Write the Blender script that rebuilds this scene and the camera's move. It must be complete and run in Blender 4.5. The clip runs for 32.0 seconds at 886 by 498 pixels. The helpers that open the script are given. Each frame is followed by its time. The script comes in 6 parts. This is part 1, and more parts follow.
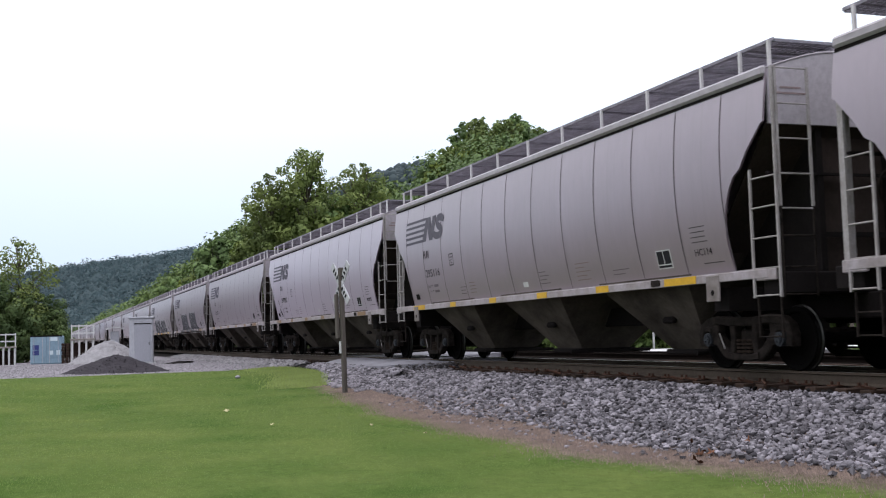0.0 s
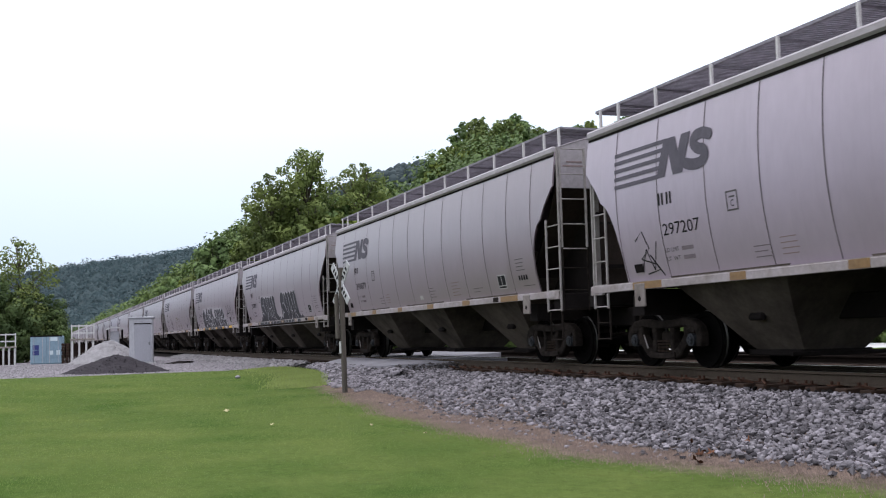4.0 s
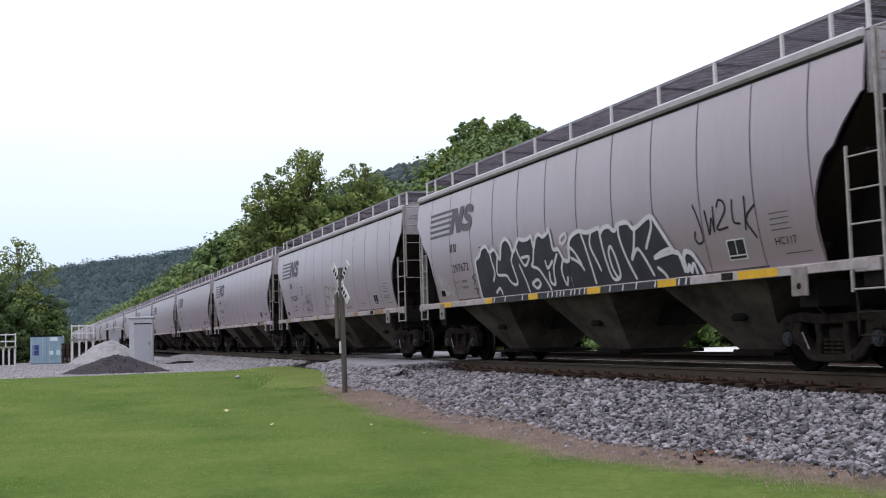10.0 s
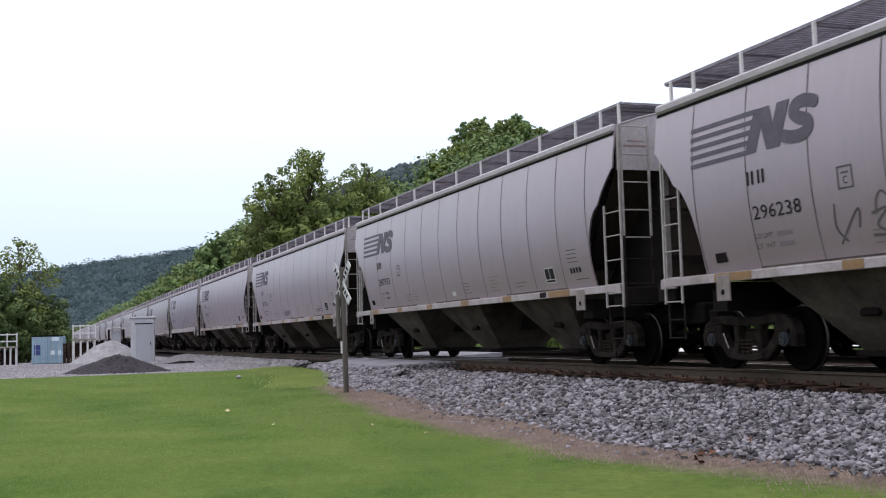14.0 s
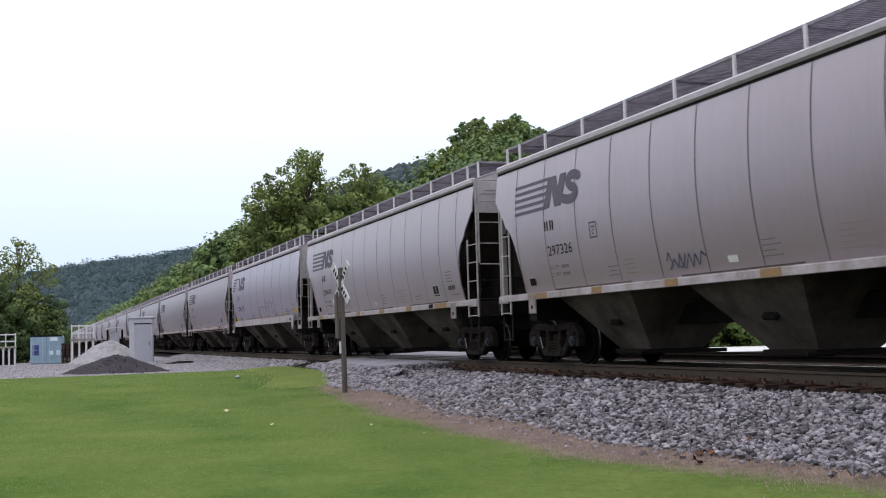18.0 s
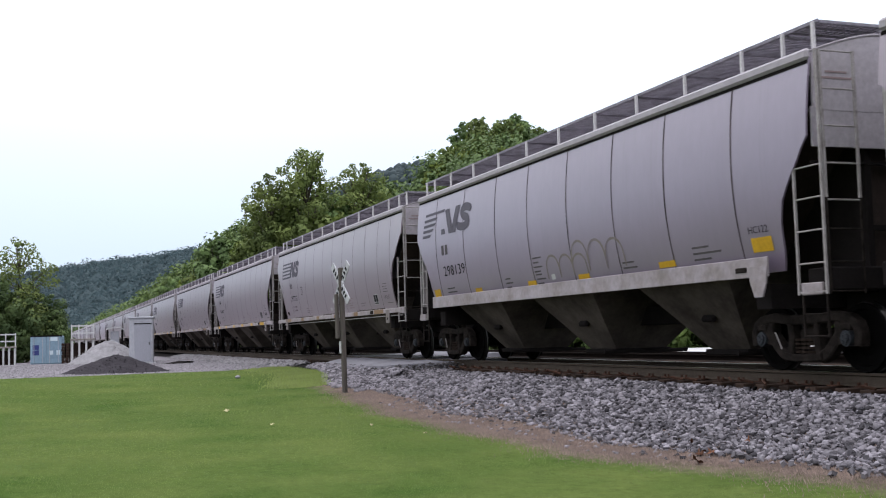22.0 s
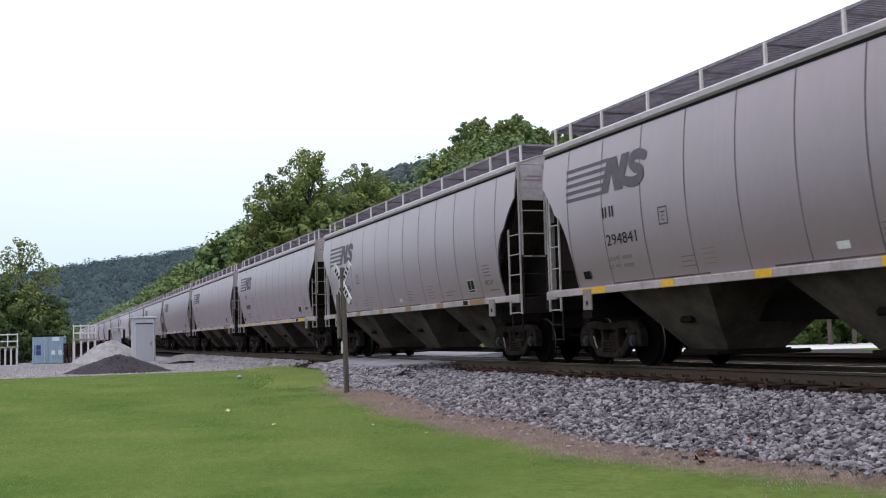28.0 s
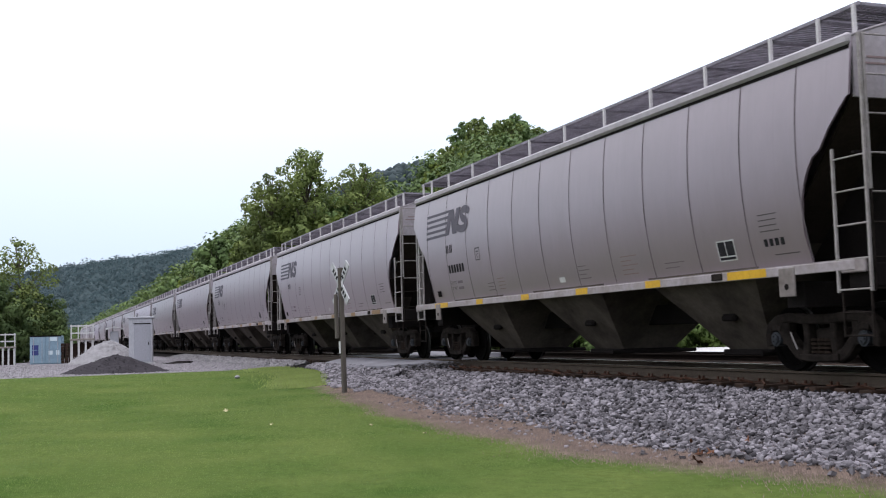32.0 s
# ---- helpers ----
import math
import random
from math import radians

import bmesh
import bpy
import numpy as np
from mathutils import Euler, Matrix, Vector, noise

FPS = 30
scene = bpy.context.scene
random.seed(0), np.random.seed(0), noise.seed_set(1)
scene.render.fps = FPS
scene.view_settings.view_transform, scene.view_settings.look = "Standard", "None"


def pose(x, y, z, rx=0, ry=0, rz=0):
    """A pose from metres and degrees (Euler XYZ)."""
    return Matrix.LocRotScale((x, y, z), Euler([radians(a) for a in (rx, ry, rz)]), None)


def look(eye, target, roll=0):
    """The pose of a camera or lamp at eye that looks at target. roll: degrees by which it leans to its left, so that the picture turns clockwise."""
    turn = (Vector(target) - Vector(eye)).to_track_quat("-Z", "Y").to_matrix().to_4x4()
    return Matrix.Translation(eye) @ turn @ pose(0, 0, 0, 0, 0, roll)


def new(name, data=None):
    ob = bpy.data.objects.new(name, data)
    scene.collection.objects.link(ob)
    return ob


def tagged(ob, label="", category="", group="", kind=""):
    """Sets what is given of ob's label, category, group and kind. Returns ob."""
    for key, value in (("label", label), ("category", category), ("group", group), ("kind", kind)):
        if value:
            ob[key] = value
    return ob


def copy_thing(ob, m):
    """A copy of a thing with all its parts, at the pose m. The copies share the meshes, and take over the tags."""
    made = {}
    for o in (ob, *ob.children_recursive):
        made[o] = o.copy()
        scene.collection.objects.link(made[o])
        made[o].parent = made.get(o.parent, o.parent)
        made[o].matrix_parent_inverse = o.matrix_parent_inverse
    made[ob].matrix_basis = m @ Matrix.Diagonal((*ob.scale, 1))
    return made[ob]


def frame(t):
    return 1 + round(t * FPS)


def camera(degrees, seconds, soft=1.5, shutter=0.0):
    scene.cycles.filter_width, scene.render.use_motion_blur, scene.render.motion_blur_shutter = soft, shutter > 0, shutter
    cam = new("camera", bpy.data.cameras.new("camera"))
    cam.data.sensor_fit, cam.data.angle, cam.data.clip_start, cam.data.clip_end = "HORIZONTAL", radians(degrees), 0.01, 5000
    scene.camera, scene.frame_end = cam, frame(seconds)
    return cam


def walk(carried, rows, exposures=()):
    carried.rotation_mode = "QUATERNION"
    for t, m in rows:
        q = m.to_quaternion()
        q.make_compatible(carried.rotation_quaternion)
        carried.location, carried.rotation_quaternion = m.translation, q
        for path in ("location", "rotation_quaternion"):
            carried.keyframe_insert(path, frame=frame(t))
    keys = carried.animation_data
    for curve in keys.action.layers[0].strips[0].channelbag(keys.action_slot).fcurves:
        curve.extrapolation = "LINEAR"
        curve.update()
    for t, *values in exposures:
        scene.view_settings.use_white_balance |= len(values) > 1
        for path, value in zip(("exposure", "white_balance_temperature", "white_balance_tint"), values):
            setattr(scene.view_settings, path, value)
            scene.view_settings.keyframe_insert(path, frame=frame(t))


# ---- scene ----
# ------------------------------------------------------------------ camera
EYE = (0.0, 0.0, 0.6455)      # rail head is z = 0; the track runs along x
TRACK = 10.885                # y of the track's centre line
YAW, PITCH, ROLL, FOCAL = 0.3509, 0.0775, -1.57, 1956.0
cam = camera(43.68, 32.0, soft=1.1, shutter=0.12)


def aim(dx=0.0, dy=0.0):
    """The camera's pose, panned by the tripod's small sway."""
    yaw, pitch = YAW - dx / FOCAL, PITCH + dy / FOCAL
    way = Vector((-math.cos(yaw) * math.cos(pitch), math.sin(yaw) * math.cos(pitch), math.sin(pitch)))
    return look(EYE, Vector(EYE) + way * 10, ROLL)


SWAY = [(0, 0, 0), (6, 0, 0), (6.5, 1.5, 0), (7, 4.4, -0.3), (7.5, 6.3, -0.6), (8, 9.2, -1.5), (8.5, 4.5, -0.3), (9, 0, 0),
        (13, 0, 0), (13.5, 1.2, 0), (14.5, 3.0, 0), (15.5, 6.5, 0), (16.5, 9.2, 0), (17, 3.4, 0), (17.5, 0, 0), (27, 0.4, 0),
        (27.5, 1.5, 0), (28, 3.0, 0), (28.5, 3.4, 0), (29, 4.5, 0), (29.5, 4.4, 0), (30, 1.6, 0), (30.5, 0, 0), (32, -0.8, 0)]
walk(cam, [(t, aim(dx, dy)) for t, dx, dy in SWAY])

# ------------------------------------------------------------------ light: bright overcast, brighter overhead
scene.view_settings.exposure = 0.0
world = bpy.data.worlds.new("overcast")
scene.world = world
world.use_nodes = True
wn, wl = world.node_tree.nodes, world.node_tree.links
sky = wn.new("ShaderNodeTexSky")
sky.sky_type, sky.sun_disc = "NISHITA", False
sky.sun_elevation, sky.sun_rotation = radians(60), radians(10)
wcoord, wsep = wn.new("ShaderNodeTexCoord"), wn.new("ShaderNodeSeparateXYZ")
wl.new(wcoord.outputs["Generated"], wsep.inputs[0])
wramp = wn.new("ShaderNodeValToRGB")
wramp.color_ramp.elements[0].position, wramp.color_ramp.elements[0].color = 0.0, (0.255, 0.305, 0.37, 1)
wramp.color_ramp.elements[1].position, wramp.color_ramp.elements[1].color = 1.0, (0.97, 0.99, 1.09, 1)
for pos, col in ((0.08, (0.288, 0.337, 0.405, 1)), (0.17, (0.360, 0.398, 0.448, 1)), (0.4, (0.60, 0.617, 0.67, 1))):
    e = wramp.color_ramp.elements.new(pos)
    e.color = col
wl.new(wsep.outputs[2], wramp.inputs[0])
wclouds = wn.new("ShaderNodeTexNoise")
wclouds.inputs["Scale"].default_value, wclouds.inputs["Detail"].default_value = 2.2, 3
wl.new(wcoord.outputs["Generated"], wclouds.inputs["Vector"])
wcl = wn.new("ShaderNodeMapRange")
wcl.inputs[3].default_value, wcl.inputs[4].default_value = 2.35, 2.75
wl.new(wclouds.outputs[0], wcl.inputs[0])
wbg, wbg2, wadd = wn["Background"], wn.new("ShaderNodeBackground"), wn.new("ShaderNodeAddShader")
wl.new(sky.outputs[0], wbg.inputs[0])
wbg.inputs[1].default_value = 0.012
wl.new(wramp.outputs[0], wbg2.inputs[0])
wl.new(wcl.outputs[0], wbg2.inputs[1])
wl.new(wbg.outputs[0], wadd.inputs[0])
wl.new(wbg2.outputs[0], wadd.inputs[1])
wl.new(wadd.outputs[0], wn["World Output"].inputs[0])
sun = new("sun", bpy.data.lights.new("sun", "SUN"))
sun.data.energy, sun.data.angle, sun.data.color = 0.8, radians(30), (1.0, 0.96, 0.9)
sun.matrix_world = look((-8, -14, 60), (0, 0, 0))

# ------------------------------------------------------------------ materials


def mat(name, base, rough=0.7, metal=0.0, dark=None, scale=3.0, amount=0.5, fine=40.0, bump=0.15, stretch=(1, 1, 1), island=0.0,
        per_object=0.0, spec=0.12):
    """A surface with variation at two scales. base and dark: the two colours that noise mixes; stretch: noise axes."""
    m = bpy.data.materials.new(name)
    m.use_nodes = True
    n, l = m.node_tree.nodes, m.node_tree.links
    p = n["Principled BSDF"]
    p.inputs["Roughness"].default_value, p.inputs["Metallic"].default_value = rough, metal
    p.inputs["Specular IOR Level"].default_value = spec
    dark = dark or tuple(c * 0.6 for c in base)
    co, mp, info = n.new("ShaderNodeTexCoord"), n.new("ShaderNodeMapping"), n.new("ShaderNodeObjectInfo")
    mp.inputs["Scale"].default_value = stretch
    l.new(co.outputs["Object"], mp.inputs[0])
    shift = n.new("ShaderNodeVectorMath")
    shift.operation = "ADD"
    mul = n.new("ShaderNodeMath")
    mul.operation, mul.inputs[1].default_value = "MULTIPLY", 57.0
    l.new(info.outputs["Random"], mul.inputs[0])
    l.new(mp.outputs[0], shift.inputs[0])
    l.new(mul.outputs[0], shift.inputs[1])
    big, small = n.new("ShaderNodeTexNoise"), n.new("ShaderNodeTexNoise")
    for tex, s, d in ((big, scale, 5), (small, fine, 3)):
        tex.inputs["Scale"].default_value, tex.inputs["Detail"].default_value = s, d
        tex.inputs["Roughness"].default_value = 0.6
        l.new(shift.outputs[0], tex.inputs["Vector"])
    mr = n.new("ShaderNodeMapRange")
    mr.inputs[1].default_value, mr.inputs[2].default_value = 0.35, 0.7
    mr.inputs[3].default_value, mr.inputs[4].default_value = 0.0, amount
    l.new(big.outputs[0], mr.inputs[0])
    mix = n.new("ShaderNodeMix")
    mix.data_type = "RGBA"
    mix.inputs[6].default_value, mix.inputs[7].default_value = (*base, 1), (*dark, 1)
    l.new(mr.outputs[0], mix.inputs[0])
    hsv = n.new("ShaderNodeHueSaturation")
    l.new(mix.outputs[2], hsv.inputs["Color"])
    val = n.new("ShaderNodeMapRange")
    val.inputs[1].default_value, val.inputs[2].default_value = 0.3, 0.7
    val.inputs[3].default_value, val.inputs[4].default_value = 0.88, 1.12
    l.new(small.outputs[0], val.inputs[0])
    last = val.outputs[0]
    for source, strength in ((("Random Per Island"), island), ("Random", per_object)):
        if strength:
            src = n.new("ShaderNodeNewGeometry").outputs["Random Per Island"] if source != "Random" else info.outputs["Random"]
            r = n.new("ShaderNodeMapRange")
            r.inputs[3].default_value, r.inputs[4].default_value = 1 - strength, 1 + strength
            l.new(src, r.inputs[0])
            mm = n.new("ShaderNodeMath")
            mm.operation = "MULTIPLY"
            l.new(last, mm.inputs[0])
            l.new(r.outputs[0], mm.inputs[1])
            last = mm.outputs[0]
    l.new(last, hsv.inputs["Value"])
    l.new(hsv.outputs[0], p.inputs["Base Color"])
    if bump:
        b = n.new("ShaderNodeBump")
        b.inputs["Strength"].default_value, b.inputs["Distance"].default_value = bump, 0.02
        l.new(small.outputs[0], b.inputs["Height"])
        l.new(b.outputs[0], p.inputs["Normal"])
    return m


STREAK = (0.8, 1.0, 0.3)


def car_paint(name, base, dark, tan, tan_share=0.5):
    """Aged car paint: cloudy fading, thin vertical wash marks and a darker tan that strengthens in drips towards the
    sill.
    """
    m = mat(name, base, 0.36, 0, dark, 0.7, 0.55, 9, 0.02, STREAK, spec=0.95)
    m.node_tree.nodes["Principled BSDF"].inputs["Coat Weight"].default_value = 0.8
    m.node_tree.nodes["Principled BSDF"].inputs["Coat Roughness"].default_value = 0.45
    n, l = m.node_tree.nodes, m.node_tree.links
    hsv = next(x for x in n if x.bl_idname == "ShaderNodeHueSaturation")
    grain = hsv.inputs["Value"].links[0].from_node
    grain.inputs[3].default_value, grain.inputs[4].default_value = 0.95, 1.05
    under = hsv.inputs["Color"].links[0].from_socket
    shift = next(x for x in n if x.bl_idname == "ShaderNodeVectorMath").outputs[0]
    drip, wash = n.new("ShaderNodeTexNoise"), n.new("ShaderNodeTexNoise")
    for tex, stretch, s in ((drip, (3.0, 1.0, 0.5), 1.0), (wash, (26.0, 1.0, 0.7), 1.0)):
        mp = n.new("ShaderNodeMapping")
        mp.inputs["Scale"].default_value = stretch
        l.new(shift, mp.inputs[0])
        l.new(mp.outputs[0], tex.inputs["Vector"])
        tex.inputs["Scale"].default_value, tex.inputs["Detail"].default_value = s, 5
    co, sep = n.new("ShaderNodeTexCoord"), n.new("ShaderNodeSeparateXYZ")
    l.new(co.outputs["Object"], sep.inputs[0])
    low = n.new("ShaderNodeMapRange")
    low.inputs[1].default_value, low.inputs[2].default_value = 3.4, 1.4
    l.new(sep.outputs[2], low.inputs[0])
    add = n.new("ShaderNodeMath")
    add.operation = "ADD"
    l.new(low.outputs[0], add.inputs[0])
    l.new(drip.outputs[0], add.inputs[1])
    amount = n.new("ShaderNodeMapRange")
    amount.inputs[1].default_value, amount.inputs[2].default_value, amount.inputs[4].default_value = 0.45, 1.5, tan_share
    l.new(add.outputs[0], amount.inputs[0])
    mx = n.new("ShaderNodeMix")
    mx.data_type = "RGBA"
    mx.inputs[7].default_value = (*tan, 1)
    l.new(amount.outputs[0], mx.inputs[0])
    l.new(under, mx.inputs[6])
    lines = n.new("ShaderNodeMapRange")
    lines.inputs[1].default_value, lines.inputs[2].default_value = 0.56, 0.74
    lines.inputs[4].default_value = 0.16
    l.new(wash.outputs[0], lines.inputs[0])
    streak = n.new("ShaderNodeMix")
    streak.data_type = "RGBA"
    streak.inputs[7].default_value = (*[c * 0.6 for c in tan], 1)
    l.new(lines.outputs[0], streak.inputs[0])
    l.new(mx.outputs[2], streak.inputs[6])
    l.new(streak.outputs[2], hsv.inputs["Color"])
    return m


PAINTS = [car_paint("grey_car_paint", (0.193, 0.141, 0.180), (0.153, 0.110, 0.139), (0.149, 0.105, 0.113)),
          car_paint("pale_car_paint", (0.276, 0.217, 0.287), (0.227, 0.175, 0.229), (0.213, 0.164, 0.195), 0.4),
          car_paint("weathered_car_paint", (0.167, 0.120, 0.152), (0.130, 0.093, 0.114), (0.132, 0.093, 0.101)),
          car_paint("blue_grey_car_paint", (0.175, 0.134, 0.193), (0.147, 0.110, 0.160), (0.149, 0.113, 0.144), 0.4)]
M_PAD = mat("dirty_bracket_paint", (0.20, 0.172, 0.168), 0.6, 0, (0.10, 0.082, 0.074), 4.0, 0.8, 14, 0.04)
M_SILL = mat("sill_paint", (0.31, 0.272, 0.290), 0.5, 0, (0.165, 0.136, 0.124), 2.2, 0.8, 12, 0.03, (1, 1, 1))
M_EAVE = mat("eave_paint", (0.34, 0.308, 0.338), 0.5, 0, (0.24, 0.215, 0.215), 1.0, 0.5, 12, 0.03, (0.4, 1, 1))
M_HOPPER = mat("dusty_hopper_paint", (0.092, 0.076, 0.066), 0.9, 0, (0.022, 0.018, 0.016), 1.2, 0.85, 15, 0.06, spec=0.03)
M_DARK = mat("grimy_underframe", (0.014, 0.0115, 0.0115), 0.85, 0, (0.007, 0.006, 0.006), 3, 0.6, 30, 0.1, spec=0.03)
# darker coat for the car ends, with their shade in the colour
M_SLOPE = mat("shaded_slope_sheet", (0.040, 0.030, 0.027), 0.85, 0, (0.020, 0.015, 0.013), 2, 0.6, 20, 0.05, spec=0.03)
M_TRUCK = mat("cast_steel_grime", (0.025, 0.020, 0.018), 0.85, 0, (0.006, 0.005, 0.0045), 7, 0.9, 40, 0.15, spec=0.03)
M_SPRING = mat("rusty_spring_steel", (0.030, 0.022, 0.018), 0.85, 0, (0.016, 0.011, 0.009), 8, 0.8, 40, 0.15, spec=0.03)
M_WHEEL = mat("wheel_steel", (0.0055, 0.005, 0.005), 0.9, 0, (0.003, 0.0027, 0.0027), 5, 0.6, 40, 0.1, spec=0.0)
M_TREAD = mat("polished_tread", (0.05, 0.048, 0.046), 0.42, 1.0, (0.02, 0.019, 0.018), 6, 0.4, 60, 0.02)
M_CAP = mat("bearing_cap_blue", (0.034, 0.036, 0.042), 0.6, 0.1, (0.015, 0.016, 0.018), 9, 0.5, 40, 0.05)
M_LADDER = mat("ladder_paint", (0.30, 0.275, 0.275), 0.5, 0, (0.13, 0.105, 0.095), 5, 0.6, 30, 0.05)
M_WALK = mat("galvanised_grating", (0.25, 0.23, 0.27), 0.6, 0.3, (0.045, 0.042, 0.046), 6, 0.5, 40, 0.05)
M_POST = mat("galvanised_post", (0.52, 0.49, 0.51), 0.5, 0.0, (0.44, 0.41, 0.41), 6, 0.5, 40, 0.05)
M_SEAM = mat("seam_grime", (0.024, 0.019, 0.019), 0.8, 0, (0.140, 0.114, 0.126), 1.4, 0.9, 9, 0, (1, 1, 1))
M_SEAM2 = mat("faint_seam_grime", (0.062, 0.051, 0.055), 0.8, 0, (0.155, 0.128, 0.142), 1.4, 0.9, 9, 0, (1, 1, 1))
M_LOGO = mat("faded_black_paint", (0.066, 0.058, 0.076), 0.6, 0, (0.096, 0.086, 0.104), 2.5, 0.5, 12, 0, spec=0.2)
M_STENCIL = mat("stencil_paint", (0.016, 0.015, 0.017), 0.75, 0, (0.034, 0.031, 0.033), 4, 0.5, 20, 0, spec=0.1)
M_FAINT = mat("faint_stencil_paint", (0.150, 0.122, 0.138), 0.6, 0, (0.17, 0.14, 0.155), 4, 0.6, 20, 0)
M_FAINT2 = mat("grey_stencil_paint", (0.07, 0.062, 0.064), 0.6, 0, (0.12, 0.105, 0.108), 4, 0.6, 20, 0)
M_REDTXT = mat("faint_red_stencil", (0.250, 0.178, 0.182), 0.6, 0, (0.21, 0.165, 0.16), 4, 0.6, 20, 0)
M_WHITE = mat("white_marking", (0.50, 0.49, 0.49), 0.5, 0, (0.36, 0.35, 0.34), 3, 0.4, 20, 0)
M_YELLOW = mat("yellow_reflector", (0.50, 0.29, 0.02), 0.4, 0, (0.34, 0.19, 0.02), 4, 0.5, 20, 0)
M_ORANGE = mat("dirty_reflector", (0.205, 0.122, 0.058), 0.5, 0, (0.125, 0.085, 0.055), 4, 0.5, 20, 0)
M_SPRAY = mat("dark_spray_paint", (0.022, 0.021, 0.026), 0.6, 0, (0.044, 0.042, 0.050), 2.5, 0.6, 14, 0)
M_OUTLINE = mat("white_spray_paint", (0.47, 0.45, 0.48), 0.6, 0, (0.34, 0.325, 0.345), 3, 0.5, 20, 0)
M_YHAZE = mat("yellow_paint_haze", (0.200, 0.172, 0.132), 0.5, 0, (0.170, 0.140, 0.170), 3, 0.9, 12, 0)
M_YSPRAY = mat("thin_yellow_spray", (0.225, 0.195, 0.120), 0.5, 0, (0.19, 0.16, 0.15), 3, 0.8, 12, 0)

M_RAIL = mat("rusty_rail_side", (0.060, 0.047, 0.037), 0.9, 0.0, (0.028, 0.019, 0.015), 6, 0.5, 40, 0.15)
M_OLDRAIL = mat("dull_old_rail", (0.022, 0.017, 0.015), 0.9, 0, (0.012, 0.009, 0.008), 6, 0.5, 40, 0.1, spec=0.03)
M_RAILTOP = mat("polished_rail_top", (0.45, 0.44, 0.43), 0.3, 1.0, (0.3, 0.28, 0.27), 6, 0.4, 60, 0.02)
M_TIE = mat("creosoted_tie", (0.040, 0.025, 0.019), 0.9, 0, (0.016, 0.011, 0.009), 4, 0.7, 30, 0.3, (0.3, 0.3, 1), 0, 0.35)
M_SPIKE = mat("rusted_spike", (0.062, 0.031, 0.021), 0.9, 0, (0.034, 0.019, 0.014), 9, 0.6, 50, 0.2, (1, 1, 1), 0.3)
M_STONE = mat("grey_ballast_stone", (0.176, 0.162, 0.178), 0.9, 0, (0.074, 0.068, 0.076), 3, 0.5, 30, 0.2, (1, 1, 1), 0.75, spec=0.05)
M_STONE1 = mat("single_ballast_stone", (0.180, 0.166, 0.180), 0.9, 0, (0.080, 0.074, 0.081), 3, 0.5, 30, 0.2, (1, 1, 1), 0, 0.5, spec=0.05)
# oily stone, near-black because the train's shade is in the colour too
M_BED = mat("oily_shaded_ballast", (0.022, 0.020, 0.020), 0.95, 0, (0.011, 0.010, 0.010), 3, 0.6, 30, 0.3, spec=0.0)
M_LOT = mat("pale_lot_gravel", (0.215, 0.203, 0.212), 0.95, 0, (0.15, 0.142, 0.15), 2, 0.6, 20, 0.2, (1, 1, 1), 0.25, spec=0.0)
M_ASPHALT = mat("worn_asphalt", (0.185, 0.178, 0.20), 0.85, 0, (0.12, 0.115, 0.125), 0.8, 0.6, 60, 0.2)
M_BARK = mat("tree_bark", (0.10, 0.085, 0.07), 0.9, 0, (0.05, 0.042, 0.035), 5, 0.6, 30, 0.4)
M_WOOD = mat("weathered_grey_post", (0.11, 0.095, 0.085), 0.9, 0, (0.045, 0.038, 0.034), 4, 0.7, 30, 0.4, (1, 1, 0.12))
M_BOARD = mat("weathered_board", (0.26, 0.235, 0.21), 0.85, 0, (0.15, 0.13, 0.115), 4, 0.6, 30, 0.2, (1, 1, 0.2))
M_BUNGALOW = mat("grey_painted_steel", (0.37, 0.37, 0.40), 0.5, 0, (0.29, 0.29, 0.315), 1.5, 0.5, 20, 0.03, STREAK)
M_BDOOR = mat("pale_painted_door", (0.30, 0.30, 0.335), 0.5, 0, (0.26, 0.26, 0.285), 1.5, 0.5, 20, 0.03)
M_BLUE = mat("faded_blue_steel", (0.22, 0.31, 0.38), 0.6, 0, (0.16, 0.23, 0.28), 1.5, 0.6, 20, 0.05, STREAK)
M_NAVY = mat("navy_patch", (0.035, 0.045, 0.16), 0.6, 0, (0.05, 0.06, 0.14), 3, 0.5, 20, 0.02)
M_PALEBLUE = mat("pale_patch", (0.50, 0.58, 0.62), 0.6, 0, (0.4, 0.46, 0.5), 3, 0.5, 20, 0.02)
M_SIGN = mat("weathered_sign_white", (0.46, 0.45, 0.47), 0.6, 0, (0.24, 0.23, 0.24), 6, 0.7, 30, 0.05)
M_PILE = mat("pale_gravel_heap", (0.235, 0.225, 0.235), 0.95, 0, (0.15, 0.145, 0.150), 2.0, 0.8, 12, 0.9, spec=0.02)
M_COAL = mat("dark_asphalt_heap", (0.044, 0.040, 0.045), 0.95, 0, (0.026, 0.023, 0.026), 1.5, 0.7, 14, 0.8, spec=0.02)
M_RUBBLE = mat("broken_asphalt", (0.085, 0.078, 0.080), 0.95, 0, (0.035, 0.032, 0.033), 3, 0.8, 20, 0.4, (1, 1, 1), 0.5, spec=0.02)
M_LEAFDRY = mat("dry_leaf", (0.11, 0.05, 0.03), 0.8, 0, (0.07, 0.035, 0.022), 20, 0.6, 80, 0.1, (1, 1, 1), 0, 0.4)
M_PALELEAF = mat("pale_fallen_leaf", (0.42, 0.38, 0.22), 0.8, 0, (0.3, 0.27, 0.16), 20, 0.6, 80, 0.1, (1, 1, 1), 0, 0.3)
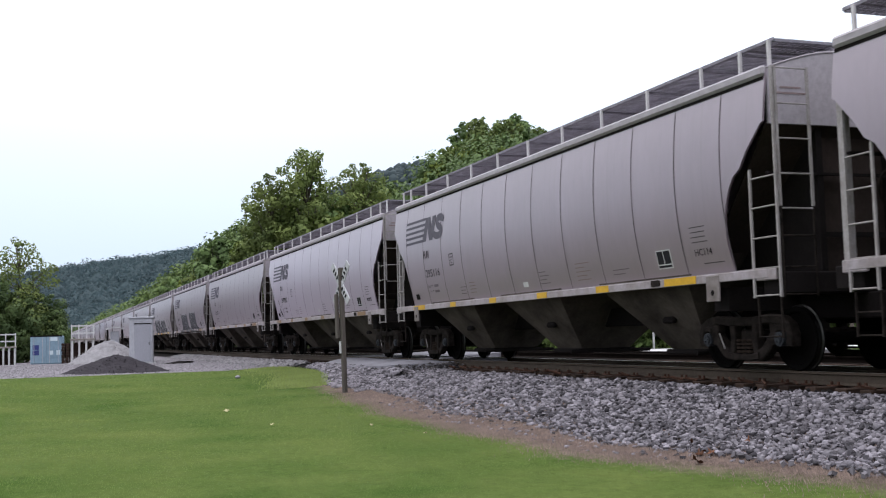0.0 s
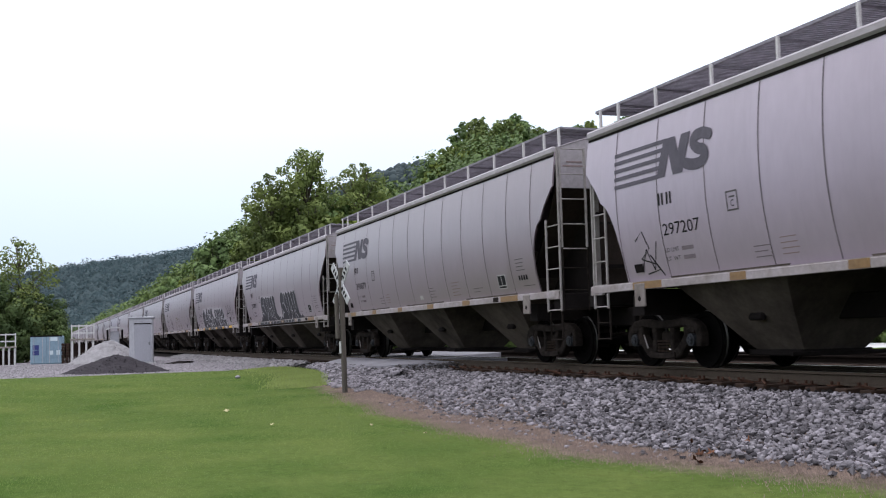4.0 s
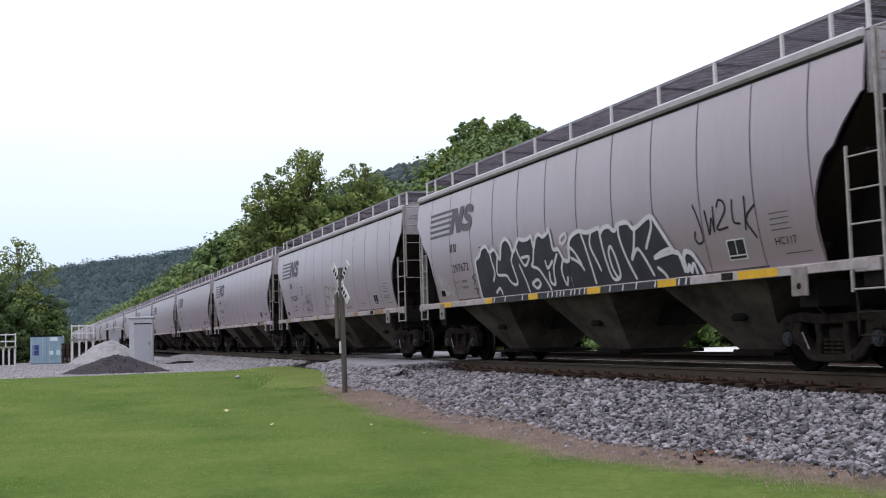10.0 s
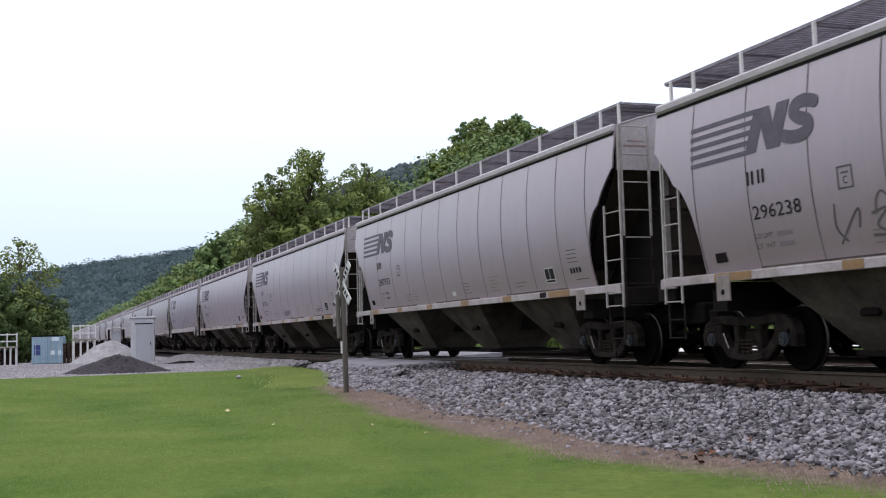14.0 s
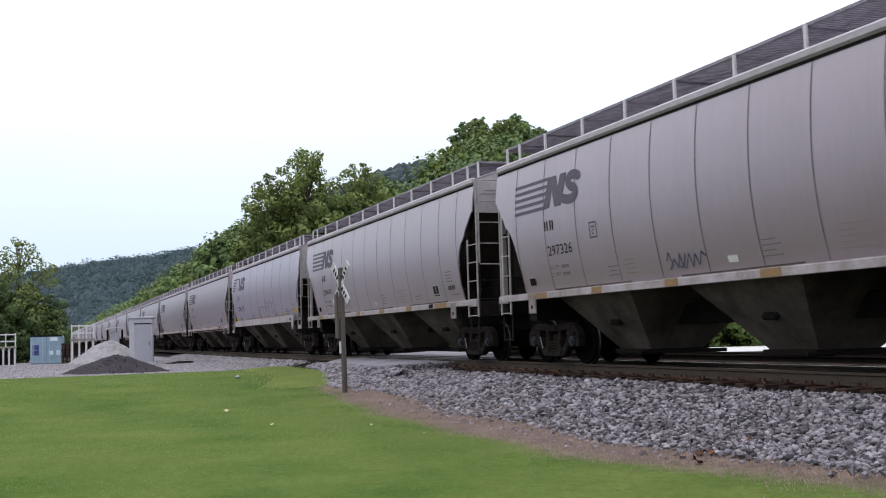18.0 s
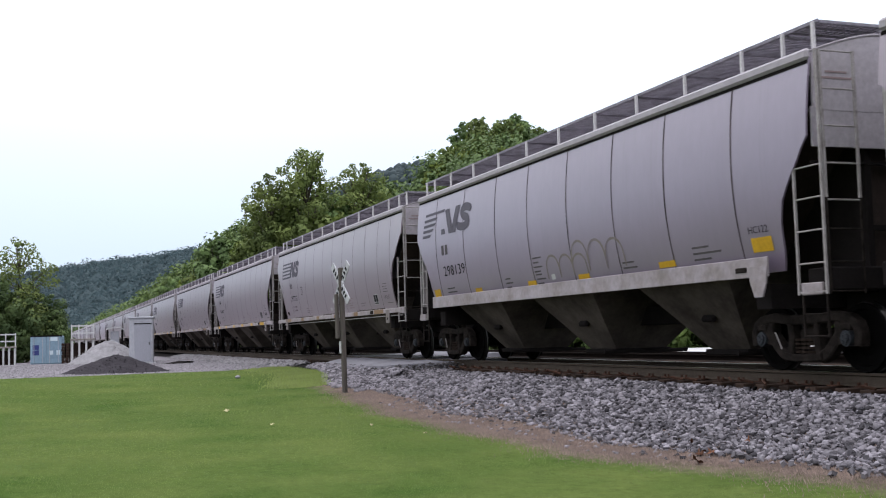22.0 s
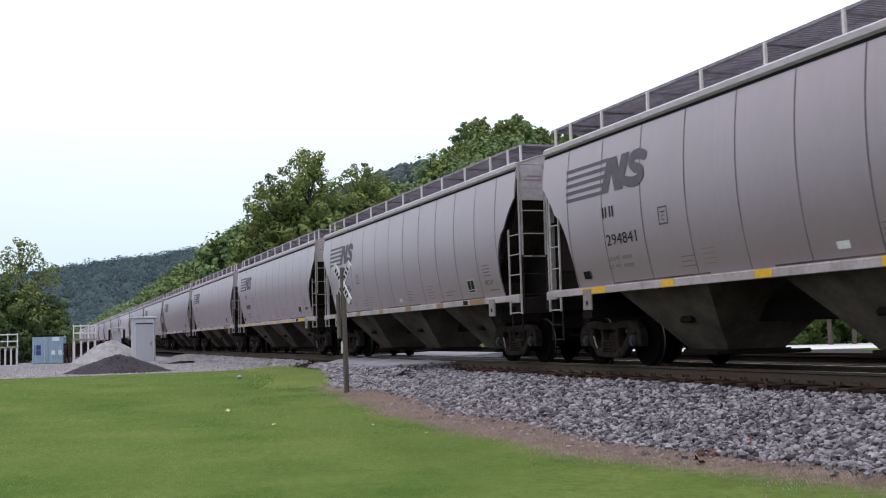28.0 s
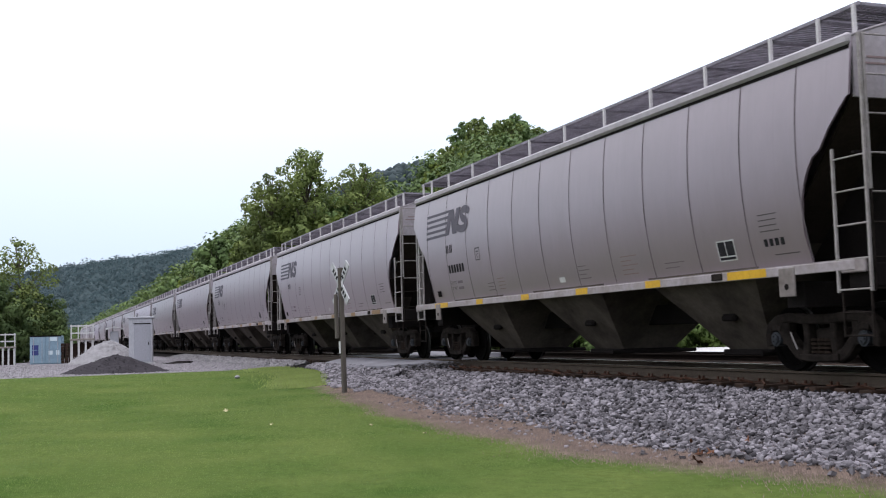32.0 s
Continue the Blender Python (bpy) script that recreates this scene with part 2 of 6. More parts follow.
M_DRYGRASS = mat("dead_sprayed_grass", (0.172, 0.126, 0.108), 0.85, 0, (0.095, 0.070, 0.060), 2.0, 0.7, 12, 0, (1, 1, 1), 0.35)


def leaf_mat(name, base, dark, thin=0.22, rough_tone=0.10):
    m = mat(name, base, 0.6, 0, dark, 0.45, 1.0, 1.6, 0, (1, 1, 1), rough_tone, 0.12)
    n, l = m.node_tree.nodes, m.node_tree.links
    tr, mx, p, out = n.new("ShaderNodeBsdfTranslucent"), n.new("ShaderNodeMixShader"), n["Principled BSDF"], n["Material Output"]
    l.new(p.inputs["Base Color"].links[0].from_socket, tr.inputs[0])
    mx.inputs[0].default_value = thin
    l.new(p.outputs[0], mx.inputs[1])
    l.new(tr.outputs[0], mx.inputs[2])
    l.new(mx.outputs[0], out.inputs[0])
    return m


LEAVES = [leaf_mat("mid_green_leaves", (0.186, 0.226, 0.068), (0.090, 0.124, 0.042)),
          leaf_mat("yellow_green_leaves", (0.170, 0.212, 0.046), (0.076, 0.112, 0.028)),
          leaf_mat("deep_green_leaves", (0.150, 0.215, 0.078), (0.072, 0.112, 0.046))]
M_GRASS = leaf_mat("mown_grass_blades", (0.108, 0.146, 0.036), (0.062, 0.106, 0.023), 0.3, 0.30)
M_TAG = mat("blue_black_spray", (0.045, 0.05, 0.085), 0.6, 0, (0.09, 0.09, 0.12), 4, 0.5, 20, 0)
M_VERGE = leaf_mat("sunlit_verge_leaves", (0.200, 0.270, 0.085), (0.085, 0.130, 0.045), 0.3)
M_TALLGRASS = leaf_mat("tall_yellow_grass", (0.178, 0.222, 0.058), (0.122, 0.168, 0.042), 0.4, 0.15)
M_THICKET = leaf_mat("thicket_leaves", (0.105, 0.148, 0.052), (0.050, 0.080, 0.032), 0.2)
# haze of the distance is mixed into these two leaf colours
M_SHOULDER = leaf_mat("hazy_shoulder_woods", (0.074, 0.098, 0.104), (0.060, 0.082, 0.090), 0.5, 0.05)
M_FARWOODS = leaf_mat("hazy_distant_woods", (0.074, 0.108, 0.118), (0.057, 0.088, 0.099), 0.5, 0.04)
M_MIDWOODS = leaf_mat("hillside_woods", (0.125, 0.172, 0.052), (0.056, 0.090, 0.036), 0.2, 0.10)


def ground_mat():
    """Lawn, dead strip along the ballast, gravel lot and far meadow, by where they lie."""
    m = mat("ground_cover", (0.093, 0.120, 0.035), 0.95, 0, (0.044, 0.078, 0.018), 0.55, 1.0, 9, 0.3, spec=0.0)
    n, l = m.node_tree.nodes, m.node_tree.links
    geo, sep = n.new("ShaderNodeNewGeometry"), n.new("ShaderNodeSeparateXYZ")
    l.new(geo.outputs["Position"], sep.inputs[0])
    wob = n.new("ShaderNodeTexNoise")
    wob.inputs["Scale"].default_value, wob.inputs["Detail"].default_value = 0.9, 6
    l.new(geo.outputs["Position"], wob.inputs["Vector"])
    hsv = next(x for x in n if x.bl_idname == "ShaderNodeHueSaturation")
    lawn = hsv.inputs["Color"].links[0].from_socket
    grain = hsv.inputs["Value"].links[0].from_node
    grain.inputs[3].default_value, grain.inputs[4].default_value = 0.8, 1.2

    bow = sep.outputs[1]
    for x0, x1, depth in ((-13.0, -7.5, -0.85), (-18.0, -28.0, -0.6), (-27.0, -36.0, -1.5)):
        rise, less = n.new("ShaderNodeMapRange"), n.new("ShaderNodeMath")
        rise.interpolation_type = "SMOOTHSTEP"
        rise.inputs[1].default_value, rise.inputs[2].default_value, rise.inputs[3].default_value, rise.inputs[4].default_value = x0, x1, 0.0, depth
        l.new(sep.outputs[0], rise.inputs[0])
        l.new(bow, less.inputs[0])
        l.new(rise.outputs[0], less.inputs[1])
        bow = less.outputs[0]

    def blend(under, colours, axis, lo, hi, wobble, grain, bowed=False):
        g = n.new("ShaderNodeTexNoise")
        g.inputs["Scale"].default_value, g.inputs["Detail"].default_value = grain, 4
        l.new(geo.outputs["Position"], g.inputs["Vector"])
        ramp = n.new("ShaderNodeMix")
        ramp.data_type = "RGBA"
        ramp.inputs[6].default_value, ramp.inputs[7].default_value = (*colours[0], 1), (*colours[1], 1)
        cr = n.new("ShaderNodeMapRange")
        cr.inputs[1].default_value, cr.inputs[2].default_value = 0.38, 0.62
        l.new(g.outputs[0], cr.inputs[0])
        l.new(cr.outputs[0], ramp.inputs[0])
        add, mul = n.new("ShaderNodeMath"), n.new("ShaderNodeMath")
        mul.operation, mul.inputs[1].default_value = "MULTIPLY_ADD", wobble
        mul.inputs[2].default_value = -wobble / 2
        l.new(wob.outputs[0], mul.inputs[0])
        l.new(bow if bowed else sep.outputs[axis], add.inputs[0])
        l.new(mul.outputs[0], add.inputs[1])
        mr = n.new("ShaderNodeMapRange")
        mr.inputs[1].default_value, mr.inputs[2].default_value = lo, hi
        l.new(add.outputs[0], mr.inputs[0])
        mx = n.new("ShaderNodeMix")
        mx.data_type = "RGBA"
        l.new(mr.outputs[0], mx.inputs[0])
        l.new(under, mx.inputs[6])
        l.new(ramp.outputs[2], mx.inputs[7])
        return mx.outputs[2]
    c = blend(lawn, ((0.172, 0.126, 0.108), (0.095, 0.074, 0.062)), 1, 5.75, 6.35, 0.9, 5.0, True)
    c = blend(c, ((0.235, 0.215, 0.235), (0.150, 0.138, 0.150)), 0, -41.9, -42.6, 0.9, 3.0)
    # dark from the shoulder on, the train's shade included in the colour
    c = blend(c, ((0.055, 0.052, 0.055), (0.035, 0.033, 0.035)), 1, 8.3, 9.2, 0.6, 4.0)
    c = blend(c, ((0.10, 0.15, 0.035), (0.06, 0.10, 0.025)), 1, 34.0, 36.0, 4.0, 0.8)
    l.new(c, hsv.inputs["Color"])
    return m


M_GROUND = ground_mat()
M_HILL = mat("hill_soil", (0.045, 0.06, 0.022), 0.95, 0, (0.03, 0.04, 0.018), 0.1, 0.7, 2, 0.3)

# ------------------------------------------------------------------ building helpers


def link(name, bm, material, parent=None, label=""):
    me = bpy.data.meshes.new(name)
    bm.to_mesh(me)
    bm.free()
    for m in material if isinstance(material, (list, tuple)) else (material,):
        me.materials.append(m)
    ob = new(name, me)
    if parent:
        ob.parent = parent
    if label:
        ob["label"] = label
    return ob


def part(name, bm, material, parent, label=""):
    return link(name, bm, material, parent, label)


def again(ob, m, parent=None):
    """Another object on ob's mesh, at the pose m, under the same or another parent."""
    o = ob.copy()
    scene.collection.objects.link(o)
    o.parent = parent or ob.parent
    o.matrix_basis = m
    return o


def box(bm, c, s, rot=None, bevel=0.0, mi=0):
    r = bmesh.ops.create_cube(bm, size=1.0)
    vs = r["verts"]
    bmesh.ops.scale(bm, vec=s, verts=vs)
    if bevel:
        es = list({e for v in vs for e in v.link_edges})
        vs = list({v for f in bmesh.ops.bevel(bm, geom=es, offset=bevel, segments=1, affect="EDGES")["faces"] for v in f.verts} | {v for v in vs if v.is_valid})
    if rot is not None:
        bmesh.ops.transform(bm, matrix=rot.to_4x4(), verts=vs)
    bmesh.ops.translate(bm, vec=c, verts=vs)
    if mi:
        for f in {f for v in vs for f in v.link_faces}:
            f.material_index = mi
    return vs


def rod(bm, a, b, r, seg=8, r2=None, mi=0):
    a, b = Vector(a), Vector(b)
    d = b - a
    vs = bmesh.ops.create_cone(bm, cap_ends=True, segments=seg, radius1=r, radius2=r if r2 is None else r2, depth=d.length)["verts"]
    bmesh.ops.transform(bm, matrix=Matrix.Translation((a + b) / 2) @ d.to_track_quat("Z", "Y").to_matrix().to_4x4(), verts=vs)
    if mi:
        for f in {f for v in vs for f in v.link_faces}:
            f.material_index = mi
    return vs


def prism(bm, outline, y0, y1):
    """A plate with an outline in x and z, from y0 to y1."""
    a = [bm.verts.new((x, y0, z)) for x, z in outline]
    b = [bm.verts.new((x, y1, z)) for x, z in outline]
    fs = [bm.faces.new(a), bm.faces.new(b[::-1])]
    for i in range(len(a)):
        j = (i + 1) % len(a)
        fs.append(bm.faces.new((a[j], a[i], b[i], b[j])))
    bmesh.ops.recalc_face_normals(bm, faces=fs)
    return a + b


def sheet(bm, rows, thick=None):
    """A grid of points; with thick, the vector by which its back lies behind it."""
    g = [[bm.verts.new(p) for p in r] for r in rows]
    fs = []
    for r0, r1 in zip(g, g[1:]):
        for i in range(len(r0) - 1):
            fs.append(bm.faces.new((r0[i], r0[i + 1], r1[i + 1], r1[i])))
    if thick is not None:
        t = Vector(thick)
        h = [[bm.verts.new(v.co + t) for v in r] for r in g]
        for r0, r1 in zip(h, h[1:]):
            for i in range(len(r0) - 1):
                fs.append(bm.faces.new((r0[i + 1], r0[i], r1[i], r1[i + 1])))
        rim = lambda line: [(line[i], line[i + 1]) for i in range(len(line) - 1)]
        for la, lb in ((g[0], h[0]), (g[-1], h[-1]), ([r[0] for r in g], [r[0] for r in h]), ([r[-1] for r in g], [r[-1] for r in h])):
            for (a0, a1), (b0, b1) in zip(rim(la), rim(lb)):
                fs.append(bm.faces.new((a0, a1, b1, b0)))
        bmesh.ops.recalc_face_normals(bm, faces=fs)
    return fs


def smooth(ob):
    for p in ob.data.polygons:
        p.use_smooth = True
    return ob


def from_arrays(name, verts, faces, material, shade=False, normals=None):
    """One mesh from numpy arrays of triangles or quads; normals: one for each vertex, which rounds leaf clumps."""
    me = bpy.data.meshes.new(name)
    k = faces.shape[1]
    me.vertices.add(len(verts))
    me.vertices.foreach_set("co", np.ascontiguousarray(verts, dtype=np.float32).ravel())
    me.loops.add(faces.size)
    me.loops.foreach_set("vertex_index", np.ascontiguousarray(faces, dtype=np.int32).ravel())
    me.polygons.add(len(faces))
    me.polygons.foreach_set("loop_start", np.arange(len(faces), dtype=np.int32) * k)
    me.update(calc_edges=True)
    me.validate()
    if shade:
        me.polygons.foreach_set("use_smooth", np.ones(len(faces), dtype=bool))
    if normals is not None:
        me.polygons.foreach_set("use_smooth", np.ones(len(faces), dtype=bool))
        me.normals_split_custom_set_from_vertices(np.ascontiguousarray(normals, dtype=np.float32))
    me.materials.append(material)
    return new(name, me)

# ------------------------------------------------------------------ ground, ballast, road


def ramp(v, a, b):
    t = min(1.0, max(0.0, (v - a) / (b - a)))
    return t * t * (3 - 2 * t)


def base_z(x):
    """Lawn level near the camera, rising to the lot, falling slightly beyond."""
    return -0.84 + 0.36 * ramp(-x, 12, 40) - 0.25 * ramp(-x, 62, 92)


def ground_z(x, y):
    z = base_z(x)
    z += (-0.42 - z) * ramp(y, 6.2, 9.0)
    z += 0.035 * math.sin(x * 0.31 + y * 0.17) * ramp(-x, -6, 2) * (1 - ramp(y, 4, 7)) * (1 - ramp(-x, 30, 44))
    return z - 0.1 * ramp(y, 13, 17)


def lawn_edge(x):
    """Where the lawn ends towards the track: it bows away by the camera and again by the crossing."""
    return 6.02 + 0.85 * ramp(x, -13.0, -7.5) + 0.6 * ramp(-x, 18, 28) + 1.5 * ramp(-x, 27, 36)


def steps(*spans):
    out = []
    for a, b, s in spans:
        n = max(1, round((b - a) / s))
        out += [a + (b - a) * i / n for i in range(n)]
    return out + [spans[-1][1]]


GX = steps((-4000, -1000, 600), (-1000, -200, 80), (-200, -100, 8), (-100, -46, 2), (-46, 8, 0.5), (8, 60, 8), (60, 4000, 500))
GY = steps((-4000, -200, 500), (-200, -30, 20), (-30, -6, 2), (-6, 16, 0.4), (16, 60, 4), (60, 300, 40), (300, 4000, 600))
gverts = np.array([(x, y, ground_z(x, y)) for x in GX for y in GY])
gi = np.arange(len(GX) * len(GY)).reshape(len(GX), len(GY))
gfaces = np.stack([gi[:-1, :-1], gi[1:, :-1], gi[1:, 1:], gi[:-1, 1:]], -1).reshape(-1, 4)
tagged(from_arrays("ground", gverts, gfaces, M_GROUND, True), "mown green lawn giving way to a pale gravel lot", "ground", kind="structure")


def ballast_z(y):
    """Top of the ballast across the track."""
    d = abs(y - TRACK)
    return -0.25 if d < 1.45 else -0.25 - 0.56 * min(1.4, (d - 1.45) / 2.75) ** 1.1


bm = bmesh.new()
BY = [TRACK + s for s in (-5.0, -4.2, -3.6, -3.0, -2.4, -1.9, -1.55, -0.8, 0, 0.8, 1.55, 2.2, 3.0)]
sheet(bm, [[(x, y, ballast_z(y) - 0.065 + 0.015 * math.sin(x * 3 + y * 5)) for y in BY] for x in steps((-600, -130, 40), (-130, -40, 3), (-40, 12, 0.8), (12, 60, 8))], (0, 0, -0.5))
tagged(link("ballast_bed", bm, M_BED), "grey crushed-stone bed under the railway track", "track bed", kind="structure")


def rail_mesh():
    bm = bmesh.new()
    prof = [(-0.07, -0.18), (0.07, -0.18), (0.07, -0.165), (0.012, -0.14), (0.012, -0.045), (0.036, -0.035), (0.036, -0.004), (0.03, 0.0),
            (-0.03, 0.0), (-0.036, -0.004), (-0.036, -0.035), (-0.012, -0.045), (-0.012, -0.14), (-0.07, -0.165)]
    xs = (-700, -300, -100, 0, 80)
    rings = [[bm.verts.new((x, y, z)) for y, z in prof] for x in xs]
    for a, b in zip(rings, rings[1:]):
        for i in range(len(prof)):
            j = (i + 1) % len(prof)
            f = bm.faces.new((a[i], a[j], b[j], b[i]))
            if i == 7:
                f.material_index = 1
    bmesh.ops.recalc_face_normals(bm, faces=bm.faces)
    return bm


track = tagged(new("railway_track"), "steel rails with rusty sides on dark wooden ties", "railway track", kind="structure")
rail = part("rail", rail_mesh(), (M_RAIL, M_RAILTOP), track, "rusty steel rail with a worn bright top")
rail.matrix_basis = pose(0, TRACK - 0.752, 0)
again(rail, pose(0, TRACK + 0.752, 0))
bm = bmesh.new()
box(bm, (0, 0, 0), (0.23, 2.6, 0.18), bevel=0.012)
tie = part("railroad_tie", bm, M_TIE, track, "creosoted wooden tie")
tie.matrix_basis = pose(-26.0, TRACK, -0.27)
rng = random.Random(4)
for i in range(-82, 62):
    x = -26.0 + i * 0.53
    if i and (x > -26.0 or x < -39.5):
        again(tie, pose(x + rng.uniform(-0.03, 0.03), TRACK + rng.uniform(-0.05, 0.05), -0.27, 0, 0, rng.uniform(-1.2, 1.2)))
bm = bmesh.new()
for i in range(0, 62):
    x = -26.0 + i * 0.53
    box(bm, (x, TRACK - 0.752, -0.172), (0.20, 0.36, 0.016))
    for sx in (-0.06, 0.06):
        for sy in (-0.12, 0.12):
            box(bm, (x + sx + rng.uniform(-0.01, 0.01), TRACK - 0.752 + sy, -0.145), (0.028, 0.03, 0.05))
    if rng.random() < 0.7:
        box(bm, (x + rng.uniform(-0.2, 0.2), TRACK - 1.25 + rng.uniform(-0.12, 0.2), -0.15), (0.2, 0.03, 0.03), Euler((0.3, 0.2, rng.uniform(-0.7, 0.7))).to_matrix())
tagged(part("tie_plate", bm, M_SPIKE, track, "rusty tie plates, spikes and anchors along the rail"), kind="stuff")

# a second, unused track behind the first on a dark low bed
bm = bmesh.new()
SIDING = TRACK + 5.25
sheet(bm, [[(x, y, z + 0.02 * math.sin(x * 2 + y * 4)) for y, z in ((TRACK + 1.8, -0.36), (TRACK + 2.8, -0.20), (SIDING - 1.4, -0.17), (SIDING, -0.17), (SIDING + 1.4, -0.17), (SIDING + 2.2, -0.42), (SIDING + 2.9, -0.66))] for x in steps((-600, -130, 40), (-130, -45, 5), (-45, 12, 1.5), (12, 60, 8))], (0, 0, -0.4))
tagged(link("siding_bed", bm, M_BED), "dark oily stone bed under the second track, shade in its colour", "track bed", kind="structure")
siding = tagged(new("siding_track"), "dull rusty rails of a second track behind the train", "railway track", kind="structure")
for dy in (-0.752, 0.752):
    part("rail", rail_mesh(), (M_OLDRAIL, M_OLDRAIL), siding, "dull rusty steel rail").matrix_basis = pose(0, SIDING + dy, 0)
bm = bmesh.new()
box(bm, (0, 0, 0), (0.23, 2.6, 0.18), bevel=0.012)
old = part("railroad_tie", bm, M_TIE, siding)
old.matrix_basis = pose(-44.0, SIDING, -0.25)
for i in range(1, 90):
    if not 7 < i < 33:
        again(old, pose(-44.0 + i * 0.53, SIDING + rng.uniform(-0.05, 0.05), -0.25, 0, 0, rng.uniform(-1.5, 1.5)))

# crossing: a sloped asphalt apron, level with the rails, with a planked edge
bm = bmesh.new()
ROAD = [((-36.2, 8.45, -0.30), (-29.2, 8.70, -0.15)), ((-36.5, 8.95, -0.20), (-28.0, 9.20, -0.09)), ((-36.8, 9.45, -0.10), (-27.2, 9.60, -0.045)), ((-37.1, 9.95, -0.03), (-26.6, 9.95, -0.03))]
sheet(bm, [[tuple(p + (q - p) * k / 10 + (0.012 * math.sin(k * 2.1 + a[1]) if i == 2 else 0) for i, (p, q) in enumerate(zip(a, b))) for k in range(11)] for a, b in ROAD], (0, 0, -0.35))
tagged(link("crossing_road", bm, M_ASPHALT), "worn grey asphalt ramp up to the level crossing", "road", kind="structure")
bm = bmesh.new()
sheet(bm, [[(-39.4 + 12.6 * k / 8, y, -0.012) for k in range(9)] for y in (TRACK - 0.64, TRACK + 0.64)], (0, 0, -0.2))
sheet(bm, [[(-39.8 + 7.6 * k / 8 - (y - TRACK - 0.86) * 1.1, y, z) for k in range(9)] for y, z in ((TRACK + 0.86, -0.02), (TRACK + 3.0, -0.03), (TRACK + 4.4, -0.02))], (0, 0, -0.3))
tagged(link("crossing_road", bm, M_ASPHALT), "worn asphalt between and behind the rails", "road", kind="structure")
bm = bmesh.new()
sheet(bm, [[(-56.4 - 0.94 * q + 0.34 * a, 20.4 + 0.34 * q + 0.94 * a, -0.50) for a in (4, 10, 16, 22, 28, 34, 42, 52)] for q in (-8.0, -5.0, -2.0, 0, 2, 4.5)], (0, 0, -0.3))
M_CONCRETE = mat("pale_concrete", (0.44, 0.43, 0.44), 0.8, 0, (0.45, 0.44, 0.43), 0.6, 0.5, 20, 0.1)
tagged(link("concrete_road", bm, M_CONCRETE), "pale concrete roadway behind the railway", "road", kind="structure")

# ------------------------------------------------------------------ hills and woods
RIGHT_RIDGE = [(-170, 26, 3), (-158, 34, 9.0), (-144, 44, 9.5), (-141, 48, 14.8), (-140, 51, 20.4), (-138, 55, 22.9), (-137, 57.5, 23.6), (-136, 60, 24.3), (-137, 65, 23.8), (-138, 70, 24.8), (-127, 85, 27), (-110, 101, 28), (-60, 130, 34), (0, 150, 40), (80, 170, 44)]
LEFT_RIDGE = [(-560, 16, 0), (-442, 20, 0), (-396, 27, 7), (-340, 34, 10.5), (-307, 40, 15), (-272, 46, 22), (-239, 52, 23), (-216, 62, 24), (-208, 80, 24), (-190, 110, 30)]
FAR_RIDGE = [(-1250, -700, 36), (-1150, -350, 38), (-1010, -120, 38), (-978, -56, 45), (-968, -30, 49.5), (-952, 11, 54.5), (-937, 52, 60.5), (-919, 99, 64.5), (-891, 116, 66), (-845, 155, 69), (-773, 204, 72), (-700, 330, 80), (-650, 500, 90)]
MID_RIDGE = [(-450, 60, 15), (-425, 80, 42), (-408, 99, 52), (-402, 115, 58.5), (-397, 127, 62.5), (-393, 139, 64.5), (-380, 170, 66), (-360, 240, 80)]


def hill(name, ridge, foot, label, waver=0.6):
    """A slope from the foot, which lies that many metres nearer to the valley, over the ridge and down behind it."""
    rows = []
    for (x, y, z) in ridge:
        out = Vector((-EYE[0] - x, -EYE[1] - y, 0)).normalized()
        rows.append([(x + out.x * foot * f, y + out.y * foot * f, -0.7 + (z + 0.7) * g) for f, g in ((1, 0), (0.8, 0.14), (0.55, 0.42), (0.3, 0.74), (0.1, 0.94), (0, 1.0), (-0.3, 0.9), (-1.2, 0.3))])
    bm = bmesh.new()
    sheet(bm, rows)
    bmesh.ops.recalc_face_normals(bm, faces=bm.faces)
    ob = smooth(link(name, bm, M_HILL))
    tagged(ob, label, "hill", kind="structure")
    return rows


def on_hill(rows, rng, lo=0.0, hi=5.0):
    """A random place on the valley side of a hill."""
    u = rng.uniform(0, len(rows) - 1.001)
    v = rng.uniform(lo, hi - 0.001)
    i, j, a, b = int(u), int(v), u % 1, v % 1
    p = [Vector(rows[i + di][j + dj]) for di in (0, 1) for dj in (0, 1)]
    return (p[0] * (1 - b) + p[1] * b) * (1 - a) + (p[2] * (1 - b) + p[3] * b) * a


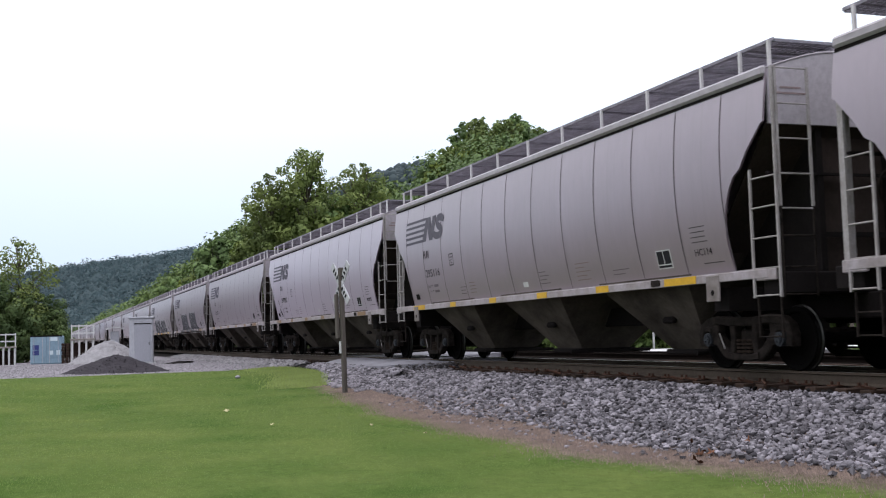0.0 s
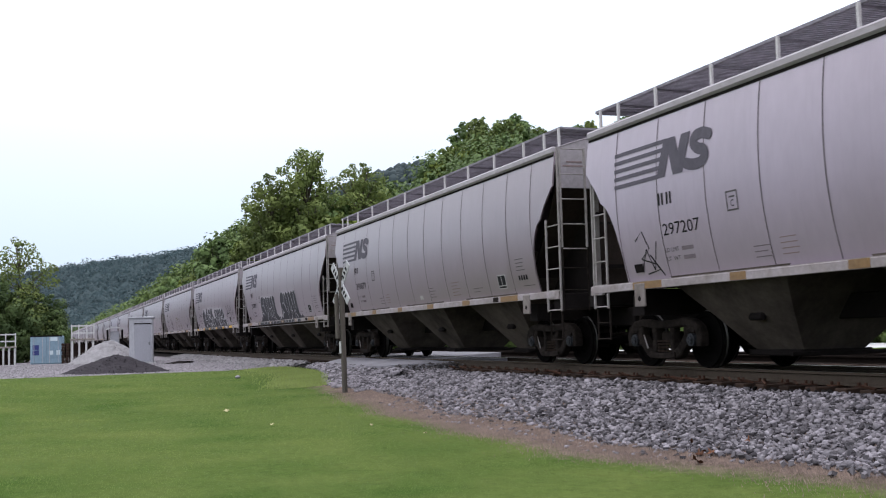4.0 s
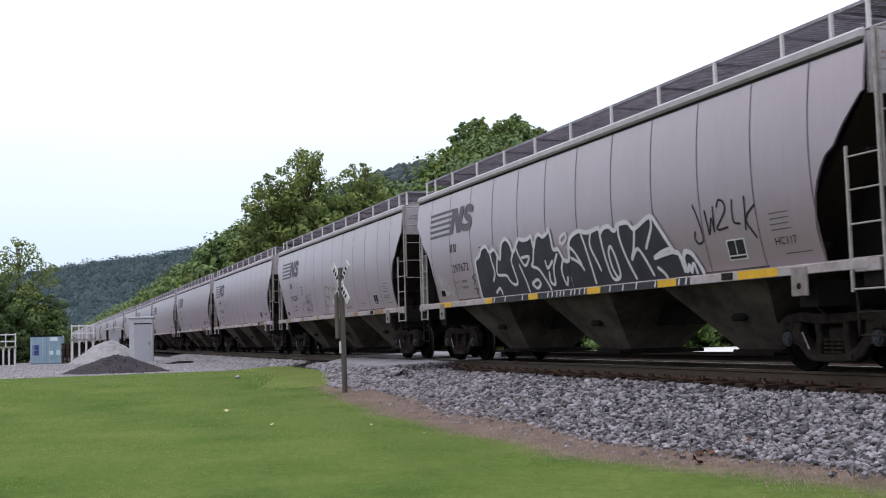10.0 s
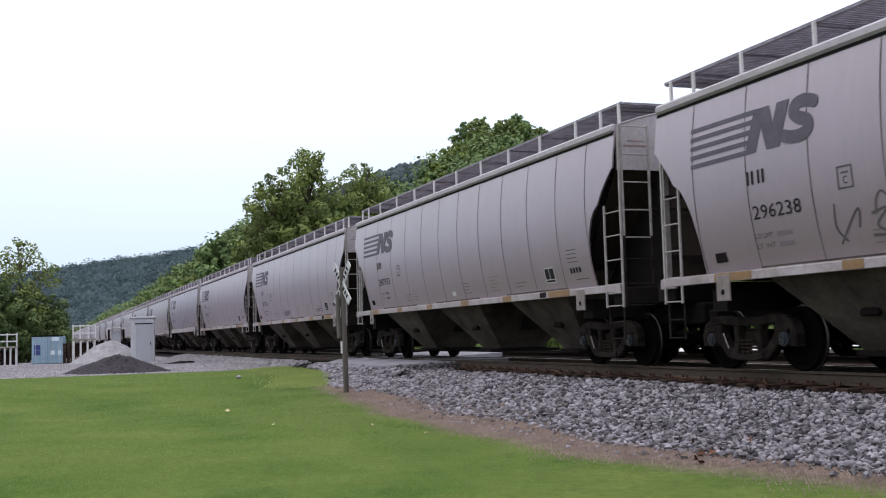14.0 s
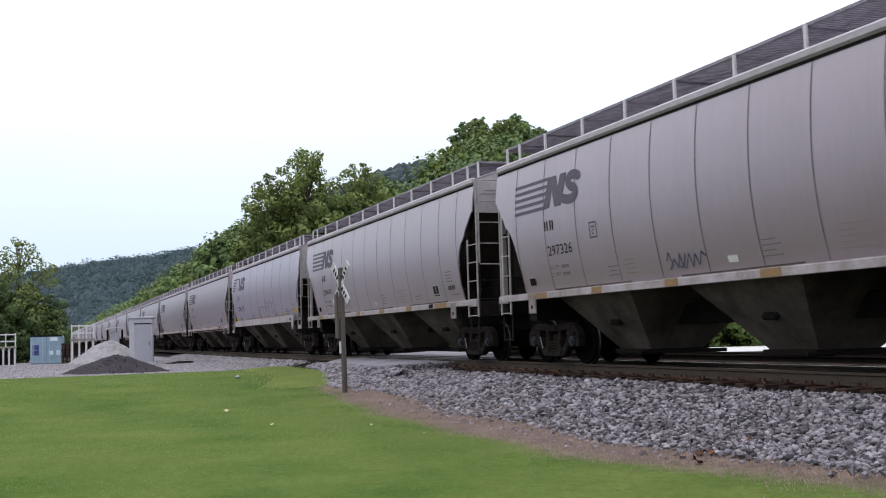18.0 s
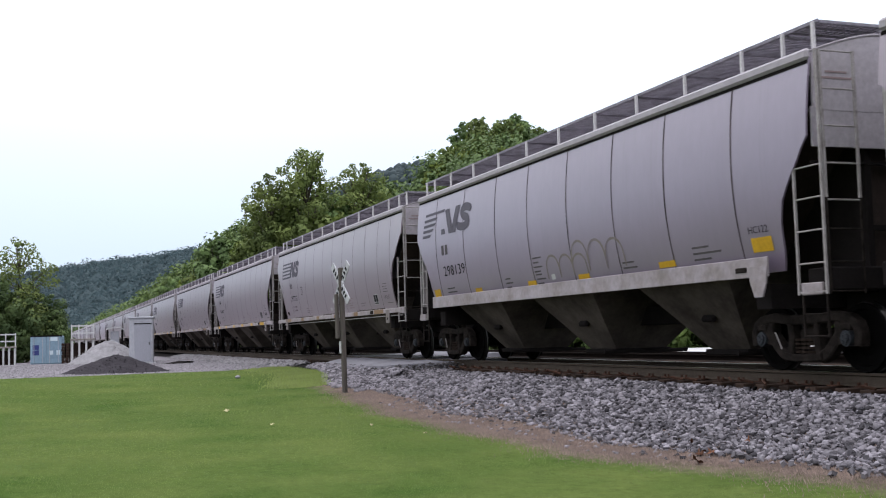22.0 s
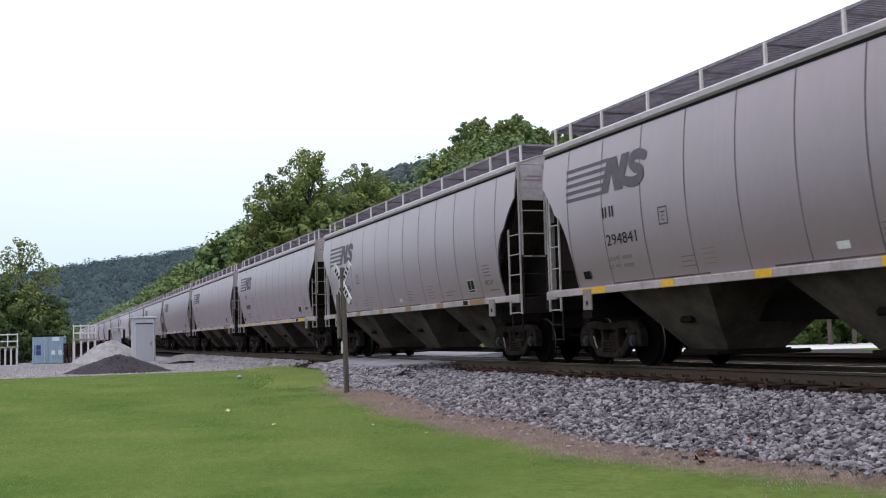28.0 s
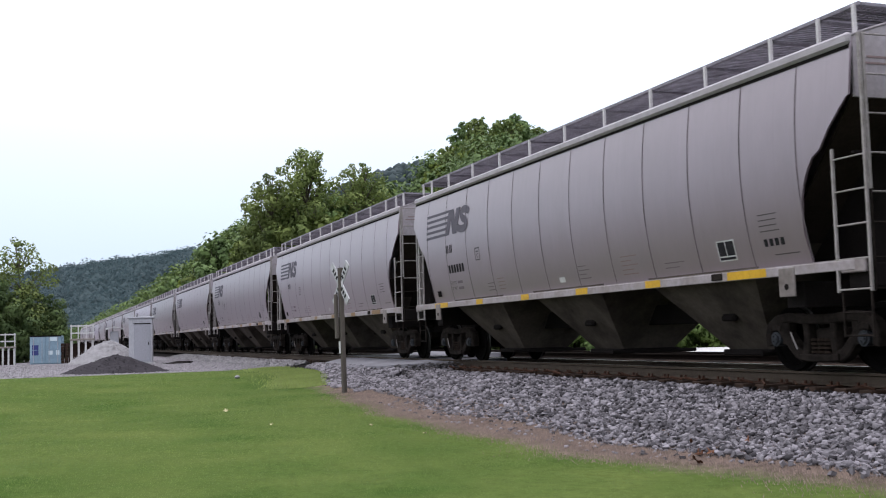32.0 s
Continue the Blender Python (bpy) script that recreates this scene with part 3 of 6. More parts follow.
def leaf_quads(rs, centres, radii, counts, size):
    """Small tilted leaf clumps scattered through ellipsoids, denser towards their skins, with ragged outlines, and the clumps' rounded normals."""
    ps, ns, outs = [], [], []
    for c, r, n in zip(centres, radii, counts):
        d = rs.normal(size=(n, 3))
        d /= np.linalg.norm(d, axis=1, keepdims=True)
        rad = rs.uniform(0.35, 1.0, (n, 1)) ** 0.45 * (1 + 0.07 * np.clip(rs.standard_normal((n, 1)), -1.5, 0.2))
        ps.append(np.asarray(c) + d * rad * np.asarray(r))
        ns.append(d + rs.normal(scale=0.40, size=(n, 3)) + (0, 0, 0.3))
        outs.append(d)
    p, nrm, out = np.concatenate(ps), np.concatenate(ns), np.concatenate(outs)
    nrm /= np.linalg.norm(nrm, axis=1, keepdims=True)
    up = rs.normal(size=nrm.shape)
    t = np.cross(nrm, up)
    t /= np.linalg.norm(t, axis=1, keepdims=True)
    b = np.cross(nrm, t)
    s = size * rs.uniform(0.55, 1.35, (len(p), 1))
    v = np.stack([p - t * s, p - b * s * 0.8 + nrm * s * 0.2, p + t * s, p + b * s * 0.8 - nrm * s * 0.15], 1).reshape(-1, 3)
    face = np.cross(v[1::4] - v[0::4], v[2::4] - v[0::4])
    flip = (face * nrm).sum(1) < 0
    quads = np.arange(len(v)).reshape(-1, 4)
    quads[flip] = quads[flip][:, ::-1]
    soft = out * 0.75 + nrm * 0.45
    soft /= np.linalg.norm(soft, axis=1, keepdims=True)
    return v, quads, np.repeat(soft, 4, axis=0)


def woods(name, rows, n, spread, quads, size, material, label, seed, lo=0.0, hi=5.2, tall=1.0):
    rng, rs = random.Random(seed), np.random.RandomState(seed)
    cs, rr, ct = [], [], []
    for _ in range(n):
        p = on_hill(rows, rng, lo, hi)
        r = spread * rng.uniform(0.65, 1.3)
        cs.append((p.x, p.y, p.z + r * 0.75 * tall))
        rr.append((r, r, r * rng.uniform(0.8, 1.25) * tall))
        ct.append(int(quads * rng.uniform(0.7, 1.3)))
    v, f, soft = leaf_quads(rs, cs, rr, ct, size)
    return tagged(from_arrays(name, v, f, material, normals=soft), label, "woods", kind="stuff")


SPHERE = bmesh.new()
bmesh.ops.create_icosphere(SPHERE, subdivisions=1, radius=1.0)
ball_v = np.array([v.co[:] for v in SPHERE.verts])
ball_f = np.array([[v.index for v in f.verts] for f in SPHERE.faces])
SPHERE.free()


def canopy(name, rows, n, spread, material, label, seed, lo, hi):
    """A distant forest roof of rough, lumpy crowns."""
    rng, rs = random.Random(seed), np.random.RandomState(seed)
    vs = []
    for _ in range(n):
        p = on_hill(rows, rng, lo, hi)
        r = spread * rng.uniform(0.45, 1.1)
        lump = 1 + rs.uniform(-0.22, 0.22, (len(ball_v), 1))
        vs.append(ball_v * lump * (r, r, r * rng.uniform(0.8, 1.3)) + (p.x, p.y, p.z + r * 0.3))
    f = ball_f[None] + (np.arange(n) * len(ball_v))[:, None, None]
    return tagged(from_arrays(name, np.concatenate(vs), f.reshape(-1, 3), material, True), label, "woods", kind="stuff")


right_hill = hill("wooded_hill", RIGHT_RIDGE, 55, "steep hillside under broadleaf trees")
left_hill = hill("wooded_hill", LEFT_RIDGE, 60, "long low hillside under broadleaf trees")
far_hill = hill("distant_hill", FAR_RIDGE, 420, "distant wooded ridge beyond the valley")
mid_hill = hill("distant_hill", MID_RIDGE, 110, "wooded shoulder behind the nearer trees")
canopy("far_woods", far_hill[2:11], 9000, 5.2, M_FARWOODS, "dense forest on the distant ridge, tinted blue for haze", 11, 0, 5.4)
woods("far_woods", far_hill[2:11], 3000, 6.0, 60, 0.85, M_FARWOODS, "treetops on the distant ridge, tinted blue for haze", 17, 0.3, 5.4, 0.9)
canopy("far_woods", mid_hill, 1500, 2.6, M_SHOULDER, "forest on the shoulder of the hill, tinted blue for haze", 12, 1, 5.4)
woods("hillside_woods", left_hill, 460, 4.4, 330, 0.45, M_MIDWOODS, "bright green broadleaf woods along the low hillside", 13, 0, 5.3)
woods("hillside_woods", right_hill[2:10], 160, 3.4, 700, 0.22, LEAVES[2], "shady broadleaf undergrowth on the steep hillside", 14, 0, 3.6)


def dome(u):
    """Crown width up the tree: full for most of the height, rounded at the top."""
    return max(0.25, (1 - u ** 4.5) ** 0.55) * min(1.0, 0.65 + u * 1.6)


def tree(height, spread, lobes, quads, size, leaf, seed, name="broadleaf_tree", base=0.22, shape=1.0):
    """A tapered trunk with limbs and a crown of small leaf clumps."""
    rng, rs = random.Random(seed), np.random.RandomState(seed)
    top = new(name)
    bm = bmesh.new()
    pts = [Vector((0, 0, -0.4))]
    for k in range(1, 6):
        pts.append(Vector((rng.uniform(-0.25, 0.25) * k * 0.4, rng.uniform(-0.25, 0.25) * k * 0.4, height * 0.82 * k / 5)))
    r0 = height * 0.018
    for k, (a, b) in enumerate(zip(pts, pts[1:])):
        rod(bm, a, b, r0 * (1 - k * 0.18), 8, r0 * (1 - (k + 1) * 0.18))
    cs, rr = [], []
    for k in range(lobes):
        f = base + (1 - base) * (k + 0.5) / lobes
        ang = k * 2.4 + rng.uniform(-0.5, 0.5)
        w = spread * dome((f - base) / (1 - base)) ** shape
        out = w * rng.uniform(0.15, 0.95)
        c = Vector((math.cos(ang) * out, math.sin(ang) * out, height * f * 0.95))
        r = max(0.4, w * rng.uniform(0.26, 0.46))
        cs.append(tuple(c))
        rr.append((r, r, r * rng.uniform(0.6, 0.9)))
        t = min(4, int(f * 5))
        rod(bm, pts[t] + (pts[t + 1] - pts[t]) * 0.3, c, r0 * 0.32, 5, r0 * 0.08)
    part("trunk", bm, M_BARK, top, "grey-brown trunk with spreading limbs")
    vol = np.array([a * b * c for a, b, c in rr]) ** 0.66
    counts = np.maximum(30, (quads * vol / vol.sum()).astype(int))
    v, f, soft = leaf_quads(rs, cs, rr, counts, size)
    crown = from_arrays("crown", v, f, leaf, normals=soft)
    crown.parent = top
    return top


def put_tree(proto, x, y, z, turn, scale=1.0):
    t = copy_thing(proto, pose(x, y, z, 0, 0, turn))
    t.scale = (scale,) * 3
    return t


T_A = tagged(tree(21.2, 3.5, 84, 17000, 0.15, LEAVES[0], 21, base=0.10, shape=0.4), "tall green broadleaf tree with a ragged crown", "tree")
T_A.matrix_basis = pose(-109.4, 25.5, -0.6)
T_F = tagged(tree(18.9, 3.9, 76, 19000, 0.15, LEAVES[0], 30, base=0.10), "broad green broadleaf tree with an uneven top", "tree")
T_F.matrix_basis = pose(-110.5, 22.1, -0.6)
T_B = tagged(tree(20.8, 4.7, 80, 21000, 0.15, LEAVES[0], 22, base=0.12), "rounded yellow-green broadleaf tree behind the railway", "tree")
T_B.matrix_basis = pose(-113.0, 32.2, -0.6)
T_C = tagged(tree(13.5, 4.0, 46, 6000, 0.28, LEAVES[1], 23, base=0.12), "bushy yellow-green tree on the slope", "tree", "trees on the hillside")
T_C.matrix_basis = pose(-101, 27.6, -0.6)
T_D = tagged(tree(14.5, 3.9, 46, 6000, 0.28, LEAVES[2], 24, base=0.15), "deep green broadleaf tree on the slope", "tree", "trees on the hillside")
T_D.matrix_basis = pose(-120, 38, 0.6)
T_E = tagged(tree(14.0, 4.3, 48, 6300, 0.28, LEAVES[0], 25, base=0.12), "full green broadleaf tree on the slope", "tree", "trees on the hillside")
T_E.matrix_basis = pose(-116, 22.5, -0.6)
for x, y, proto, s in ((-121, 21.5, T_C, 0.95), (-107, 26.5, T_E, 0.95), (-131, 19.8, T_D, 0.9), (-144, 22, T_C, 0.9), (-158, 22, T_E, 0.9), (-170, 21, T_C, 0.8), (-124, 33, T_C, 1.05), (-190, 22, T_D, 0.85), (-210, 23, T_C, 0.8), (-128, 27, T_E, 1.0), (-98, 32, T_C, 0.7), (-92, 30, T_E, 0.6), (-113.5, 21.9, T_E, 0.95), (-112, 29, T_D, 1.1)):
    put_tree(proto, x, y, ground_z(x, y), rng.uniform(0, 360), s * rng.uniform(0.92, 1.08))
for k in range(60):
    p = on_hill(right_hill[2:9], rng, 1.2, 4.3)
    put_tree((T_C, T_D, T_E)[k % 3], p.x, p.y, p.z - 1.2, rng.uniform(0, 360), rng.uniform(0.4, 0.62))
for a, b in zip(RIGHT_RIDGE[2:], RIGHT_RIDGE[3:11]):
    count = max(1, round((Vector(b) - Vector(a)).length / 1.9))
    for k in range(count):
        p = Vector(a).lerp(Vector(b), (k + 0.5) / count)
        put_tree((T_D, T_E, T_C)[k % 3], p.x + rng.uniform(-1, 2), p.y, p.z - 1.6, rng.uniform(0, 360), rng.uniform(0.36, 0.5))
put_tree(T_D, -138.1, 54.0, 22.4, 40, 0.5)
T_BUSH = tagged(tree(4.6, 2.2, 26, 4000, 0.13, M_VERGE, 26, "roadside_bush", 0.05), "bright green bush behind the railway", "bush", "bushes behind the railway")
T_BUSH.matrix_basis = pose(-60.5, 34.4, -0.6)
for x, y, s in ((-57.5, 26.0, 0.8), (-58, 29, 1.0), (-55.5, 35, 1.2), (-53, 38, 1.3), (-52, 41, 1.2), (-49, 44, 1.3), (-59, 23.5, 0.8), (-60, 21, 0.8), (-46, 47, 1.3), (-43, 50, 1.3), (-61, 18, 0.8)):
    put_tree(T_BUSH, x - 6.0, y + 2.0, -0.6, rng.uniform(0, 360), s)
for a in range(2, 62, 3):
    put_tree(T_BUSH, -64.4 + 0.34 * a + rng.uniform(-1, 1), 23.2 + 0.94 * a, -0.6, rng.uniform(0, 360), rng.uniform(0.85, 1.35))
T_S = tagged(tree(8.5, 2.4, 30, 5000, 0.12, M_THICKET, 29, "roadside_tree", 0.42), "slender tree with a bare dark trunk behind the railway", "tree", "slender trees behind the railway")
T_S.matrix_basis = pose(-51.6, 42.0, -0.6)
put_tree(T_S, -50.6, 42.8, -0.6, 110, 0.95)
bm = bmesh.new()
box(bm, (0, 0, 0.85), (0.10, 0.10, 2.3), bevel=0.01)
tagged(link("marker_post", bm, M_WHITE), "plain white roadside post", "post").matrix_basis = pose(-57.2, 34.0, -0.6)
for a in range(8, 34, 2):
    put_tree(T_BUSH, -62.6 + 0.34 * a + rng.uniform(-0.5, 0.5), 22.6 + 0.94 * a, -0.9, rng.uniform(0, 360), rng.uniform(0.7, 0.9))
T_L = tagged(tree(11.2, 3.0, 50, 5200, 0.12, LEAVES[0], 27, base=0.05), "ragged green tree beside the gravel lot", "tree")
T_L.matrix_basis = pose(-101.2, -1.5, -0.8)
T_L2 = tagged(tree(7.4, 2.9, 40, 7000, 0.14, M_THICKET, 28, base=0.03), "dark bushy tree beside the gravel lot", "tree", "trees by the lot")
T_L2.matrix_basis = pose(-99, -3.6, -0.8)
for x, y, s in ((-103, 0.4, 0.85), (-101, 1.0, 0.6), (-103, -6, 1.1), (-106, -10, 1.2), (-108, 1.5, 0.5), (-100, -1.8, 0.85)):
    put_tree(T_L2, x, y, -0.8, rng.uniform(0, 360), s)

# ------------------------------------------------------------------ gravel lot


def bungalow():
    top = tagged(new("signal_bungalow"), "grey painted steel trackside equipment hut with a pale door", "equipment hut")
    w, d, h = 1.25, 1.2, 2.5
    bm = bmesh.new()
    box(bm, (0, 0, h / 2), (d, w, h), bevel=0.015)
    part("cabinet", bm, M_BUNGALOW, top)
    bm = bmesh.new()
    box(bm, (0, 0, h + 0.04), (d + 0.16, w + 0.16, 0.09), bevel=0.02)
    part("roof", bm, M_BUNGALOW, top)
    bm = bmesh.new()
    box(bm, (d / 2 + 0.02, 0.10, 1.15), (0.04, 0.88, 2.05), bevel=0.01)
    door = part("door", bm, M_BDOOR, top, "pale lilac-grey steel door")
    bm = bmesh.new()
    box(bm, (d / 2 + 0.06, 0.44, 1.1), (0.05, 0.04, 0.16))
    part("handle", bm, M_DARK, door)
    bm = bmesh.new()
    box(bm, (d / 2 + 0.03, 0.10, 2.20), (0.05, 0.94, 0.05))
    part("lintel", bm, M_DARK, top)
    bm = bmesh.new()
    box(bm, (0, 0, -0.1), (d + 0.2, w + 0.2, 0.3))
    part("footing", bm, M_CONCRETE, top)
    top.matrix_basis = pose(-64.0, 5.35, -0.48, 0, 0, -8)


bungalow()


def heap(name, cx, cy, z, rx, ry, h, material, label, seed, stones):
    rng = random.Random(seed)
    top = new(name)
    bm = bmesh.new()
    rows = []
    for i in range(41):
        r = i / 40
        row = []
        for k in range(81):
            a = k * math.tau / 80
            q = 1 + 0.10 * math.sin(a * 3 + seed) + 0.05 * math.sin(a * 7)
            c = Vector((math.cos(a) * r, math.sin(a) * r, seed))
            n = (noise.noise(c * 4) * 0.10 + noise.noise(c * 11) * 0.08) * h + noise.noise(c * 31) * 0.05
            row.append((math.cos(a) * rx * r * q, math.sin(a) * ry * r * q, h * (1 - r) ** 0.95 * (1 - 0.12 * (1 - r) ** 5) + n * (1 - r * 0.8) - 0.06 * r))
        rows.append(row)
    sheet(bm, rows)
    bmesh.ops.remove_doubles(bm, verts=bm.verts, dist=1e-4)
    bmesh.ops.recalc_face_normals(bm, faces=bm.faces)
    part("mound", bm, material, top)
    bm = bmesh.new()
    for _ in range(stones):
        a, r = rng.uniform(0, math.tau), rng.random() ** 0.6
        s = rng.uniform(0.012, 0.032)
        vs = bmesh.ops.create_icosphere(bm, subdivisions=1, radius=s)["verts"]
        for v in vs:
            v.co *= rng.uniform(0.7, 1.25)
        bmesh.ops.translate(bm, verts=vs, vec=(math.cos(a) * rx * r, math.sin(a) * ry * r, h * (1 - r) ** 0.95 * (1 - 0.12 * (1 - r) ** 5) - 0.01))
    tagged(part("lump", bm, material, top, "loose lumps on the heap"), kind="stuff")
    top.matrix_basis = pose(cx, cy, z)
    return tagged(top, label, "heap")


heap("gravel_heap", -71.5, 4.0, -0.55, 3.0, 2.7, 1.6, M_PILE, "conical heap of pale grey gravel on the lot", 3, 420)
heap("asphalt_heap", -46.0, 2.85, -0.52, 2.6, 2.15, 0.80, M_COAL, "low heap of dark broken asphalt on the lot", 5, 380)


def container():
    top = tagged(new("storage_container"), "faded blue steel storage container with patched doors", "container")
    w, h, d = 2.2, 2.1, 5.0
    bm = bmesh.new()
    box(bm, (-d / 2, 0, h / 2), (d, w, h), bevel=0.02)
    for k in range(14):
        box(bm, (-0.3 - k * 0.34, w / 2 + 0.012, h / 2), (0.16, 0.03, h * 0.9))
    part("body", bm, M_BLUE, top)
    for s in (-1, 1):
        bm = bmesh.new()
        box(bm, (0.03, s * w / 4, h / 2), (0.05, w / 2 - 0.06, h - 0.14), bevel=0.01)
        door = part("door", bm, M_BLUE, top, "faded blue door leaf")
        bm = bmesh.new()
        for q in (-0.3, 0.3):
            rod(bm, (0.08, s * w / 4 + q, 0.1), (0.08, s * w / 4 + q, h - 0.1), 0.02, 6)
        part("lock_rod", bm, M_BUNGALOW, door)
    for y, z, sy, sz, m in ((-0.72, 1.05, 0.45, 0.75, M_NAVY), (0.55, 1.85, 0.5, 0.28, M_PALEBLUE), (0.6, 1.25, 0.6, 0.3, M_BLUE), (0.35, 0.85, 0.3, 0.3, M_PALEBLUE), (0.85, 0.85, 0.25, 0.35, M_PALEBLUE)):
        bm = bmesh.new()
        box(bm, (0.065, y, z), (0.012, sy, sz))
        part("patch", bm, m, top)
    bm = bmesh.new()
    box(bm, (0.02, 0, h - 0.02), (0.14, w + 0.03, 0.09))
    part("header", bm, M_DARK, top, "dark header bar over the doors")
    for z in (0.5, 1.05, 1.6):
        bm = bmesh.new()
        box(bm, (0.085, 0, z), (0.02, w - 0.2, 0.03))
        part("hinge_bar", bm, M_BLUE, top)
    top.matrix_basis = pose(-87.5, 0.45, -0.72, 0, 0, -3)


container()


def platform(name, x, y, z, turn, w, h, label, posts):
    """A timber loading platform with a railing and pale legs."""
    top = tagged(new(name), label, "platform", "loading platforms")
    bm = bmesh.new()
    box(bm, (0, 0, h), (2.2, w, 0.12), bevel=0.01)
    part("deck", bm, M_BOARD, top)
    for k in range(posts):
        for sx in (-0.95, 0.95):
            bm = bmesh.new()
            yy = -w / 2 + 0.1 + (w - 0.2) * k / (posts - 1)
            box(bm, (sx, yy, h / 2 - 0.06), (0.14, 0.13, h))
            part("leg", bm, M_WHITE, top)
    # added dark backing in place of the shade under the deck
    bm = bmesh.new()
    box(bm, (-0.5, 0, h / 2 - 0.1), (0.9, w - 0.3, h * 0.8), bevel=0.02)
    part("crate", bm, M_TIE, top, "dark block standing in for the shade under the deck")
    for yy in (-w / 2 + 0.06, -w / 6, w / 6, w / 2 - 0.06):
        bm = bmesh.new()
        box(bm, (1.0, yy, h + 0.55), (0.08, 0.08, 1.0))
        part("railing_post", bm, M_WHITE, top)
    for zz in (0.45, 0.95):
        bm = bmesh.new()
        box(bm, (1.0, 0, h + zz), (0.05, w, 0.09))
        part("rail", bm, M_WHITE, top)
    top.matrix_basis = pose(x, y, z, 0, 0, turn)


platform("loading_platform", -83.0, 2.85, -0.68, 0, 1.6, 1.7, "weathered timber loading platform with a railing", 4)
platform("loading_platform", -90.0, -2.75, -0.75, 0, 2.2, 1.35, "low timber platform with pale legs and a railing", 6)


def crate():
    top = tagged(new("timber_stack"), "stack of old brown railway ties between the container and the platform", "timber stack")
    bm = bmesh.new()
    box(bm, (0, 0, 0), (2.2, 0.24, 0.2), bevel=0.01)
    first = part("tie", bm, M_TIE, top)
    first.matrix_basis = pose(0, -0.3, 0.12)
    for r in range(7):
        for c in range(3):
            if r or c:
                again(first, pose(rng.uniform(-0.06, 0.06), -0.3 + c * 0.28, 0.12 + r * 0.215, 0, 0, rng.uniform(-2, 2)))
    top.matrix_basis = pose(-88.5, 1.95, -0.72)


crate()


def hut():
    top = tagged(new("tank_shelter"), "small dark trackside shelter with a pale curved roof", "shelter")
    bm = bmesh.new()
    sheet(bm, [[(x, 0.75 * math.sin(a), 2.55 + 0.25 * math.cos(a)) for a in (-1.3, -0.8, -0.3, 0.3, 0.8, 1.3)] for x in (-0.7, 0.7)], (0, 0, -0.06))
    part("roof", bm, M_WHITE, top, "pale curved sheet roof")
    for sx in (-0.6, 0.6):
        for sy in (-0.6, 0.6):
            bm = bmesh.new()
            rod(bm, (sx, sy, -0.1), (sx, sy, 2.6), 0.05, 6)
            part("post", bm, M_DARK, top)
    bm = bmesh.new()
    box(bm, (0, 0, 1.7), (0.7, 0.7, 1.5), bevel=0.05)
    part("tank", bm, M_BUNGALOW, top)
    top.matrix_basis = pose(-98.0, 6.0, -0.75)


hut()


def crossbuck():
    top = tagged(new("crossbuck_sign"), "weathered wooden post with worn white crossing blades", "crossing sign")
    bm = bmesh.new()
    box(bm, (0, 0, 1.35), (0.105, 0.11, 3.1), bevel=0.02)
    part("post", bm, M_WOOD, top, "split grey timber post")
    bm = bmesh.new()
    box(bm, (-0.06, -0.11, 1.75), (0.10, 0.08, 1.05), bevel=0.015)
    part("brace", bm, M_WOOD, top, "short timber bolted to the post")
    for s in (-1, 1):
        bm = bmesh.new()
        box(bm, (0, 0, 0), (0.2, 0.02, 1.22), Matrix.Rotation(s * radians(42), 3, "Y"))
        blade = part("blade", bm, M_SIGN, top, "worn white sign blade")
        blade.matrix_basis = pose(-0.02, -0.012 + 0.022 * (s + 1) / 2, 2.52)
        for q in (-0.42, -0.3, -0.18, 0.2, 0.32, 0.44):
            bm = bmesh.new()
            box(bm, (0, -0.014, q), (0.10, 0.006, 0.06))
            bmesh.ops.rotate(bm, cent=(0, 0, 0), matrix=Matrix.Rotation(s * radians(42), 3, "Y"), verts=bm.verts)
            part("lettering_bar", bm, M_STENCIL, blade)
    bm = bmesh.new()
    box(bm, (0.0, -0.08, 1.02), (0.07, 0.02, 0.28))
    part("tag", bm, M_WHITE, top)
    top.matrix_basis = pose(-25.3, 6.72, -0.6, 0.6, -0.8, 11)


crossbuck()

# broken edge of the asphalt beside the rails, and a dark scrap on the lot
bm = bmesh.new()
r3 = random.Random(15)
for q in range(220):
    vs = bmesh.ops.create_icosphere(bm, subdivisions=1, radius=r3.uniform(0.015, 0.055) * (1 + 0.5 * (q % 9 == 0)))["verts"]
    for v in vs:
        v.co *= r3.uniform(0.7, 1.25)
        v.co.z *= 0.6
    f = r3.random() ** 0.7
    y = 8.55 + 1.25 * f
    bmesh.ops.translate(bm, verts=vs, vec=(-30.4 + 4.2 * f + r3.gauss(0.2, 0.32), y + r3.gauss(0, 0.12), -0.24 + 0.17 * f + r3.uniform(-0.10, 0.02)))
tagged(link("asphalt_rubble", bm, M_RUBBLE), "dark broken asphalt at the edge of the crossing", "rubble", kind="stuff")
bm = bmesh.new()
sheet(bm, [[(u * 0.5, v * 0.9, 0.03 + 0.16 * abs(math.sin(u * 3 + v * 2)) * (1 - abs(v - 0.5))) for u in (-1, -0.5, 0, 0.5, 1)] for v in (-0.6, -0.2, 0.2, 0.6, 1.0)], (0, 0, -0.02))
tagged(link("plastic_scrap", bm, M_DARK), "crumpled black plastic scrap on the gravel lot", "litter").matrix_basis = pose(-59.5, 6.6, -0.5, 0, 0, 20)

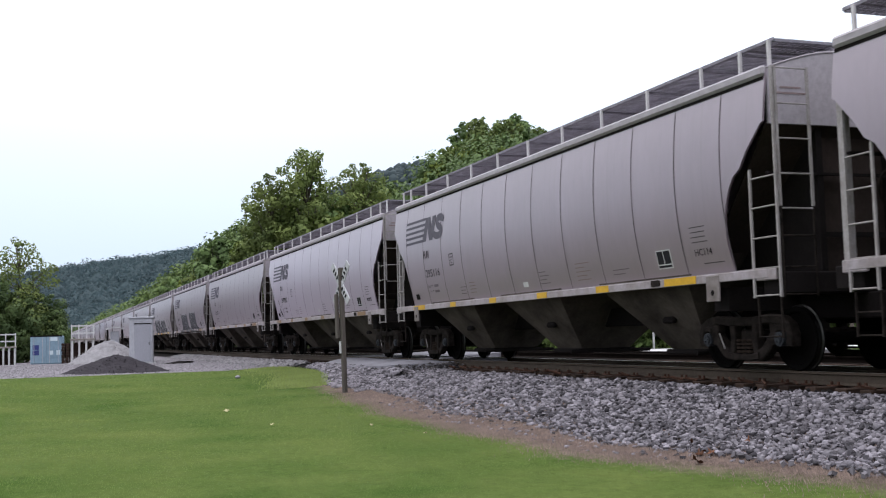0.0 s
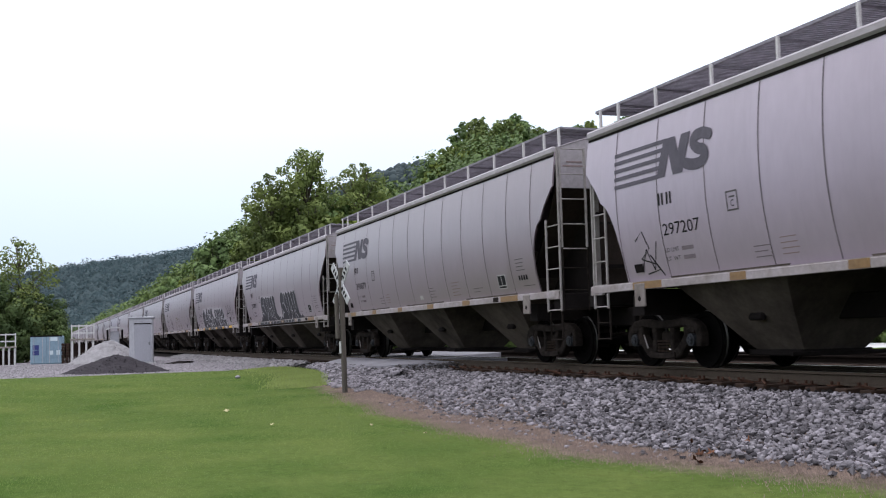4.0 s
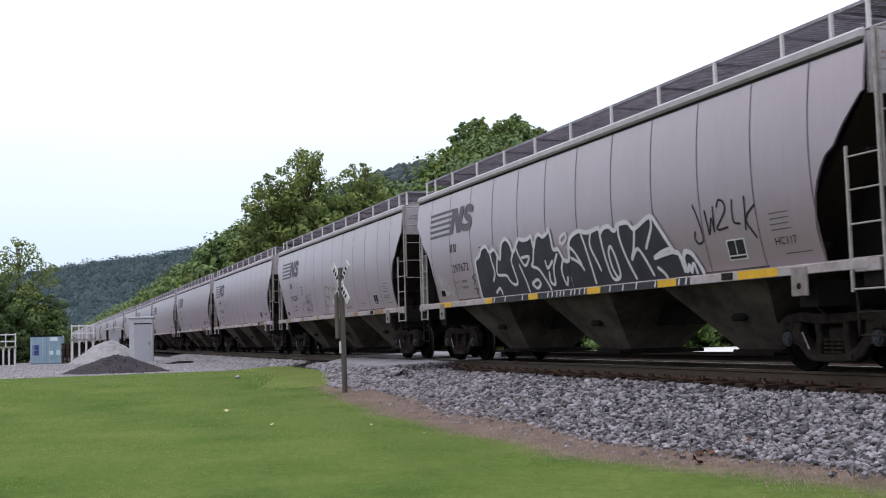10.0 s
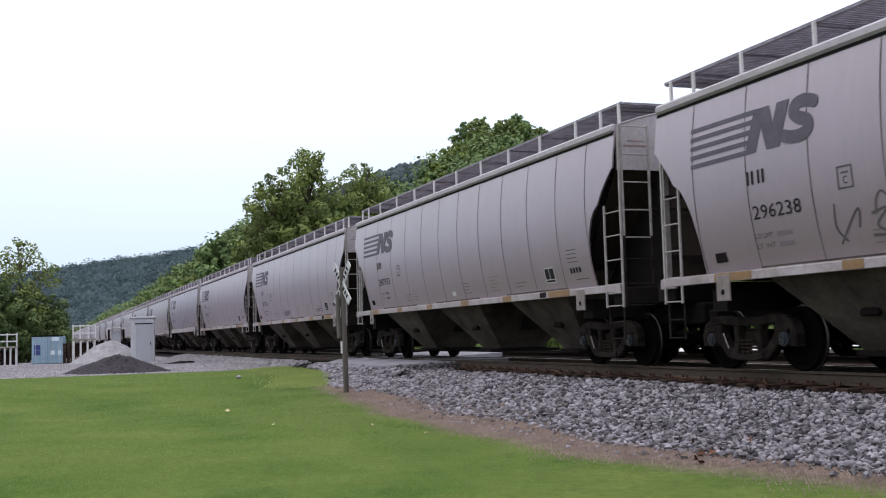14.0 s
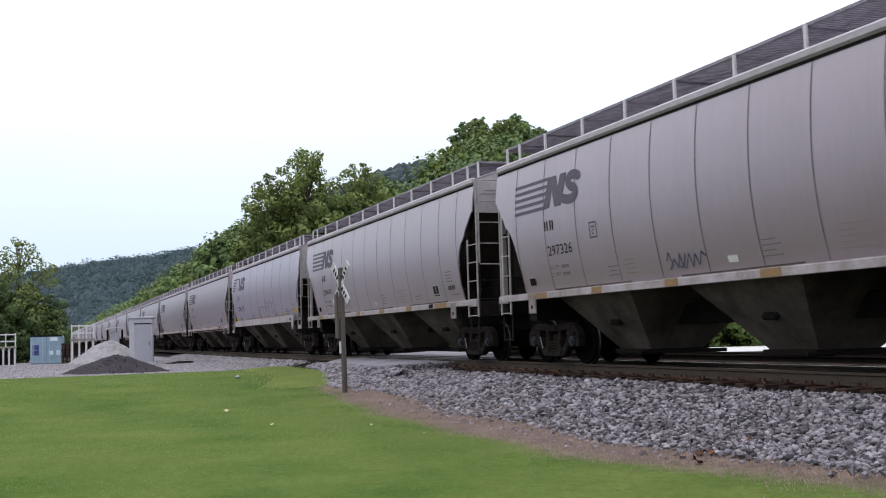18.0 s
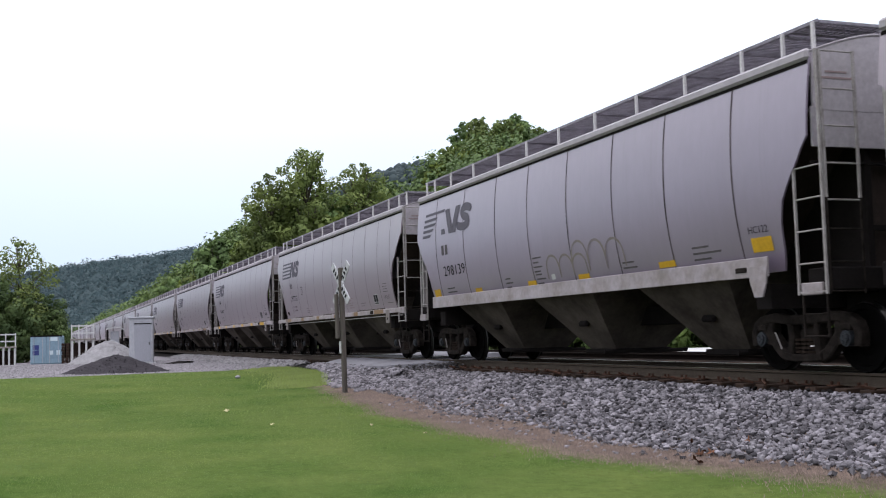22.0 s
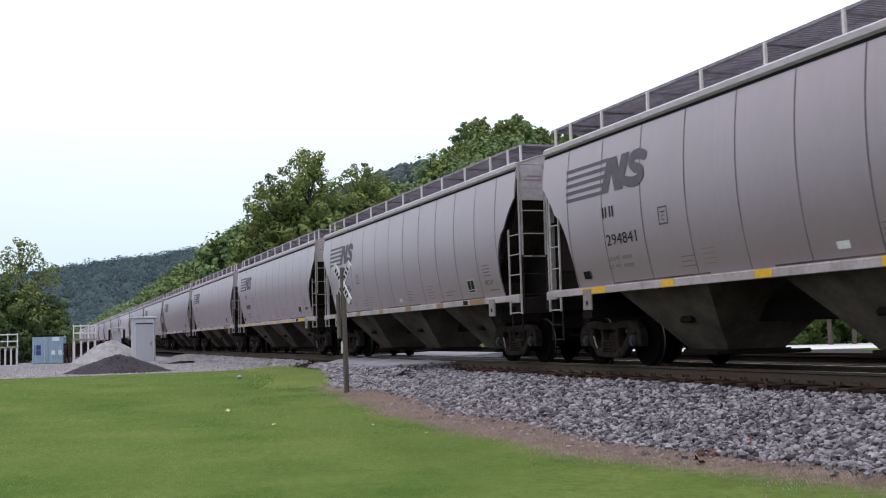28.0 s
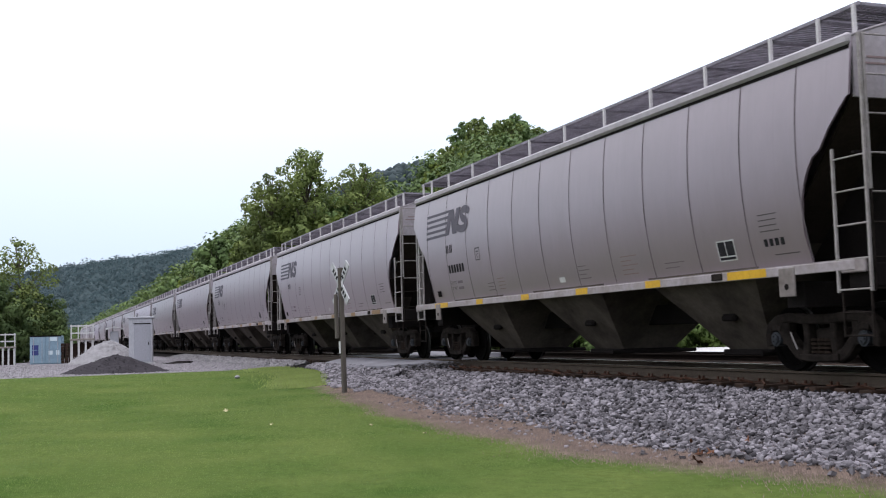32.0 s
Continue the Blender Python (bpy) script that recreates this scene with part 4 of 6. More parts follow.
# ------------------------------------------------------------------ the train: covered hopper cars
CAR = 18.1136                       # length over couplers
HALF = 8.35                        # half length of the body at the eaves
MARK = -0.17                       # markings are measured from a line that far behind the middle
SEAMS = [-7.07, -5.74, -4.40, -3.07, -1.73, -0.40, 0.93, 2.27, 3.60, 4.94, 6.27, 7.50]


def bulge(z):
    """Half width of the curved side at the height z."""
    return 1.635 - (0.11 * ((z - 2.92) / 1.24) ** 2 if z > 2.92 else 0.22 * ((2.92 - z) / 1.5) ** 2)


CUT = [(1.38, 7.30), (1.9, 7.27), (2.3, 7.36), (2.55, 7.46), (2.80, 7.66), (2.86, 7.80), (3.05, 7.93), (3.42, 8.30), (3.44, HALF), (4.16, HALF)]


def side_end(z, cut=CUT):
    for (z0, x0), (z1, x1) in zip(cut, cut[1:]):
        if z <= z1:
            return x0 + (x1 - x0) * (z - z0) / (z1 - z0)
    return cut[-1][1]


def side_wall(s, cut=CUT):
    bm = bmesh.new()
    zs = sorted({1.38 + 2.78 * k / 18 for k in range(19)} | {2.86, 3.42, 3.44})
    rows = []
    for z in zs:
        e = side_end(z, cut)
        rows.append([(x, s * bulge(z), z) for x in [-e] + SEAMS + [e]])
    rows = [[(max(-abs(r[0][0]), min(abs(r[0][0]), p[0])), p[1], p[2]) for p in r] for r in rows]
    sheet(bm, rows, (0, -s * 0.03, 0))
    bmesh.ops.split_edges(bm, edges=[e for e in bm.edges if len(e.link_faces) == 2 and e.calc_face_angle() > 0.6])
    return bm


def strip(bm, x0, x1, z0, z1, off, slant=0.0, n=4, s=-1, dx=MARK):
    """A flat marking that follows the curved side."""
    x0, x1 = x0 + dx, x1 + dx
    pts = []
    for k in range(n + 1):
        z = z0 + (z1 - z0) * k / n
        pts.append([(x0 + slant * (z - z0), s * (bulge(z) + off), z), (x1 + slant * (z - z0), s * (bulge(z) + off), z)])
    sheet(bm, pts)


def stripe(bm, x0, x1, z, h, slant):
    """A painted stripe whose end is cut at the lettering's slant."""
    x0, x1 = x0 + MARK, x1 + MARK
    sheet(bm, [[(x0, -(bulge(z) + 0.006), z), (x1, -(bulge(z) + 0.006), z)], [(x0, -(bulge(z + h) + 0.006), z + h), (x1 + slant * h * 3, -(bulge(z + h) + 0.006), z + h)]])


def curve_points(pts, per=7):
    """A smooth line through the points."""
    out = []
    for i in range(len(pts) - 1):
        a, b, c, d = (Vector(pts[max(0, min(len(pts) - 1, i + k))]) for k in (-1, 0, 1, 2))
        for k in range(per):
            t = k / per
            out.append(0.5 * ((2 * b) + (c - a) * t + (2 * a - 5 * b + 4 * c - d) * t * t + (3 * b - a - 3 * c + d) * t ** 3))
    return out + [Vector(pts[-1])]


def ribbon(bm, pts, r, off, flat=False):
    """A painted stroke, r its half width, on the curved side: round at its ends, or cut level."""
    v = [Vector(pts[0]).lerp(Vector(pts[-1]), k / 8) for k in range(9)] if flat else curve_points(pts)
    rows = []
    if not flat:
        a, b = (v[0] - v[1]).normalized() * r, (v[-1] - v[-2]).normalized() * r
        v = [v[0] + a * q for q in (1, 0.8, 0.45)] + v + [v[-1] + b * q for q in (0.45, 0.8, 1)]
    n = len(v)
    for i, p in enumerate(v):
        d = (v[min(i + 1, n - 1)] - v[max(i - 1, 0)]).normalized()
        side = Vector((-r, 0)) if flat else Vector((-d.y, d.x)) * r * {0: 0.12, 1: 0.6, 2: 0.9}.get(min(i, n - 1 - i), 1.0)
        rows.append([(q.x + MARK, -(bulge(q.y) + off), q.y) for q in (p - side, p + side)])
    sheet(bm, rows)


def mass(bm, top, base, off):
    """A filled sprayed body from the level base up to a smooth, lobed top line."""
    line = sorted((p.x, p.y) for p in curve_points(top, 5))
    xs, zs = [p[0] for p in line], [p[1] for p in line]
    cols = [xs[0] + (xs[-1] - xs[0]) * k / 160 for k in range(161)]
    tops = np.interp(cols, xs, zs)
    rows = []
    for q in range(9):
        rows.append([(x + MARK, -(bulge(base + (z - base) * q / 8) + off), base + (z - base) * q / 8) for x, z in zip(cols, tops)])
    sheet(bm, rows)


ESS = [(-4.26, 3.50), (-4.44, 3.55), (-4.62, 3.53), (-4.68, 3.44), (-4.56, 3.34), (-4.39, 3.28), (-4.36, 3.18), (-4.50, 3.11), (-4.70, 3.11), (-4.87, 3.15)]


def wrap(text, x, z, height, width, paint=None):
    """Painted lettering on the near side, in the built-in font."""
    cu = bpy.data.curves.new("lettering", "FONT")
    cu.body, cu.resolution_u = text, 2
    tmp = bpy.data.objects.new("lettering", cu)
    scene.collection.objects.link(tmp)
    bpy.context.view_layer.update()
    me = bpy.data.meshes.new_from_object(tmp.evaluated_get(bpy.context.evaluated_depsgraph_get()))
    bpy.data.objects.remove(tmp)
    co = np.array([v.co[:] for v in me.vertices])
    lo, hi = co.min(0), co.max(0)
    for v, c in zip(me.vertices, co):
        u, w = (c[0] - lo[0]) / (hi[0] - lo[0]) * width, (c[1] - lo[1]) / (hi[1] - lo[1]) * height
        v.co = (x + u + MARK, -(bulge(z + w) + 0.007), z + w)
    me.materials.clear()
    me.materials.append(paint or M_STENCIL)
    return me


def ladder(parent, a, b, z0, z1, rungs, r=0.012, label="painted steel ladder", tops=None, paint=None):
    """Two stiles at the points a and b and rungs between them."""
    bm = bmesh.new()
    wide = 0.022 if paint else 0.036
    stiles = []
    for (x, y), zt in zip((a, b), tops or (z1, z1)):
        box(bm, (x, y, (z0 + zt) / 2), (wide if abs(a[0] - b[0]) > 0.1 else 0.03, 0.03 if abs(a[0] - b[0]) > 0.1 else wide, zt - z0))
        stiles.append(bm)
        bm = bmesh.new()
    bm.free()
    lad = part("ladder", stiles[0], paint or M_LADDER, parent, label)
    part("stile", stiles[1], paint or M_LADDER, lad)
    bm = bmesh.new()
    rod(bm, (a[0], a[1], 0), (b[0], b[1], 0), r, 6)
    first = None
    for z in rungs:
        if first is None:
            first = part("rung", bm, paint or M_LADDER, lad)
            first.matrix_basis = pose(0, 0, z)
        else:
            again(first, pose(0, 0, z))


def member(bm, pts, w, y0, y1):
    """A cast bar along points in x and z, w wide, with its edges eased."""
    v = [Vector((x, 0, z)) for x, z in pts]
    rings = []
    for i, p in enumerate(v):
        d = (v[min(i + 1, len(v) - 1)] - v[max(i - 1, 0)]).normalized()
        n = Vector((-d.z, 0, d.x)) * w / 2
        e, m = 0.018, (y0 + y1) / 2
        ring = [(-1, y0 + e), (-0.72, y0), (0.72, y0), (1, y0 + e), (1, y1 - e), (0.72, y1), (-0.72, y1), (-1, y1 - e)]
        rings.append([bm.verts.new(p + n * a + Vector((0, y, 0))) for a, y in ring])
    fs = [bm.faces.new(rings[0]), bm.faces.new(rings[-1][::-1])]
    for a, b in zip(rings, rings[1:]):
        for i in range(8):
            fs.append(bm.faces.new((a[i], b[i], b[(i + 1) % 8], a[(i + 1) % 8])))
    bmesh.ops.recalc_face_normals(bm, faces=fs)


def side_frame():
    """A cast frame: arched top chord, pedestal jaws over the bearings, sloping tension members, columns and a spring seat."""
    bm = bmesh.new()
    y0, y1 = -0.085, 0.085
    member(bm, [(-1.07, 0.36), (-1.09, 0.52), (-1.04, 0.64), (-0.90, 0.72), (-0.62, 0.755), (-0.30, 0.72), (0.30, 0.72), (0.62, 0.755), (0.90, 0.72), (1.04, 0.64), (1.09, 0.52), (1.07, 0.36)], 0.135, y0, y1)
    for s in (-1, 1):
        member(bm, [(s * 0.90, 0.70), (s * 0.77, 0.56), (s * 0.62, 0.40), (s * 0.48, 0.27), (s * 0.34, 0.21)], 0.165, y0 * 0.95, y1 * 0.95)
        member(bm, [(s * 0.70, 0.68), (s * 0.71, 0.52), (s * 0.73, 0.38)], 0.13, y0 * 0.9, y1 * 0.9)
        member(bm, [(s * 0.29, 0.72), (s * 0.26, 0.48), (s * 0.30, 0.24)], 0.12, y0 * 0.9, y1 * 0.9)
        member(bm, [(s * 0.98, 0.60), (s * 0.89, 0.625), (s * 0.79, 0.60)], 0.09, y0 * 1.1, y1 * 1.1)
    member(bm, [(-0.40, 0.215), (-0.2, 0.195), (0.2, 0.195), (0.40, 0.215)], 0.10, y0 * 1.35, y1 * 1.35)
    return bm


def wheelset_mesh():
    bm = bmesh.new()
    rod(bm, (0, -1.0, 0), (0, 1.0, 0), 0.075, 12)
    for s in (-1, 1):
        prof = [(0.10, 0.80), (0.16, 0.80), (0.24, 0.755), (0.36, 0.755), (0.385, 0.80), (0.448, 0.80), (0.457, 0.77), (0.462, 0.715), (0.486, 0.70), (0.486, 0.675), (0.40, 0.665), (0.36, 0.70), (0.2, 0.70), (0.10, 0.66)]
        n = 32
        rings = [[bm.verts.new((r * math.cos(k * math.tau / n), s * y, r * math.sin(k * math.tau / n))) for r, y in prof] for k in range(n)]
        for k in range(n):
            a, b = rings[k], rings[(k + 1) % n]
            for i in range(len(prof) - 1):
                f = bm.faces.new((a[i], a[i + 1], b[i + 1], b[i]))
                f.material_index = 1 if i in (6, 7) else 0
    bmesh.ops.recalc_face_normals(bm, faces=bm.faces)
    return bm


def truck(parent, x):
    tr = new("truck")
    tr.parent = parent
    tr.matrix_basis = pose(x, 0, 0)
    tr["label"] = "grimy cast steel truck with two axles"
    for s in (-1, 1):
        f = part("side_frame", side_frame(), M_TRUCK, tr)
        f.matrix_basis = pose(0, s * 0.985, 0)
        bm = bmesh.new()
        for k in (-0.13, 0, 0.13):
            for q in range(4):
                rod(bm, (k, s * 1.01, 0.26 + q * 0.055), (k, s * 1.01, 0.295 + q * 0.055), 0.060, 10)
        tagged(part("spring", bm, M_SPRING, tr, "rusty coil springs"), kind="stuff")
        for q in (-0.889, 0.889):
            bm = bmesh.new()
            rod(bm, (q, s * 0.94, 0.457), (q, s * 1.09, 0.457), 0.105, 12)
            rod(bm, (q, s * 1.09, 0.457), (q, s * 1.115, 0.457), 0.07, 12)
            for b in range(3):
                an = b * math.tau / 3
                rod(bm, (q + 0.04 * math.cos(an), s * 1.11, 0.457 + 0.04 * math.sin(an)), (q + 0.04 * math.cos(an), s * 1.13, 0.457 + 0.04 * math.sin(an)), 0.014, 6)
            part("bearing", bm, M_CAP, tr, "blue-grey bearing end cap")
        if s < 0:
            bm = bmesh.new()
            rod(bm, (-0.56, -1.085, 0.55), (-0.42, -1.095, 0.32), 0.010, 6)
            part("brake_lever", bm, M_LADDER, tr, "worn bright brake lever")
    bm = bmesh.new()
    box(bm, (0, 0, 0.48), (0.36, 1.95, 0.24), bevel=0.03)
    box(bm, (0, 0, 0.66), (0.5, 0.5, 0.14))
    part("bolster", bm, M_TRUCK, tr)
    bm = bmesh.new()
    for s in (-1, 1):
        box(bm, (s * 0.46, 0, 0.42), (0.10, 1.5, 0.12))
        rod(bm, (s * 0.46, -0.8, 0.38), (s * 0.40, -0.66, 0.60), 0.03, 6)
    box(bm, (0, 0, 0.34), (1.0, 0.06, 0.06))
    part("brake_beam", bm, M_DARK, tr)
    for q in (-0.889, 0.889):
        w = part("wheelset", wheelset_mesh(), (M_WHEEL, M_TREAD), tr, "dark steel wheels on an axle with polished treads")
        w.matrix_basis = pose(q, 0, 0.457)
        w["lead"] = int(q > 0)
    return tr


def hopper_car():
    car = new("covered_hopper_car")
    for s in (-1, 1):
        smooth(part("side_wall", side_wall(s), PAINTS[0], car, "curved grey steel side"))
        bm = bmesh.new()
        box(bm, (0.02, s * 1.60, 1.36), (16.55, 0.035, 0.125), bevel=0.008)
        box(bm, (0.02, s * 1.53, 1.425), (16.55, 0.16, 0.02))
        part("side_sill", bm, M_SILL, car, "pale side sill")
        bm = bmesh.new()
        box(bm, (0, s * 1.535, 4.15), (HALF * 2, 0.10, 0.15), bevel=0.035)
        part("eave", bm, M_EAVE, car, "pale rolled roof edge")
        # the roof edge's shadow, laid on the side as a dark strip
        bm = bmesh.new()
        strip(bm, -HALF + 0.02, HALF - 0.02, 4.025, 4.085, 0.006, 0, 1, s, 0.0)
        part("eave_gap", bm, M_DARK, car, "dark strip painted as the roof edge's shadow")
        bm = bmesh.new()
        sheet(bm, [[(x, s * (1.53 - 1.28 * k / 6), 4.20 + 0.30 * math.sin(k / 6 * 1.5)) for k in range(7)] for x in (-HALF, -4, 0, 4, HALF)], (0, 0, -0.03))
        smooth(part("roof", bm, M_EAVE, car, "weathered rounded roof sheet"))
        # running board
        bm = bmesh.new()
        n = 200
        for k in range(n):
            box(bm, (-8.3 + 16.6 * (k + 0.5) / n, s * 0.82, 4.592), (0.040, 1.06, 0.022))
        for y in (0.30, 0.82, 1.30):
            box(bm, (0, s * y, 4.596), (16.6, 0.015, 0.012))
        walkway = part("running_board", bm, M_WALK, car, "dark steel grating running board")
        bm = bmesh.new()
        box(bm, (0, s * 1.362, 4.60), (16.7, 0.025, 0.045))
        part("edge_bar", bm, M_WALK, walkway)
        bm = bmesh.new()
        prism(bm, [(-0.024, 4.22), (0.024, 4.22), (0.024, 4.60), (-0.024, 4.60)], s * 1.37, s * 1.41)
        post = part("walk_post", bm, M_POST, car, "galvanised running board post")
        xs = [-8.13, -7.48, -6.23, -4.62, -3.02, -1.42, 0.2, 1.8, 3.4, 5.0, 6.6, 7.6, 8.27]
        post.matrix_basis = pose(xs[0], 0, 0)
        for x in xs[1:]:
            again(post, pose(x, 0, 0))
        bm = bmesh.new()
        box(bm, (0, s * 0.82, 4.56), (0.05, 1.06, 0.03))
        bracket = part("walk_bracket", bm, M_WALK, walkway)
        bracket.matrix_basis = pose(xs[1], 0, 0)
        for x in xs[2:-1]:
            again(bracket, pose(x, 0, 0))
    bm = bmesh.new()
    box(bm, (0, 0, 4.54), (15.2, 0.36, 0.14), bevel=0.03)
    for k in range(9):
        box(bm, (-6.8 + k * 1.7, 0, 4.62), (0.08, 0.40, 0.05))
    part("roof_hatch", bm, M_EAVE, car, "long trough hatch")
    for e in (-1, 1):
        bm = bmesh.new()
        for k in range(26):
            box(bm, (e * 8.05, -1.30 + 2.6 * (k + 0.5) / 26, 4.595), (0.62, 0.03, 0.03))
        for q in (7.75, 8.05, 8.35):
            box(bm, (e * q, 0, 4.588), (0.025, 2.68, 0.04))
        tagged(part("end_platform", bm, M_WALK, car, "slotted end platform"), kind="stuff")
        # end sheets: upper panel, slope sheet, corner gussets
        bm = bmesh.new()
        arch = [(-1.50, 3.42), (1.50, 3.42), (1.50, 4.19)]
        arch += [(1.50 - 3.0 * q / 12, 4.19 + 0.28 * math.sin(math.pi * q / 12) ** 0.7) for q in range(1, 12)] + [(-1.50, 4.19)]
        loops = [[bm.verts.new((e * x, y, z)) for y, z in arch] for x in (8.30, 8.34)]
        bm.faces.new(loops[0])
        bm.faces.new(loops[1])
        for q in range(len(arch)):
            bm.faces.new((loops[0][q - 1], loops[0][q], loops[1][q], loops[1][q - 1]))
        bmesh.ops.recalc_face_normals(bm, faces=bm.faces)
        end = part("end_sheet", bm, M_EAVE, car, "grey upper end sheet")
        bm = bmesh.new()
        for z, w in ((3.93, 0.34), (3.85, 0.5)):
            box(bm, (e * 8.344, -1.12, z), (0.006, w, 0.025))
        part("stencil_line", bm, M_REDTXT, end)
        if e < 0:
            for y in (-1.48, 1.48):
                bm = bmesh.new()
                box(bm, (-8.36, y, 2.42), (0.13, 0.03, 2.08), bevel=0.006)
                box(bm, (-8.30, y * 0.985, 2.42), (0.02, 0.09, 2.08))
                part("corner_post", bm, M_LADDER, car, "worn pale corner post")
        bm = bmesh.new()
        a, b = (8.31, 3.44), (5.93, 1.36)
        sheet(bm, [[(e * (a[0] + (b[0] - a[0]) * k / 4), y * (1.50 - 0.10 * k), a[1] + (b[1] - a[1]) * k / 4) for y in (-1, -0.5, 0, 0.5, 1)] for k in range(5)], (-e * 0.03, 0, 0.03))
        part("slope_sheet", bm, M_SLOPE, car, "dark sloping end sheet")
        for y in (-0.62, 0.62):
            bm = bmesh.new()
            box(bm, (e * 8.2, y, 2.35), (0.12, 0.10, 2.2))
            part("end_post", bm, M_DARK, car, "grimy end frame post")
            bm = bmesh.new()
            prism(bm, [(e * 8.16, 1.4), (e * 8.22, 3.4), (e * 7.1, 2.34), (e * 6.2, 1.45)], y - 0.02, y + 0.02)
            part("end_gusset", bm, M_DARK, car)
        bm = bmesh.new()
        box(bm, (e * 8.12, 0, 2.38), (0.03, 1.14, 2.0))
        part("end_panel", bm, M_SLOPE, car, "brown centre panel with shade in its colour")
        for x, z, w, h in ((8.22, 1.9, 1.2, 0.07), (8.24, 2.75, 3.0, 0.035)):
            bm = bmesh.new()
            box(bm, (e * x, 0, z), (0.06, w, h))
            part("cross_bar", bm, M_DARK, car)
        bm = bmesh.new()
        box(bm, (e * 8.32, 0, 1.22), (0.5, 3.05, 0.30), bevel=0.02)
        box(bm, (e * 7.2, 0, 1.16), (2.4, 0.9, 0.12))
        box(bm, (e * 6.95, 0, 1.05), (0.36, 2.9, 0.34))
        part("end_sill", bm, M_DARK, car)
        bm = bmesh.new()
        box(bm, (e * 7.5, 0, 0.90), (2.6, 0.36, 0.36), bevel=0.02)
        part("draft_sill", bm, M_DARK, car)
        bm = bmesh.new()
        box(bm, (e * 8.85, 0, 0.86), (0.36, 0.16, 0.18), bevel=0.03)
        box(bm, (e * 9.02, 0.05 * e, 0.86), (0.09, 0.30, 0.28), bevel=0.04)
        part("coupler", bm, M_TRUCK, car)
        bm = bmesh.new()
        rod(bm, (e * 8.6, 0.25, 0.75), (e * 8.85, 0.3, 0.45), 0.025, 6)
        rod(bm, (e * 8.85, 0.3, 0.45), (e * 9.03, 0.2, 0.42), 0.025, 6)
        part("air_hose", bm, M_DARK, car)
        for s in (-1, 1):
            bm = bmesh.new()
            box(bm, (0.2 + e * 6.8, s * 1.615, 1.21), (0.33, 0.03, 0.38), bevel=0.008)
            pad = part("jacking_pad", bm, M_PAD, car, "pale jacking plate with a slot")
            bm = bmesh.new()
            rod(bm, (e * 6.8 + 0.2, s * 1.62, 1.15), (e * 6.8 + 0.2, s * 1.636, 1.15), 0.042, 10)
            part("slot", bm, M_DARK, pad)
            bm = bmesh.new()
            box(bm, (8.25 if e > 0 else -8.12, s * 1.585, 1.345), (0.44, 0.05, 0.16), bevel=0.012)
            part("corner_plate", bm, M_SILL, car)
    # ladders and steps: front corner tall, rear corner low
    for s in (-1, 1):
        rungs = [1.06, 1.43, 1.85, 2.27, 2.68]
        ladder(car, (8.56, s * 1.60), (7.98, s * 1.60), 1.03, 2.85, rungs, tops=(4.16, 2.82))
        # end ladder in two lengths, the lower in a darker colour
        ladder(car, (8.57, s * 1.55), (8.57, s * 1.02), 2.25, 4.16, [2.22, 2.69, 3.17, 3.65, 4.14], label="painted steel end ladder")
        ladder(car, (8.57, s * 1.55), (8.57, s * 1.02), 1.03, 2.25, [1.06, 1.43, 1.85], label="dark lower end ladder", paint=M_TRUCK)
        ladder(car, (-8.20, s * 1.60), (-7.72, s * 1.60), 1.03, 2.8, rungs, tops=(3.26, 2.8))
        ladder(car, (8.52, s * 1.57), (8.02, s * 1.57), 0.48, 1.03, [0.5, 0.78], 0.012, "thin step irons below the sill", paint=M_TRUCK)
        ladder(car, (-8.16, s * 1.57), (-7.72, s * 1.57), 0.48, 1.03, [0.5, 0.78], 0.012, "thin step irons below the sill", paint=M_TRUCK)
    bm = bmesh.new()
    for k in range(24):
        a0, a1 = k * math.tau / 24, (k + 1) * math.tau / 24
        rod(bm, (-8.42, -0.62 + 0.28 * math.cos(a0), 2.35 + 0.28 * math.sin(a0)), (-8.42, -0.62 + 0.28 * math.cos(a1), 2.35 + 0.28 * math.sin(a1)), 0.014, 5)
    for k in range(5):
        an = k * math.tau / 5
        rod(bm, (-8.42, -0.62, 2.35), (-8.42, -0.62 + 0.28 * math.cos(an), 2.35 + 0.28 * math.sin(an)), 0.01, 5)
    part("brake_wheel", bm, M_TRUCK, car)
    bm = bmesh.new()
    rod(bm, (-7.6, -0.75, 1.62), (-6.9, -0.75, 1.62), 0.16, 12)
    rod(bm, (-7.9, -0.4, 1.6), (-7.9, -0.4, 3.0), 0.03, 6)
    rod(bm, (-7.4, 0.5, 1.65), (-6.6, 0.5, 1.65), 0.22, 12)
    part("brake_reservoir", bm, M_TRUCK, car)
    # three hopper bays with outlet gates
    for k, cx in enumerate((-4.44, 0.11, 4.65)):
        bm = bmesh.new()
        rings = [[bm.verts.new((cx + sx * a + lean, sy * b, z)) for sx, sy in ((-1, -1), (1, -1), (1, 1), (-1, 1))]
                 for z, a, b, lean in ((2.30, 2.2, 1.44, 0), (1.34, 1.39, 1.43, 0), (0.80, 0.94, 0.97, 0), (0.29, 0.56, 0.54, 0))]
        for up, low in zip(rings, rings[1:]):
            for i in range(4):
                j = (i + 1) % 4
                bm.faces.new((low[j], low[i], up[i], up[j]))
        bm.faces.new(rings[-1])
        bmesh.ops.recalc_face_normals(bm, faces=bm.faces)
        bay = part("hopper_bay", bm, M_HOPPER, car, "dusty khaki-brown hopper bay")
        bm = bmesh.new()
        box(bm, (cx, 0, 0.25), (1.24, 1.28, 0.09), bevel=0.015)
        box(bm, (cx + 0.68, 0, 0.23), (0.2, 0.9, 0.05))
